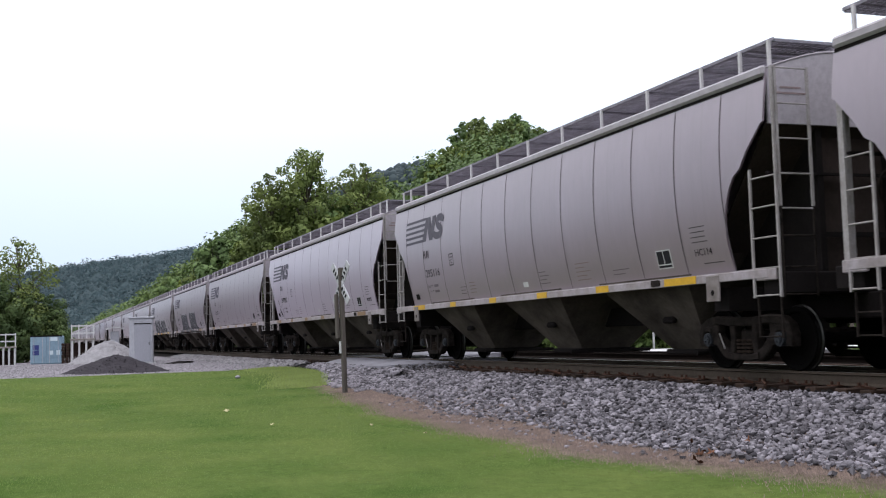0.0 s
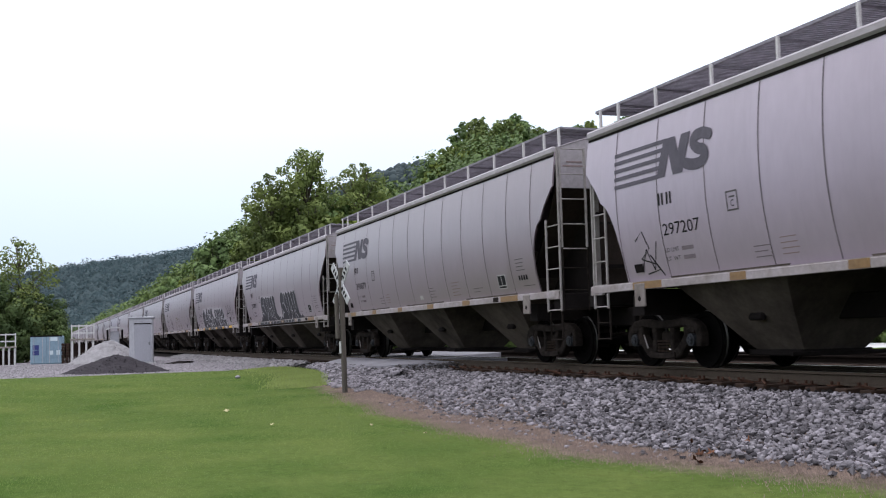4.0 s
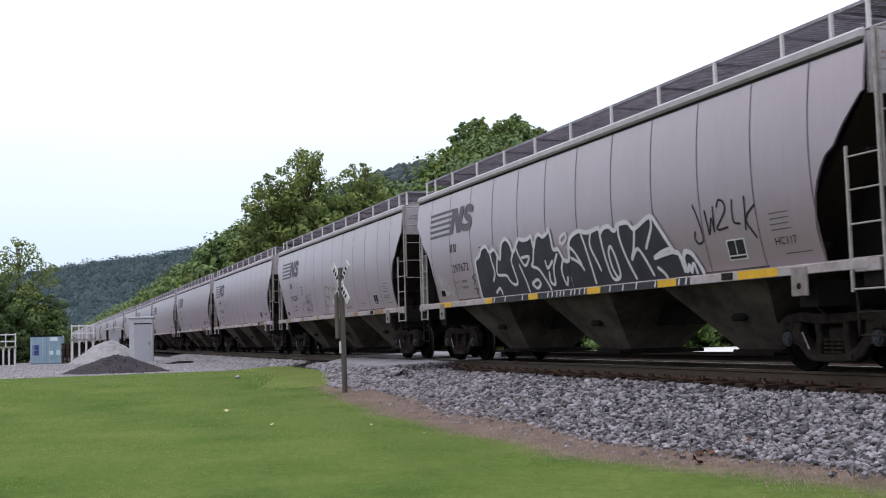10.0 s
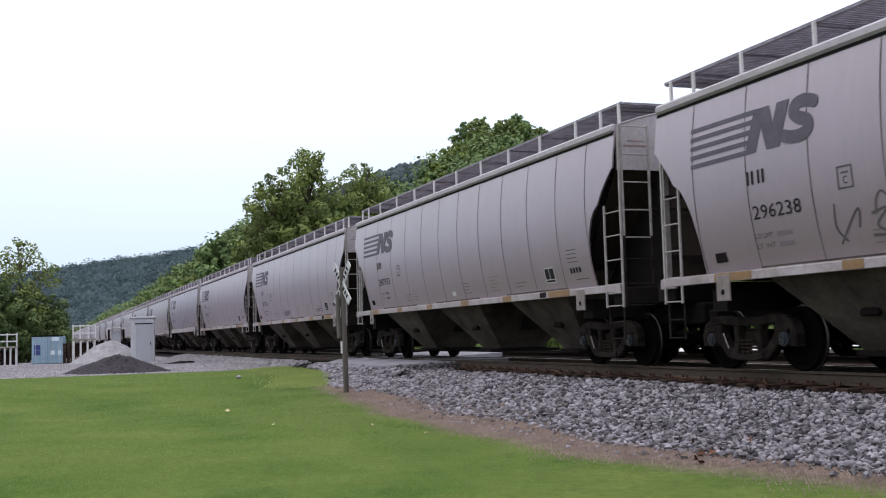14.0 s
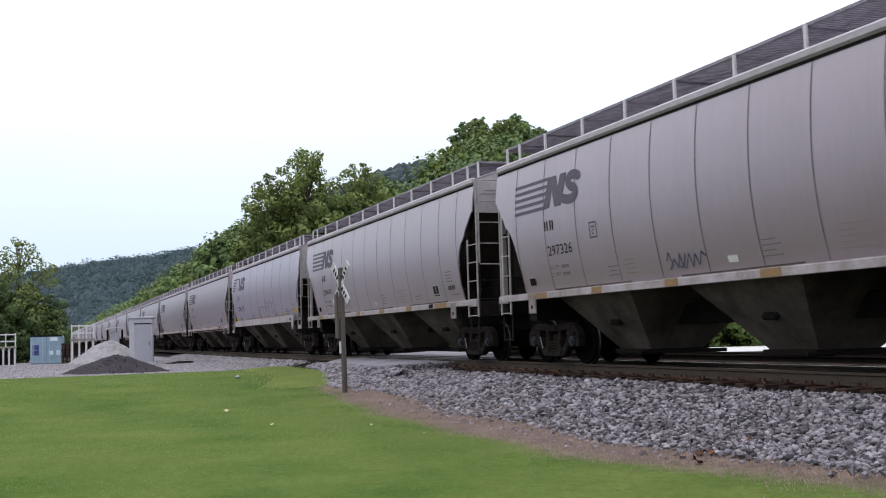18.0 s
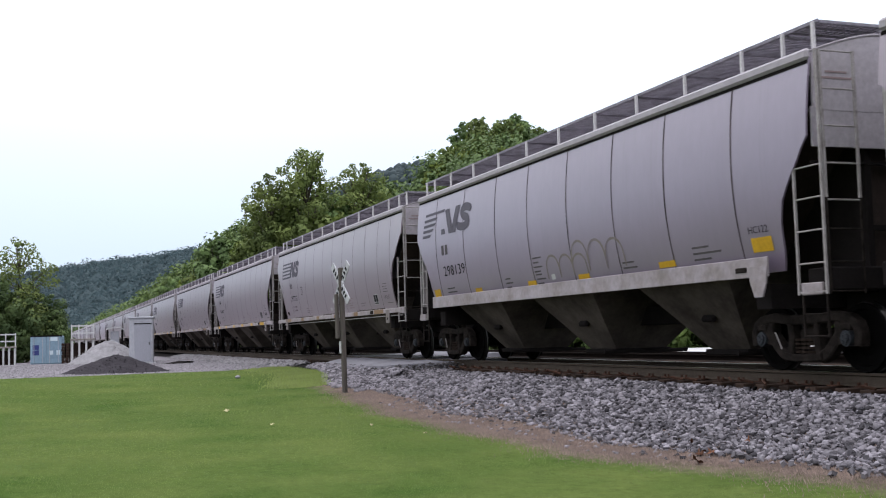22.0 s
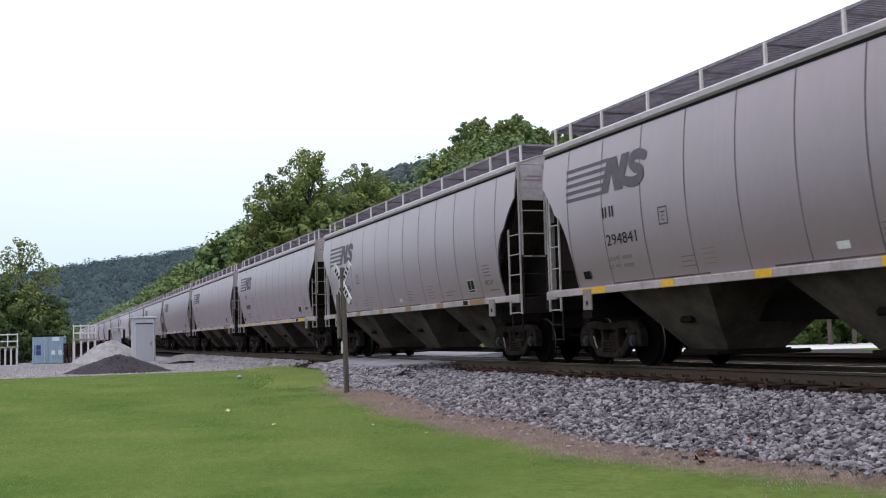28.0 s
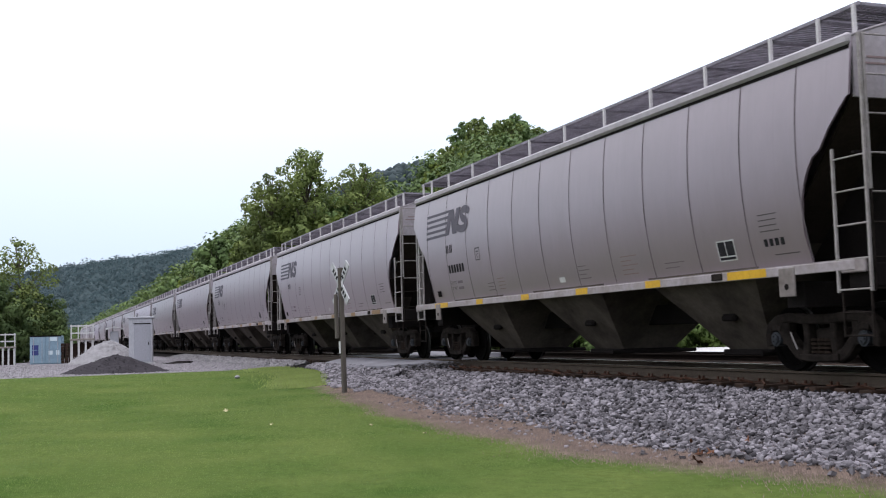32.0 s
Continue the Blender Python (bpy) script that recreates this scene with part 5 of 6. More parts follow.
        rod(bm, (cx + 0.74, -0.9, 0.24), (cx + 0.74, 0.9, 0.24), 0.035, 6)
        part("outlet_gate", bm, M_DARK, bay)
        bm = bmesh.new()
        box(bm, (cx + 0.12, -0.985, 0.80), (0.34, 0.10, 0.15), Matrix.Rotation(radians(-42), 3, "X"), bevel=0.03)
        part("shaker_bracket", bm, M_DARK, bay, "dark shaker bracket")
    bm = bmesh.new()
    box(bm, (0.1, 0, 0.90), (12.4, 0.36, 0.36), bevel=0.02)
    part("centre_sill", bm, M_DARK, car)
    # seams on the side that faces the lawn
    bm = bmesh.new()
    strip(bm, -0.011, 0.011, 1.46, 4.06, 0.004, 0, 14)
    seam = part("seam", bm, M_SEAM, car, "grimy vertical weld seam")
    seam.matrix_basis = pose(SEAMS[0], 0, 0)
    for x in SEAMS[1:]:
        again(seam, pose(x, 0, 0))
    # markings
    bm = bmesh.new()
    for k in range(5):
        stripe(bm, -7.11, -5.66 + 0.045 * k, 3.03 + k * 0.136, 0.066, 0.11)
    ribbon(bm, [(-5.61, 3.032), (-5.40, 3.632)], 0.125, 0.0062, flat=True)
    ribbon(bm, [(-5.325, 3.632), (-5.115, 3.032)], 0.13, 0.0070, flat=True)
    ribbon(bm, [(-5.10, 3.032), (-4.885, 3.632)], 0.13, 0.0078, flat=True)
    ribbon(bm, ESS, 0.088, 0.0086)
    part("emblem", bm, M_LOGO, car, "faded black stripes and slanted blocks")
    bm = bmesh.new()
    for x in (-5.73, -5.63, -5.49, -5.39):
        strip(bm, x, x + 0.05, 2.60, 2.79, 0.006)
    part("reporting_bar", bm, M_STENCIL, car)
    bm = bmesh.new()
    for z, text in ((1.855, "LD LMT"), (1.715, "LT  WT")):
        strip(bm, -5.24, -4.92, z, z + 0.06, 0.005, 0, 1)
        o = new("weight_stencil", wrap(text, -5.72, z, 0.065, 0.40, M_FAINT2))
        o.parent = car
    part("stencil_line", bm, M_FAINT, car)
    for x, z, w, n, m in ((-3.45, 1.60, 0.42, 3, M_FAINT), (-2.85, 1.60, 0.45, 4, M_REDTXT), (0.97, 1.60, 0.45, 4, M_FAINT), (2.58, 1.58, 0.58, 5, M_REDTXT), (3.95, 1.60, 0.62, 2, M_FAINT), (6.54, 1.93, 0.5, 4, M_FAINT2), (6.75, 1.60, 0.6, 1, M_FAINT2)):
        bm = bmesh.new()
        for k in range(n):
            strip(bm, x, x + w * (0.8 + 0.2 * math.sin(k * 3 + x)), z + k * 0.075, z + k * 0.075 + 0.015, 0.005, 0, 1)
        part("stencil_line", bm, m, car)
    bm = bmesh.new()
    for a in ((-3.90, -3.62, 2.30, 2.325), (-3.90, -3.62, 2.565, 2.59), (-3.90, -3.875, 2.325, 2.565), (-3.645, -3.62, 2.325, 2.565), (-3.83, -3.69, 2.49, 2.515)):
        strip(bm, *a, 0.005)
    part("stencil_box", bm, M_FAINT2, car)
    o = new("box_letter", wrap("C", -3.80, 2.36, 0.10, 0.08))
    o.parent = car
    bm = bmesh.new()
    strip(bm, -6.77, -6.50, 1.59, 1.73, 0.012, 0, 2)
    part("card_holder", bm, M_DARK, car)
    bm = bmesh.new()
    strip(bm, 0.12, 0.36, 1.58, 1.68, 0.006, 0, 2)
    part("label_plate", bm, M_WHITE, car)
    bm = bmesh.new()
    strip(bm, 5.46, 5.90, 1.60, 1.90, 0.006, 0, 2)
    plate = part("consolidated_stencil", bm, M_WHITE, car, "white plate with black panels")
    bm = bmesh.new()
    strip(bm, 5.485, 5.665, 1.675, 1.88, 0.009, 0, 2)
    strip(bm, 5.685, 5.875, 1.675, 1.88, 0.009, 0, 2)
    strip(bm, 5.485, 5.875, 1.618, 1.655, 0.009, 0, 2)
    part("panel", bm, M_STENCIL, plate)
    bm = bmesh.new()
    box(bm, (5.40, -1.62, 1.37), (0.27, 0.03, 0.10), bevel=0.01)
    part("sill_latch", bm, M_TRUCK, car)
    for e in (-1, 1):
        truck(car, e * 6.88)
    return car


def reflectors(car, material, spots):
    for x, w in spots:
        bm = bmesh.new()
        box(bm, (x + MARK, -1.6195, 1.365), (w, 0.006, 0.115))
        part("reflector", bm, material, car)


def scrawl(car, pts, r, material, name="spray_scrawl", label="thin sprayed scrawl"):
    for line in pts:
        bm = bmesh.new()
        for (x0, z0), (x1, z1) in zip(line, line[1:]):
            d = Vector((x1 - x0, 0, z1 - z0)).normalized()
            n = Vector((-d.z, 0, d.x)) * r
            a, b = Vector((x0 + MARK, -(bulge(z0) + 0.006), z0)), Vector((x1 + MARK, -(bulge(z1) + 0.006), z1))
            bm.faces.new([bm.verts.new(v) for v in (a - n, b - n, b + n, a + n)])
        bmesh.ops.remove_doubles(bm, verts=bm.verts, dist=0.02)
        part(name, bm, material, car, label)


def arches(x, n, w, z, h):
    """Rounded sprayed strokes in a row."""
    return [[(x + i * w + w * 0.5 * (1 - math.cos(t * math.pi / 8)), z + h * (1 - 0.06 * i) * math.sin(t * math.pi / 8) ** 0.6) for t in range(9)] for i in range(n)]


proto = hopper_car()
NUMBERS = {0: "295116", -1: "297207", -2: "296879", -3: "297804", -4: "297672", -5: "296238", -6: "297973", -7: "297326", -8: "296140", -9: "298139",
           -10: "297752", -11: "294841", -12: "297636"}
TONES = {-1: 1, -3: 2, -4: 0, -5: 0, -6: 0, -9: 3, -11: 2, 1: 0, -2: 2, -7: 0, -8: 0, -10: 2, -12: 2, -13: 2, 0: 0, -14: 0, -15: 2}
CODES = {0: "HC114", -3: "HC117", -4: "HC117", -10: "HC117", -12: "HC117", -5: "HC117", -9: "HC122"}
LOOKS = ["weathered grey covered hopper car with curved ribbed sides", "pale grey covered hopper car with curved ribbed sides",
         "brownish-grey weathered covered hopper car with curved sides", "blue-grey covered hopper car with a deep pale sill"]
BRIGHT = [(-6.2, 0.9), (-3.7, 0.38), (-1.23, 0.38), (1.28, 0.46), (3.77, 0.46), (6.28, 0.9)]
CARS = {}
for k in range(1, -28, -1):
    car = CARS[k] = proto if k == 1 else copy_thing(proto, Matrix())
    tone = TONES.get(k, (0, 2, 1, 2, 0)[k % 5])
    tagged(car, LOOKS[tone], "hopper car", "hopper cars of the train")
    for o in car.children:
        if o.name.split(".")[0] == "seam" and k not in (0, -1, -9, -5, -11, -12, -15):
            o.material_slots[0].link = "OBJECT"
            o.material_slots[0].material = M_SEAM2
        if o.name.split(".")[0] == "side_wall" and tone:
            o.material_slots[0].link = "OBJECT"
            o.material_slots[0].material = PAINTS[tone]
TINY = ("stencil_line", "stencil_box", "box_letter", "card_holder", "weight_stencil", "shaker_bracket", "brake_lever", "slot", "sill_latch", "panel", "air_hose", "walk_bracket", "outlet_gate")
for k, car in CARS.items():
    for o in [o for o in car.children_recursive if k < -19 and o.name.split(".")[0] in TINY]:
        bpy.data.objects.remove(o)        # the last cars stay far away
    if k in NUMBERS or k in (1, -13):
        if k in NUMBERS:
            o = new("car_number", wrap(NUMBERS[k], -5.68, 2.115, 0.19, 1.03))
            o.parent = car
        else:
            bm = bmesh.new()
            for q in range(6):
                strip(bm, -5.68 + q * 0.175, -5.68 + q * 0.175 + 0.12, 2.115, 2.305, 0.006)
            part("number_bar", bm, M_STENCIL, car)
        bm = bmesh.new()
        for q in range(0 if k in CODES else 4):
            strip(bm, 6.58 + q * 0.12, 6.58 + q * 0.12 + 0.08, 1.73, 1.83, 0.005, 0, 1)
        if k in CODES:
            bm.free()
            o = new("car_code", wrap(CODES[k], 6.58, 1.73, 0.105, 0.45))
            o.parent = car
        else:
            part("stencil_bar", bm, M_STENCIL, car)
    reflectors(car, M_YELLOW if k in (1, 0, -4, -9, -11, -13) else M_ORANGE, [(-6.2, 0.9), (6.28, 0.9)] if k == -4 else BRIGHT if k > -16 else BRIGHT[::2])

for k in (-3, -10):
    bm = bmesh.new()
    rod(bm, (-7.2, -1.56, 1.225), (8.2, -1.56, 1.225), 0.014, 6)
    part("air_pipe", bm, M_LADDER, CARS[k], "pale pipe below the sill")

# sprayed shapes on single cars
def throw_up(car, masses, strokes, line, dx, outline=0.0):
    """Sprayed lettering: dark bodies with pale lines over them."""
    masses, strokes = ([[(x + dx, z) for x, z in pts] for pts in group] for group in (masses, strokes))
    bm = bmesh.new()
    for k, top in enumerate(masses):
        mass(bm, top, 1.43, 0.0082 + 0.0004 * k)
    part("spray_lettering", bm, M_SPRAY, car, "dark spray-painted rounded lettering")
    bm = bmesh.new()
    for k, pts in enumerate(strokes):
        ribbon(bm, pts, line, 0.0096 + 0.0003 * k)
    if outline:
        for k, top in enumerate(masses):
            ribbon(bm, top, outline, 0.0180 + 0.0003 * k)
    part("spray_outline", bm, M_OUTLINE, car, "white sprayed outlines")


def sill_spray(car, x0, x1, ticks):
    """The same spray carried down over the sill, with pale ticks."""
    bm = bmesh.new()
    box(bm, ((x0 + x1) / 2 + MARK, -1.6195, 1.357), (x1 - x0, 0.006, 0.118))
    band = part("spray_band", bm, M_SPRAY, car, "dark sprayed band along the sill")
    bm = bmesh.new()
    for x in ticks:
        box(bm, (x + MARK, -1.624, 1.36), (0.035, 0.004, 0.10), Matrix.Rotation(0.35, 3, "Y"))
    part("spray_tick", bm, M_OUTLINE, band, "white sprayed ticks")


WORD_A = [(-3.92, 1.51), (-3.69, 1.66), (-3.46, 1.65), (-3.43, 2.03), (-3.45, 2.25), (-3.33, 2.49), (-3.11, 2.56), (-2.87, 2.54), (-2.74, 2.48), (-2.56, 2.50), (-2.36, 2.45),
          (-2.23, 2.50), (-2.01, 2.50), (-1.82, 2.43), (-1.62, 2.50), (-1.42, 2.47), (-1.27, 2.40), (-1.08, 2.52), (-0.92, 2.48), (-0.82, 2.41), (-0.67, 2.51), (-0.48, 2.49), (-0.35, 2.35),
          (-0.27, 2.08), (-0.22, 1.75), (0.02, 1.62), (0.14, 1.59), (0.28, 1.61), (0.40, 1.50), (0.59, 1.63), (0.74, 1.57), (0.76, 1.47)]
WORD_B = [(0.72, 1.47), (0.78, 1.66), (0.80, 1.98), (0.82, 2.26), (0.95, 2.50), (1.22, 2.58), (1.46, 2.50), (1.65, 2.53), (1.86, 2.47), (2.00, 2.54), (2.19, 2.53), (2.35, 2.45), (2.49, 2.53), (2.66, 2.53),
          (2.86, 2.43), (3.02, 2.53), (3.19, 2.52), (3.30, 2.46), (3.44, 2.54), (3.59, 2.53), (3.73, 2.43), (3.83, 2.21), (3.87, 1.93), (3.97, 1.66), (4.21, 1.55), (4.35, 1.61), (4.45, 1.58), (4.55, 1.49)]
ARCS_A = [[(-3.15, 1.79), (-3.39, 1.97), (-3.45, 2.25), (-3.31, 2.48), (-2.99, 2.55), (-2.75, 2.41), (-2.75, 2.14)], [(-3.09, 2.13), (-2.90, 2.15), (-2.65, 2.03), (-2.41, 1.75), (-2.30, 1.48)],
          [(-2.74, 2.46), (-2.52, 2.50), (-2.26, 2.36), (-2.13, 2.04), (-2.12, 1.63)], [(-2.29, 2.48), (-2.06, 2.51), (-1.86, 2.40), (-1.70, 2.01), (-1.67, 1.50)],
          [(-1.79, 2.47), (-1.57, 2.51), (-1.31, 2.32), (-1.11, 1.91), (-1.03, 1.49)], [(-1.26, 2.49), (-1.05, 2.52), (-0.87, 2.40), (-0.74, 2.12), (-0.66, 1.85)],
          [(-0.81, 2.47), (-0.60, 2.51), (-0.38, 2.42), (-0.28, 2.13), (-0.26, 1.78), (0.02, 1.62), (0.09, 1.47)], [(-0.82, 1.80), (-0.76, 1.59), (-0.55, 1.48)], [(-3.35, 1.78), (-3.08, 1.82), (-2.96, 1.74)]]
ARCS_A2 = [[(0.06, 1.59), (0.25, 1.63), (0.36, 1.48)], [(0.43, 1.55), (0.63, 1.62), (0.77, 1.55)], [(-1.46, 2.01), (-1.37, 1.63)], [(-1.58, 1.97), (-1.39, 1.98)], [(-1.48, 1.61), (-1.30, 1.63)],
           [(-3.84, 1.53), (-3.65, 1.67), (-3.48, 1.62), (-3.51, 1.49)]]
ARCS_B = [[(1.09, 1.79), (0.88, 1.98), (0.81, 2.26), (0.95, 2.49), (1.22, 2.58), (1.48, 2.47), (1.57, 2.27), (1.52, 2.10)], [(1.22, 2.08), (1.40, 2.12), (1.64, 2.00), (1.86, 1.73), (1.98, 1.47)],
          [(1.49, 2.51), (1.68, 2.52), (1.92, 2.38), (2.07, 2.09), (2.12, 1.69)], [(1.90, 2.48), (2.10, 2.55), (2.33, 2.45), (2.52, 2.16), (2.56, 1.84), (2.56, 1.51), (2.37, 1.47)],
          [(2.35, 2.47), (2.59, 2.54), (2.84, 2.43), (3.07, 2.10), (3.19, 1.74), (3.19, 1.47)], [(2.87, 2.44), (3.06, 2.54), (3.27, 2.47), (3.42, 2.26), (3.52, 1.81)],
          [(3.30, 2.47), (3.50, 2.54), (3.70, 2.45), (3.83, 2.21), (3.88, 1.91), (4.00, 1.64), (4.20, 1.53)]]
ARCS_B2 = [[(3.36, 1.79), (3.40, 1.61), (3.58, 1.54), (3.59, 1.48)], [(0.77, 1.47), (0.93, 1.65), (1.13, 1.75), (1.34, 1.71)], [(2.73, 1.94), (2.83, 1.61)], [(2.67, 1.75), (2.84, 1.76)], [(4.23, 1.58), (4.38, 1.61), (4.55, 1.49)]]
throw_up(CARS[-3], [WORD_A, WORD_B], ARCS_A + ARCS_A2 + ARCS_B + ARCS_B2, 0.017, -0.09)
sill_spray(CARS[-3], -4.0, 4.6, (-3.85, -3.6, -2.5, -1.9, -1.2, -0.6, 0.1, 0.75, 1.2, 1.95, 2.4, 3.0, 3.45, 3.7, 3.82, 3.95, 4.1, 4.5))
BODY_A = [(-4.04, 1.47), (-4.03, 2.08), (-4.00, 2.30), (-3.75, 2.38), (-3.58, 2.53), (-3.31, 2.56), (-3.14, 2.43), (-2.88, 2.46), (-2.72, 2.33), (-2.59, 2.24), (-2.45, 2.53), (-2.22, 2.63), (-2.00, 2.52), (-1.89, 2.33),
          (-1.73, 2.42), (-1.52, 2.57), (-1.36, 2.53), (-1.08, 2.53), (-0.91, 2.56), (-0.84, 2.34), (-0.71, 2.52), (-0.54, 2.57), (-0.39, 2.51), (-0.18, 2.56), (-0.09, 2.62), (-0.02, 2.45), (0.0, 2.27), (0.06, 2.22),
          (0.24, 2.20), (0.37, 2.02), (0.50, 1.96)]
BODY_B = [(0.52, 1.96), (0.62, 2.01), (0.69, 2.25), (0.81, 2.39), (1.14, 2.47), (1.40, 2.42), (1.61, 2.42), (1.90, 2.45), (1.96, 2.36), (2.08, 2.43), (2.28, 2.44), (2.46, 2.35), (2.63, 2.44), (2.94, 2.44), (3.14, 2.32),
          (3.66, 2.46), (3.87, 2.29), (4.15, 1.93), (4.22, 1.84), (4.32, 1.82), (4.38, 1.71), (4.42, 1.72), (4.52, 1.82), (4.67, 1.79), (4.80, 1.64), (4.88, 1.48)]
LINES_A = [[(-3.14, 2.43), (-3.10, 2.23), (-3.03, 1.97), (-3.19, 1.80)], [(-2.72, 2.33), (-2.87, 2.06), (-2.86, 1.91), (-2.44, 1.87), (-2.31, 1.75), (-2.12, 1.66), (-1.94, 1.70), (-1.99, 1.95), (-2.04, 2.15), (-1.89, 2.33)],
           [(-3.17, 1.54), (-2.94, 1.62), (-2.87, 1.50)], [(-1.73, 2.42), (-1.61, 2.21), (-1.39, 2.01), (-1.14, 2.17), (-1.50, 2.18)], [(-1.67, 2.03), (-1.51, 1.73), (-1.46, 1.49)],
           [(-0.85, 2.34), (-0.98, 2.07), (-1.07, 1.98), (-0.78, 1.89), (-0.53, 1.62), (-0.45, 1.48)], [(-1.22, 1.64), (-0.97, 1.70), (-0.85, 1.62), (-1.05, 1.53), (-1.23, 1.62)], [(-0.42, 2.03), (-0.37, 1.89), (-0.12, 2.01)],
           [(-0.35, 1.80), (-0.38, 1.62), (-0.20, 1.58), (-0.12, 1.87), (0.12, 2.12)]]
LINES_A2 = [[(0.37, 2.02), (0.20, 1.81), (0.27, 1.53), (0.39, 1.66)], [(0.32, 2.33), (0.39, 2.43), (0.59, 2.48), (0.60, 2.37), (0.43, 2.30), (0.33, 2.35)]]
LINES_B = [[(0.70, 2.01), (0.98, 1.90), (1.11, 1.77)], [(0.71, 2.21), (0.87, 2.10), (1.06, 1.88)], [(1.22, 2.42), (1.33, 2.15), (1.42, 1.77), (1.44, 1.51)], [(1.61, 2.42), (1.51, 2.18), (1.67, 1.87), (1.74, 1.72)],
           [(1.93, 2.33), (2.00, 1.85), (2.11, 1.54), (2.37, 1.58), (2.36, 1.86), (2.25, 2.09), (2.14, 1.99), (2.16, 1.74), (2.25, 1.57)], [(2.63, 2.44), (2.59, 2.24), (2.71, 1.88), (2.88, 1.51)],
           [(3.14, 2.32), (3.02, 2.01), (2.88, 1.82), (3.12, 1.98), (3.29, 1.83), (3.46, 1.53)], [(3.66, 2.46), (3.67, 2.29), (3.41, 1.97)]]
LINES_B2 = [[(4.17, 1.91), (3.89, 1.88), (3.59, 1.79), (3.98, 1.83), (4.30, 1.82), (4.39, 1.53)], [(3.64, 1.63), (3.77, 1.55), (3.84, 1.47)], [(4.44, 1.70), (4.45, 1.52), (4.55, 1.62), (4.56, 1.50), (4.67, 1.63), (4.71, 1.49)]]
throw_up(CARS[-4], [BODY_A, BODY_B], LINES_A + LINES_A2 + LINES_B + LINES_B2, 0.030, -0.15, 0.040)
sill_spray(CARS[-4], -3.4, 4.6, (-3.1, -2.5, -1.6, -0.4, -0.2, 0.0, 0.15, 0.3, 0.6, 0.75, 0.95, 1.15, 2.1, 2.55, 3.0, 3.6, 4.3, 4.5))
for x, w in ((-3.4, 0.38), (-1.08, 0.44), (1.5, 0.5), (3.95, 0.55)):
    bm = bmesh.new()
    box(bm, (x + MARK, -1.628, 1.36), (w, 0.006, 0.115))
    part("reflector", bm, M_YELLOW, CARS[-4])
scrawl(CARS[-4], [[(-6.85, 1.9), (-6.7, 2.15), (-6.6, 1.85), (-6.45, 2.1), (-6.4, 1.8), (-6.2, 2.0)], [(-6.5, 1.75), (-6.3, 1.6), (-6.15, 1.85), (-6.0, 1.55), (-5.9, 1.8)],
                  [(-6.75, 2.05), (-6.5, 1.6), (-6.1, 1.7)]], 0.016, M_OUTLINE, label="pale sprayed scribble")
scrawl(CARS[-4], [[(-4.4, 2.0), (-4.55, 1.95), (-4.4, 1.85), (-4.55, 1.78)], [(-4.3, 2.0), (-4.3, 1.8), (-4.2, 1.8)], [(-4.1, 2.0), (-4.12, 1.78), (-4.02, 1.95)], [(-4.55, 1.7), (-4.4, 1.62), (-4.5, 1.55), (-4.3, 1.7), (-4.2, 1.55), (-4.05, 1.68)]],
       0.014, M_STENCIL, label="dark sprayed scribble")
bm = bmesh.new()
for k, pts in enumerate(([(4.90, 2.49), (4.97, 2.36), (5.04, 2.14), (5.05, 1.95), (4.92, 1.91), (4.85, 1.99), (4.88, 2.09)], [(5.20, 2.37), (5.23, 2.16), (5.25, 2.02), (5.35, 2.25), (5.38, 2.04), (5.42, 2.41)],
                         [(5.52, 2.40), (5.59, 2.49), (5.70, 2.44), (5.70, 2.31), (5.46, 2.08), (5.73, 2.08)], [(5.91, 2.45), (5.88, 2.29), (5.89, 2.14), (6.03, 2.10)], [(6.20, 2.46), (6.18, 2.25), (6.14, 2.01)], [(6.41, 2.32), (6.18, 2.15), (6.35, 1.88)])):
    ribbon(bm, [(x - 0.15, z) for x, z in pts], 0.016, 0.006 + 0.0004 * k)
part("spray_scrawl", bm, M_STENCIL, CARS[-4], "thin dark sprayed scrawl")
scrawl(CARS[-1], [[(-6.6, 2.1), (-6.35, 2.25), (-6.2, 1.95), (-6.5, 1.8), (-6.1, 1.7)], [(-6.55, 1.6), (-6.3, 1.95), (-6.15, 1.6), (-5.95, 2.05)], [(-6.4, 1.55), (-6.0, 1.6), (-6.2, 1.85), (-5.9, 1.5)]], 0.013, M_STENCIL)
bm = bmesh.new()
for k, pts in enumerate(([(-0.62, 1.54), (-0.25, 2.23), (-0.05, 2.39), (0.19, 2.38), (0.34, 2.29)], [(0.22, 1.92), (0.30, 2.26), (0.48, 2.36), (0.71, 2.25), (0.71, 1.65)], [(0.77, 2.24), (1.08, 2.32), (1.34, 2.12), (1.36, 1.7)],
                         [(-0.11, 2.08), (0.28, 2.02)], [(-0.37, 1.77), (-0.06, 1.74)], [(1.40, 2.2), (1.65, 2.33), (1.9, 2.2), (1.95, 1.7)], [(2.1, 1.7), (2.6, 1.82)], [(2.2, 1.6), (2.75, 1.62)])):
    ribbon(bm, pts, 0.030, 0.0050 + 0.0003 * k)
part("spray_scrawl", bm, M_YSPRAY, CARS[-5], "thin yellow sprayed scrawl")
bm = bmesh.new()
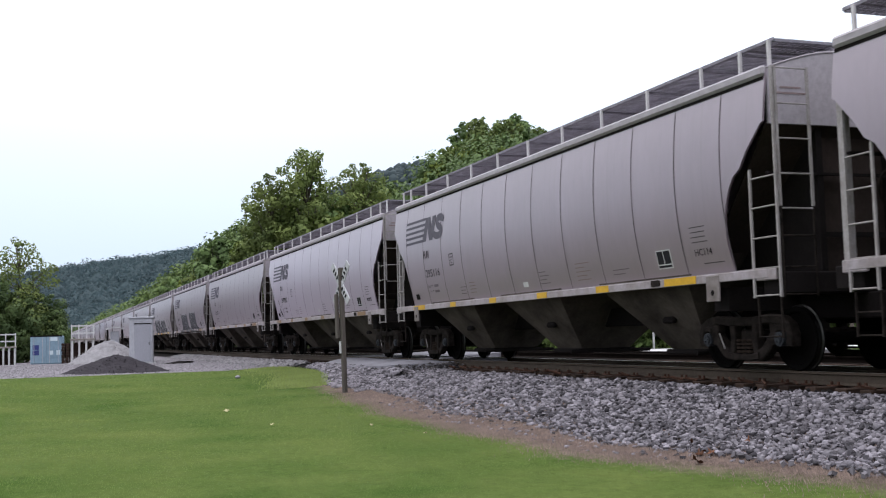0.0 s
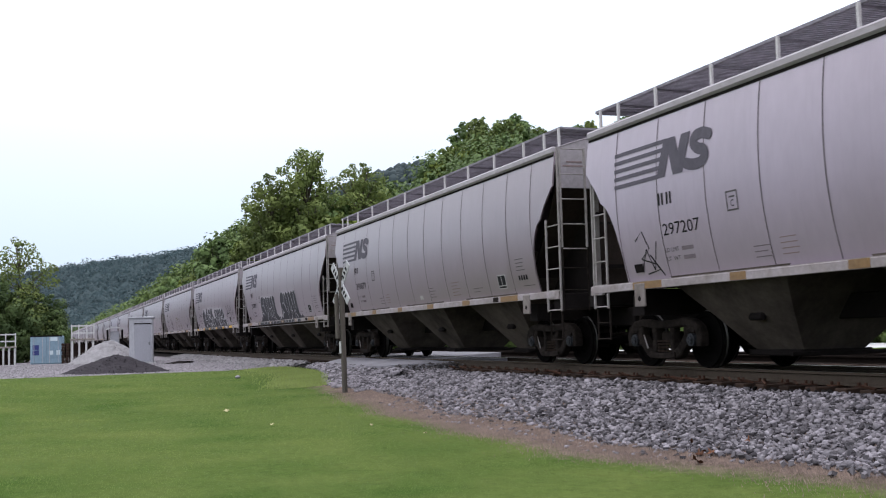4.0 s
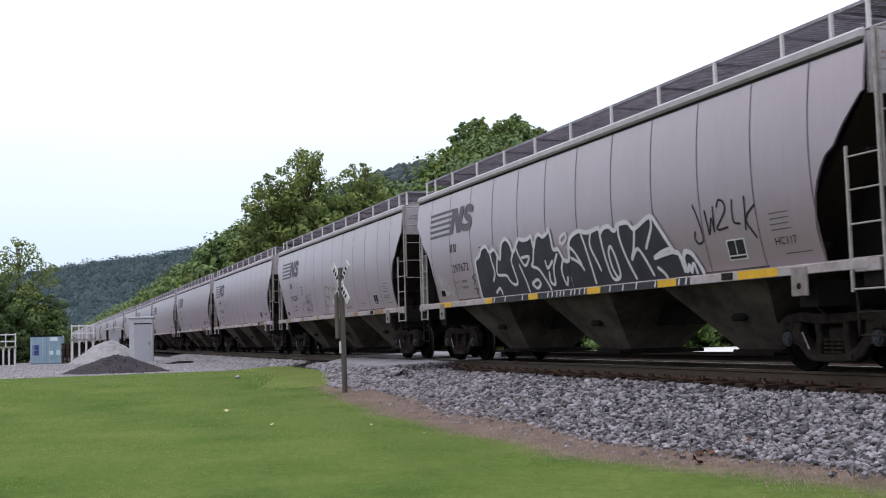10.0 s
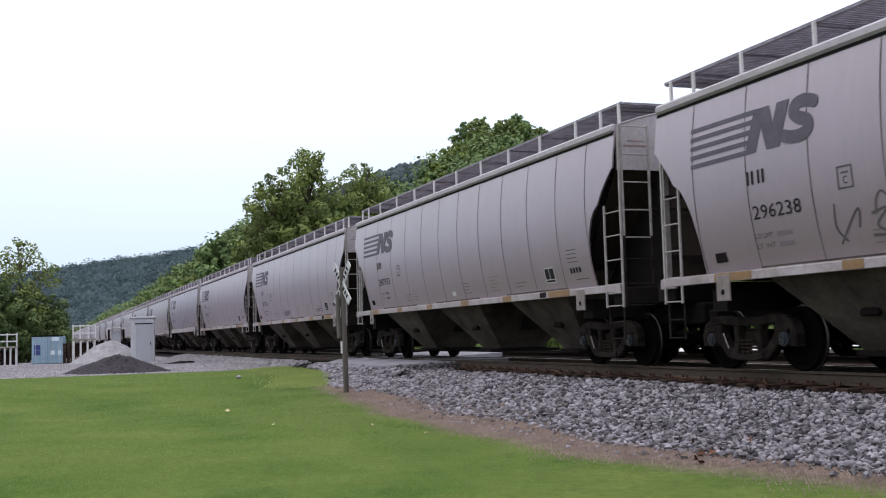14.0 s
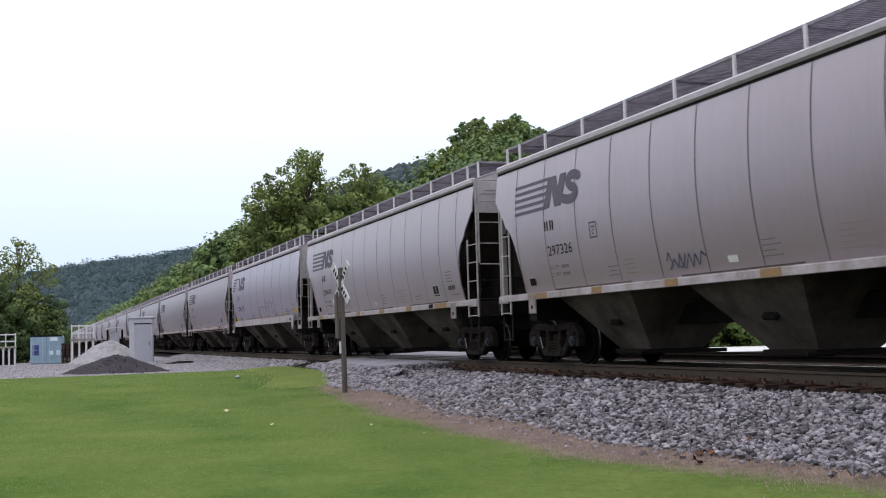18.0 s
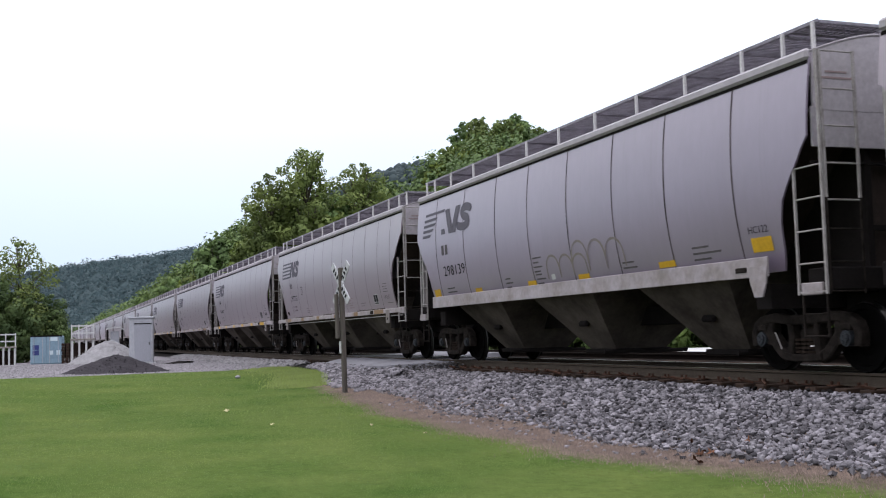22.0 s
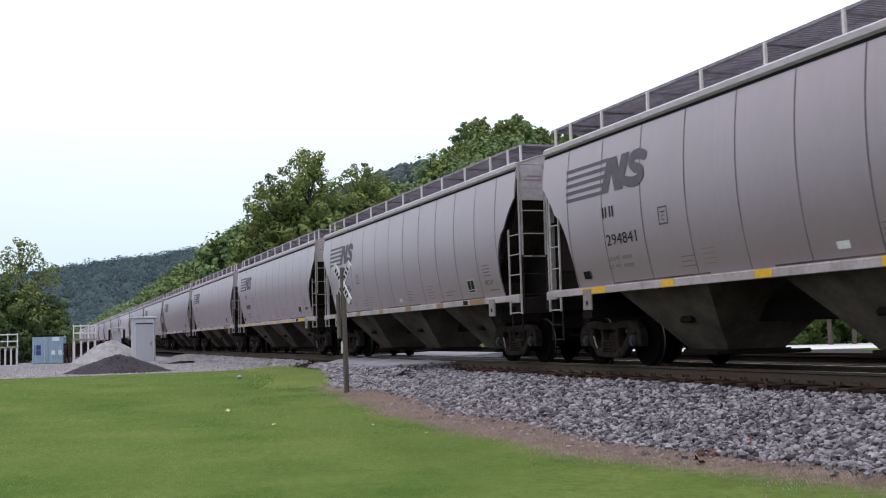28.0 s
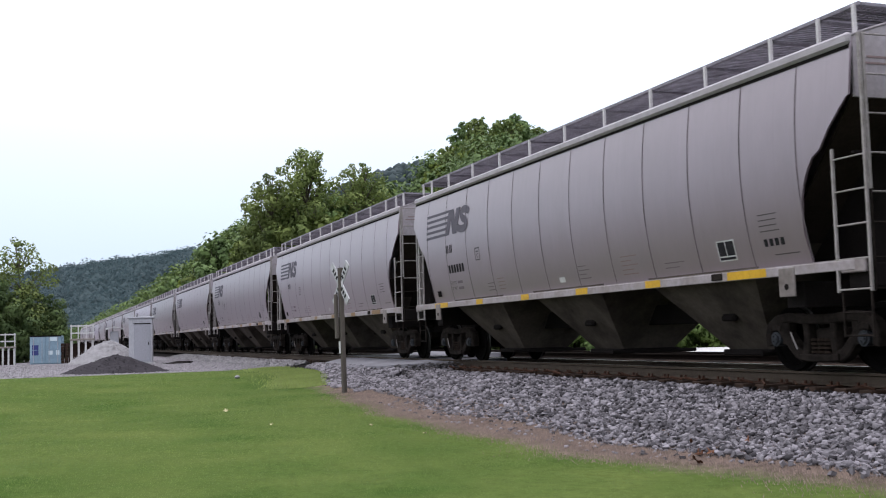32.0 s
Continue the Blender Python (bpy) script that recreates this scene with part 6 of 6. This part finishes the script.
for k, pts in enumerate(([(-4.03, 2.13), (-4.06, 1.85), (-3.91, 1.67)], [(-4.02, 1.65), (-3.63, 2.04), (-3.65, 1.82)], [(-3.39, 1.96), (-3.14, 2.00), (-3.34, 1.82), (-3.18, 1.70), (-3.44, 1.70)],
                         [(-3.09, 1.70), (-3.03, 1.93), (-2.79, 2.02), (-2.83, 1.76), (-3.01, 1.69)], [(-2.81, 1.68), (-2.77, 1.91), (-2.54, 2.07), (-2.44, 1.93)], [(-2.79, 1.66), (-2.53, 1.66), (-2.41, 1.88), (-2.67, 1.85)])):
    ribbon(bm, pts, 0.016, 0.0054 + 0.0003 * k)
for k in range(3):
    x, z = -3.32 + 0.33 * k, 0.05 * k
    ribbon(bm, [(x, 1.98), (x + 0.03, 2.12 + z), (x + 0.13, 2.20 + z), (x + 0.23, 2.12 + z), (x + 0.24, 2.02 + z)], 0.014, 0.0075 + 0.0003 * k)
part("spray_scrawl", bm, M_FAINT2, CARS[-5], "faded grey sprayed scrawl")
scrawl(CARS[-7], [[(-1.52, 1.72), (-1.44, 1.86), (-1.36, 1.66), (-1.48, 1.58), (-1.30, 1.74), (-1.22, 1.60), (-1.12, 1.82), (-1.08, 1.60), (-0.96, 1.80)],
                  [(-1.24, 1.62), (-1.00, 1.58), (-0.86, 1.80), (-0.80, 1.58), (-0.70, 1.78), (-0.62, 1.60), (-0.52, 1.80), (-0.42, 1.72)]], 0.016, M_TAG, label="blue-black sprayed tag")
scrawl(CARS[-7], [[(4.25, 1.60), (4.4, 1.84), (4.48, 1.58), (4.62, 1.78), (4.72, 1.56), (4.88, 1.72), (5.02, 1.62)], [(4.3, 1.72), (4.6, 1.66), (4.95, 1.80)]], 0.014, M_TAG, label="blue-black sprayed tag")
scrawl(CARS[-12], [[(-6.22, 1.88), (-6.20, 2.14), (-5.92, 2.13), (-5.90, 1.88), (-6.24, 1.87)], [(-6.26, 2.18), (-6.22, 2.10)], [(-5.88, 2.18), (-5.93, 2.10)]], 0.016, M_STENCIL, label="dark sprayed box mark")
bm = bmesh.new()
for k, pts in enumerate(arches(-0.1, 3, 0.6, 1.70, 0.42) + arches(1.1, 3, 0.7, 1.75, 0.55)):
    ribbon(bm, pts, 0.022, 0.0050 + 0.0003 * k)
part("spray_scrawl", bm, M_YHAZE, CARS[-9], "thin washed-out yellow scrawl")
MARKS = ("seam", "emblem", "reporting_bar", "car_number", "car_code", "stencil_line", "weight_stencil", "stencil_box", "box_letter", "card_holder", "label_plate",
         "consolidated_stencil", "sill_latch", "reflector", "stencil_bar", "side_wall", "side_sill", "jacking_pad")
for o in list(CARS[-9].children):
    if o.name.split(".")[0] in MARKS:
        for q in list(o.children):
            bpy.data.objects.remove(q)
        bpy.data.objects.remove(o)
SHORT = 0.937                      # that one car is shorter than the rest
for o in CARS[-9].children:
    if o.name.startswith("truck"):
        o.matrix_basis = Matrix.Translation((math.copysign(6.8, o.matrix_basis.translation.x), 0, 0))
    else:
        o.matrix_basis = Matrix.Diagonal((SHORT, 1, 1, 1)) @ o.matrix_basis
bm = bmesh.new()
box(bm, (0.08, -1.622, 1.45), (13.6, 0.03, 0.27), bevel=0.008)
part("deep_sill", bm, M_SILL, CARS[-9], "deep pale side sill")
odd = CARS[-9]
for o in odd.children:
    if o.name.startswith("corner_plate"):
        o.matrix_basis = Matrix.Translation((0, 0, -0.24)) @ o.matrix_basis
CUT_SHORT = [(1.38, 6.95), (1.6, 7.05), (2.0, 7.10), (2.3, 7.20), (2.55, 7.38), (2.8, 7.60), (2.93, 7.68), (2.96, 7.80), (4.16, 7.82)]
for s in (-1, 1):
    smooth(part("side_wall", side_wall(s, CUT_SHORT), PAINTS[3], odd, "curved blue-grey steel side"))
for e in (-1, 1):
    bm = bmesh.new()
    box(bm, (e * 7.79, 0, 3.20), (0.04, 3.06, 0.52))
    part("end_sheet", bm, M_EAVE, odd, "lower strip of the grey end sheet")
bm = bmesh.new()
strip(bm, -0.016, 0.016, 1.5, 4.08, 0.004, 0, 14)
first = None
for x in (-6.2, -4.32, -2.42, -0.73, 1.05, 2.8, 4.5, 6.32):
    if first is None:
        first = part("seam", bm, M_SEAM, odd, "dark vertical weld seam")
        first.matrix_basis = pose(x, 0, 0)
    else:
        again(first, pose(x, 0, 0))
for x, w, z0, z1 in ((-6.75, 0.45, 1.56, 1.78), (-4.0, 0.4, 1.60, 1.69), (-1.1, 0.42, 1.60, 1.69), (1.17, 0.44, 1.60, 1.69), (4.03, 0.49, 1.62, 1.72), (6.56, 0.46, 1.67, 1.87)):
    bm = bmesh.new()
    strip(bm, x, x + w, z0, z1, 0.008, 0, 1)
    part("reflector", bm, M_YELLOW, odd)
bm = bmesh.new()
stripe(bm, -7.00, -5.62, 3.64, 0.066, 0.1)
for k, (x0, x1) in enumerate(((-7.19, -6.64), (-7.15, -6.47), (-7.11, -6.33), (-7.07, -6.21))):
    stripe(bm, x0, x1, 3.10 + k * 0.132, 0.070, 0.6)
stripe(bm, -5.80, -5.52, 3.09, 0.13, -0.1)
ribbon(bm, [(-5.42, 3.68), (-5.12, 3.07)], 0.15, 0.0062, flat=True)
ribbon(bm, [(-4.96, 3.07), (-4.68, 3.69)], 0.15, 0.0070, flat=True)
ribbon(bm, [(x * 1.22 + 1.30, z + 0.05) for x, z in ESS], 0.095, 0.0078)
part("emblem", bm, M_LOGO, odd, "faded black slanted stripes and blocks with breaks")
bm = bmesh.new()
for x in (-5.82, -5.57):
    strip(bm, x, x + 0.17, 2.58, 2.82, 0.006)
part("reporting_bar", bm, M_FAINT2, odd)
o = new("car_number", wrap("298139", -5.80, 2.07, 0.24, 1.40))
o.parent = odd
o = new("car_code", wrap("HC122", 6.54, 1.93, 0.10, 0.44))
o.parent = odd
for x, z, w, n, m in ((-5.8, 1.66, 0.7, 2, M_FAINT2), (-2.2, 1.60, 0.4, 3, M_FAINT2), (-0.62, 1.60, 0.42, 3, M_FAINT2), (-0.66, 1.84, 0.42, 4, M_FAINT2), (2.88, 1.68, 0.55, 2, M_FAINT2), (5.06, 1.66, 0.75, 3, M_FAINT2)):
    bm = bmesh.new()
    for k in range(n):
        strip(bm, x, x + w * (0.8 + 0.2 * math.sin(k * 3 + x)), z + k * 0.09, z + k * 0.09 + 0.03, 0.005, 0, 1)
    part("stencil_line", bm, m, odd)
bm = bmesh.new()
strip(bm, 0.06, 0.22, 1.66, 1.76, 0.006, 0, 2)
part("label_plate", bm, M_WHITE, odd)
bm = bmesh.new()
prism(bm, [(6.45, 1.46), (6.89, 1.46), (6.85, 1.22), (6.77, 1.04), (6.59, 1.04), (6.51, 1.22)], -1.66, -1.635)
part("jacking_pad", bm, M_SILL, odd, "pale tapered jacking bracket")
bm = bmesh.new()
box(bm, (6.28, -1.64, 1.43), (0.26, 0.03, 0.07), bevel=0.01)
part("sill_latch", bm, M_TRUCK, odd)

# ------------------------------------------------------------------ lawn, stones, leaves


def blades(name, n, place, h, w, material, label, seed, grow=False, laid=0.0):
    """Many thin grass blades; place gives their roots, laid how far they lie over along the railway."""
    rs = np.random.RandomState(seed)
    p = place(rs, n)
    n = len(p)
    a = rs.uniform(0, math.tau, n)
    s = np.stack([np.cos(a), np.sin(a), np.zeros(n)], 1)
    hh = h * rs.uniform(0.5, 1.3, (n, 1))
    lean = np.stack([rs.normal(-laid, 0.45 - 0.15 * laid, n), rs.normal(0.3 * laid, 0.45, n), np.ones(n)], 1) * hh
    ww = w * rs.uniform(0.6, 1.4, (n, 1))
    if grow:
        far = np.abs(p[:, :1]) / 12
        hh, lean, ww = hh * far ** 0.5, lean * far ** 0.5, ww * far ** 1.2
    v = np.stack([p - s * ww, p + s * ww, p + lean], 1)
    back = (np.cross(v[:, 1] - v[:, 0], v[:, 2] - v[:, 0]) * ((0, 0, 0.6) - p)).sum(1) < 0        # fronts turned to the open side of the lawn
    v[back] = v[back][:, (1, 0, 2)]
    v = v.reshape(-1, 3)
    up = np.repeat(np.stack([rs.normal(0, 0.25, n), rs.normal(0, 0.25, n), np.ones(n)], 1), 3, axis=0)
    ob = from_arrays(name, v, np.arange(len(v)).reshape(-1, 3), material, normals=up / np.linalg.norm(up, axis=1, keepdims=True))
    return tagged(ob, label, "grass", kind="stuff")


def heights(x, y):
    return np.array([ground_z(a, b) for a, b in zip(x, y)])


def lawn_at(x0, x1):
    def place(rs, n):
        u = rs.uniform(0, 1, n)
        x = 1 / (1 / x0 + (1 / x1 - 1 / x0) * u)
        lo, hi = x * 0.07 - 0.6, np.minimum(np.array([lawn_edge(a) for a in x]) + 0.12 * np.sin(x * 1.3) + 0.08 * np.sin(x * 3.1), -x * 0.95)
        y = lo + (hi - lo) * rs.uniform(0, 1, n)
        y = np.where(y > hi - 0.9, y + rs.normal(0, 0.22, n), y)
        return np.stack([x, y, heights(x, y) - 0.004], 1)
    return place


blades("lawn_grass", 220000, lawn_at(-7.0, -42.0), 0.014, 0.0045, M_GRASS, "short mown green grass", 31, True, 1.0)


def corner(rs, n):
    x = rs.uniform(-41.0, -28.2, n)
    edge = np.array([lawn_edge(a) for a in x])
    y = edge + rs.normal(-0.25, 0.42, n)
    return np.stack([x, y, heights(x, y)], 1)[y < np.minimum(edge + 0.5, 8.6)]


blades("tall_grass", 16000, corner, 0.085, 0.012, M_TALLGRASS, "longer yellow-green grass at the lawn's corner", 34, laid=1.0)


def dead(rs, n):
    x = rs.uniform(-26, -6.0, n)
    y = rs.normal(0.48, 0.33, n) + np.array([lawn_edge(a) for a in x]) + 0.12 * np.sin(x * 1.7)
    return np.stack([x, y, heights(x, y) - 0.003], 1)


blades("dead_grass", 70000, dead, 0.034, 0.005, M_DRYGRASS, "dead brown grass strip beside the ballast", 35, laid=0.8)

ICO = bmesh.new()
bmesh.ops.create_cube(ICO, size=1.45)
bmesh.ops.triangulate(ICO, faces=ICO.faces)
ico_v = np.array([v.co[:] for v in ICO.verts])
ico_f = np.array([[v.index for v in f.verts] for f in ICO.faces])
ICO.free()


def stones(name, n, place, size, label, seed, material=M_STONE):
    rs = np.random.RandomState(seed)
    p = place(rs, n)
    n = len(p)
    s = size * rs.uniform(0.5, 1.5, (n, 1, 1)) * rs.uniform(0.35, 1.4, (n, 1, 3))
    v = ico_v[None] * (1 + rs.uniform(-0.5, 0.4, (n, len(ico_v), 3))) * s
    q = rs.normal(size=(n, 4))
    q /= np.linalg.norm(q, axis=1, keepdims=True)
    w, x, y, z = q.T
    rot = np.stack([1 - 2 * (y * y + z * z), 2 * (x * y - z * w), 2 * (x * z + y * w), 2 * (x * y + z * w), 1 - 2 * (x * x + z * z), 2 * (y * z - x * w),
                    2 * (x * z - y * w), 2 * (y * z + x * w), 1 - 2 * (x * x + y * y)], 1).reshape(n, 3, 3)
    v = np.einsum("nij,nkj->nki", rot, v) * (1.1, 1.05, 0.72) + p[:, None]
    f = ico_f[None] + (np.arange(n) * len(ico_v))[:, None, None]
    return tagged(from_arrays(name, v.reshape(-1, 3), f.reshape(-1, 3), material), label, "ballast", kind="stuff")


def shoulder(x0, x1, y0=6.85, y1=9.55):
    def place(rs, n):
        x, y = rs.uniform(x0, x1, n), y0 + (y1 - y0) * rs.uniform(0, 1, n) ** 0.92
        near = np.clip((y1 - y) / (y1 - y0), 0, 1)
        y = y + 0.12 * np.sin(x * 1.1) + near * np.array([0.3 * ramp(a, -11, -8) + 0.55 * ramp(-a, 19, 26) if a > -28.5 else 0.0 for a in x])
        z = np.array([max(ballast_z(b), ground_z(a, b)) for a, b in zip(x, y)])
        return np.stack([x, y, z - 0.005 + rs.uniform(-0.034, 0.026, n)], 1)
    return place


stones("ballast_stones", 17000, shoulder(-15.0, -5.0), 0.033, "grey crushed ballast stones on the shoulder", 41)
stones("ballast_stones", 15000, shoulder(-28.5, -15.0), 0.038, "grey crushed ballast stones on the shoulder", 42)
stones("ballast_stones", 3600, shoulder(-28.4, -25.0, 6.5, 8.4), 0.045, "grey crushed stones round the sign post", 43)
stones("ballast_stones", 7000, shoulder(-80.0, -41.0, 8.4, 9.7), 0.06, "grey crushed ballast stones along the track", 44, M_LOT)
# stones under the cars take the bed's shaded colour
stones("ballast_stones", 5000, shoulder(-26.5, -5.0, 9.55, 12.4), 0.04, "ballast stones between the ties, coloured dark for the train's shade", 45, M_BED)


def apron_foot(rs, n):
    x = rs.uniform(-37.0, -27.0, n)
    lo = np.array([lawn_edge(a) for a in x]) + 0.35
    y = lo + (8.85 - lo) * rs.uniform(0, 1, n)
    z = np.array([max(ballast_z(b), ground_z(a, b)) + 0.14 * ramp(b, 8.0, 8.8) for a, b in zip(x, y)])
    return np.stack([x, y, z], 1)[lo < 8.8]


stones("ballast_stones", 5200, apron_foot, 0.05, "grey crushed stones at the foot of the crossing", 48)


def lot(rs, n):
    x, y = rs.uniform(-78, -42.5, n), rs.uniform(-6, 8.6, n)
    return np.stack([x, y, heights(x, y)], 1)


stones("lot_gravel", 12000, lot, 0.030, "loose grey gravel on the lot", 47, M_LOT)


def few(rs, n):
    x = rs.uniform(-22, -6.5, n)
    y = np.array([lawn_edge(a) for a in x]) + rs.uniform(0.3, 1.1, n)
    return np.stack([x, y, heights(x, y) + 0.005], 1)


stones("scattered_stones", 500, few, 0.028, "scattered ballast stones in the dead grass", 46)

# the nearest stones, each one of its own
bed = scene.objects["ballast_bed"]
singles = []
for k in range(8):
    r2 = random.Random(60 + k)
    bm = bmesh.new()
    bmesh.ops.create_cube(bm, size=0.054)
    for v in bm.verts:
        v.co *= r2.uniform(0.55, 1.35)
    for v in bm.verts:
        v.co.z *= 0.75
    singles.append(part("ballast_stone", bm, M_STONE1, bed))
r2 = random.Random(77)
for k in range(280):
    x, y = r2.uniform(-12.5, -7.6), r2.uniform(6.9, 9.3)
    m = pose(x, y, max(ballast_z(y), ground_z(x, y)) + 0.022, r2.uniform(0, 360), r2.uniform(0, 360), r2.uniform(0, 360))
    if k < 8:
        singles[k].matrix_basis = m
    else:
        again(singles[k % 8], m)

# fallen leaves
bm = bmesh.new()
sheet(bm, [[(0.055 * math.cos(a) * r * (1 + 0.35 * math.cos(5 * a)), 0.055 * math.sin(a) * r * (1 + 0.35 * math.cos(5 * a)), 0.02 * r * r * math.sin(3 * a)) for a in [k * math.tau / 20 for k in range(21)]] for r in (0.05, 0.5, 1.0)], (0, 0, -0.002))
leaf = tagged(link("fallen_leaf", bm, M_LEAFDRY), "curled reddish-brown fallen leaf on dead grass", "leaf", "fallen leaves")
LEAF_AT = [(-10.69, 6.88), (-10.55, 6.95), (-10.35, 6.62), (-11.2, 7.1), (-10.54, 7.4)]
for k, (x, y) in enumerate(LEAF_AT):
    m = pose(x, y, ground_z(x, y) + 0.05, 25, 15 * k, 70 * k)
    if k:
        again(leaf, m)
    else:
        leaf.matrix_basis = m
pale = tagged(again(leaf, pose(-21.58, 3.37, ground_z(-21.58, 3.37) + 0.05, 10, 5, 30)), "pale yellow fallen leaf on the lawn", "leaf", "fallen leaves")
pale.data = leaf.data.copy()
pale.data.materials[0] = M_PALELEAF
for x, y in ((-17.17, 4.98), (-15.56, 5.33), (-18.14, 3.58)):
    again(pale, pose(x, y, ground_z(x, y) + 0.03, 10, 5, x * 40)).scale = (0.55, 0.55, 0.55)
bm = bmesh.new()
bmesh.ops.create_icosphere(bm, subdivisions=2, radius=0.085)
for v in bm.verts:
    v.co *= 1 + 0.3 * noise.noise(v.co * 9)
    v.co.z *= 0.6
tagged(link("field_stone", bm, M_PILE), "pale stone lying on the lawn", "stone").matrix_basis = pose(-34.2, 5.7, ground_z(-34.2, 5.7) + 0.05)

# ------------------------------------------------------------------ the train rolls by
TRAVEL = [(0, -0.25), (1.5, 10.922), (3.5, 25.54), (6, 44.15), (8, 59.13), (10, 74.05), (12.5, 92.87), (15, 111.44), (17.5, 129.965), (20, 148.61), (22.5, 167.17), (25, 185.58), (27.5, 203.72), (30, 221.56), (32, 235.69)]


def travelled(t):
    """Metres that the train has rolled since the start, smooth through TRAVEL."""
    ts, ss = [a for a, _ in TRAVEL], [b for _, b in TRAVEL]
    n = len(ts)
    d = [(ss[i + 1] - ss[i]) / (ts[i + 1] - ts[i]) for i in range(n - 1)]
    m = [d[0]] + [(d[i - 1] + d[i]) / 2 for i in range(1, n - 1)] + [d[-1]]
    i = max(0, min(n - 2, sum(t > x for x in ts[1:-1])))
    h = ts[i + 1] - ts[i]
    u = (t - ts[i]) / h
    return ((1 + 2 * u) * (1 - u) ** 2 * ss[i] + u * (1 - u) ** 2 * h * m[i] + u * u * (3 - 2 * u) * ss[i + 1] + u * u * (u - 1) * h * m[i + 1])


def motions():
    for k, car in CARS.items():
        x0 = -29.02 + 8.365 - MARK + k * CAR + (0.64 if k == -9 else 1.14 if k < -9 else -0.12 if k >= 0 else 0)
        walk(car, [(t, pose(x0 + travelled(t), TRACK, 0)) for t in range(0, 33)])
    keyed = {}
    for car in CARS.values():
        for o in car.children_recursive:
            if o.name.startswith("wheelset"):
                lead = o["lead"]
                if lead not in keyed:
                    x = 0.889 if lead else -0.889
                    walk(o, [(i / 15, Matrix.Translation((x, 0, 0.457)) @ Matrix.Rotation(travelled(i / 15) / 0.457, 4, "Y")) for i in range(481)])
                    keyed[lead] = o
                else:
                    o.rotation_mode = "QUATERNION"
                    o.animation_data_create()
                    o.animation_data.action = keyed[lead].animation_data.action
                    o.animation_data.action_slot = keyed[lead].animation_data.action_slot


motions()
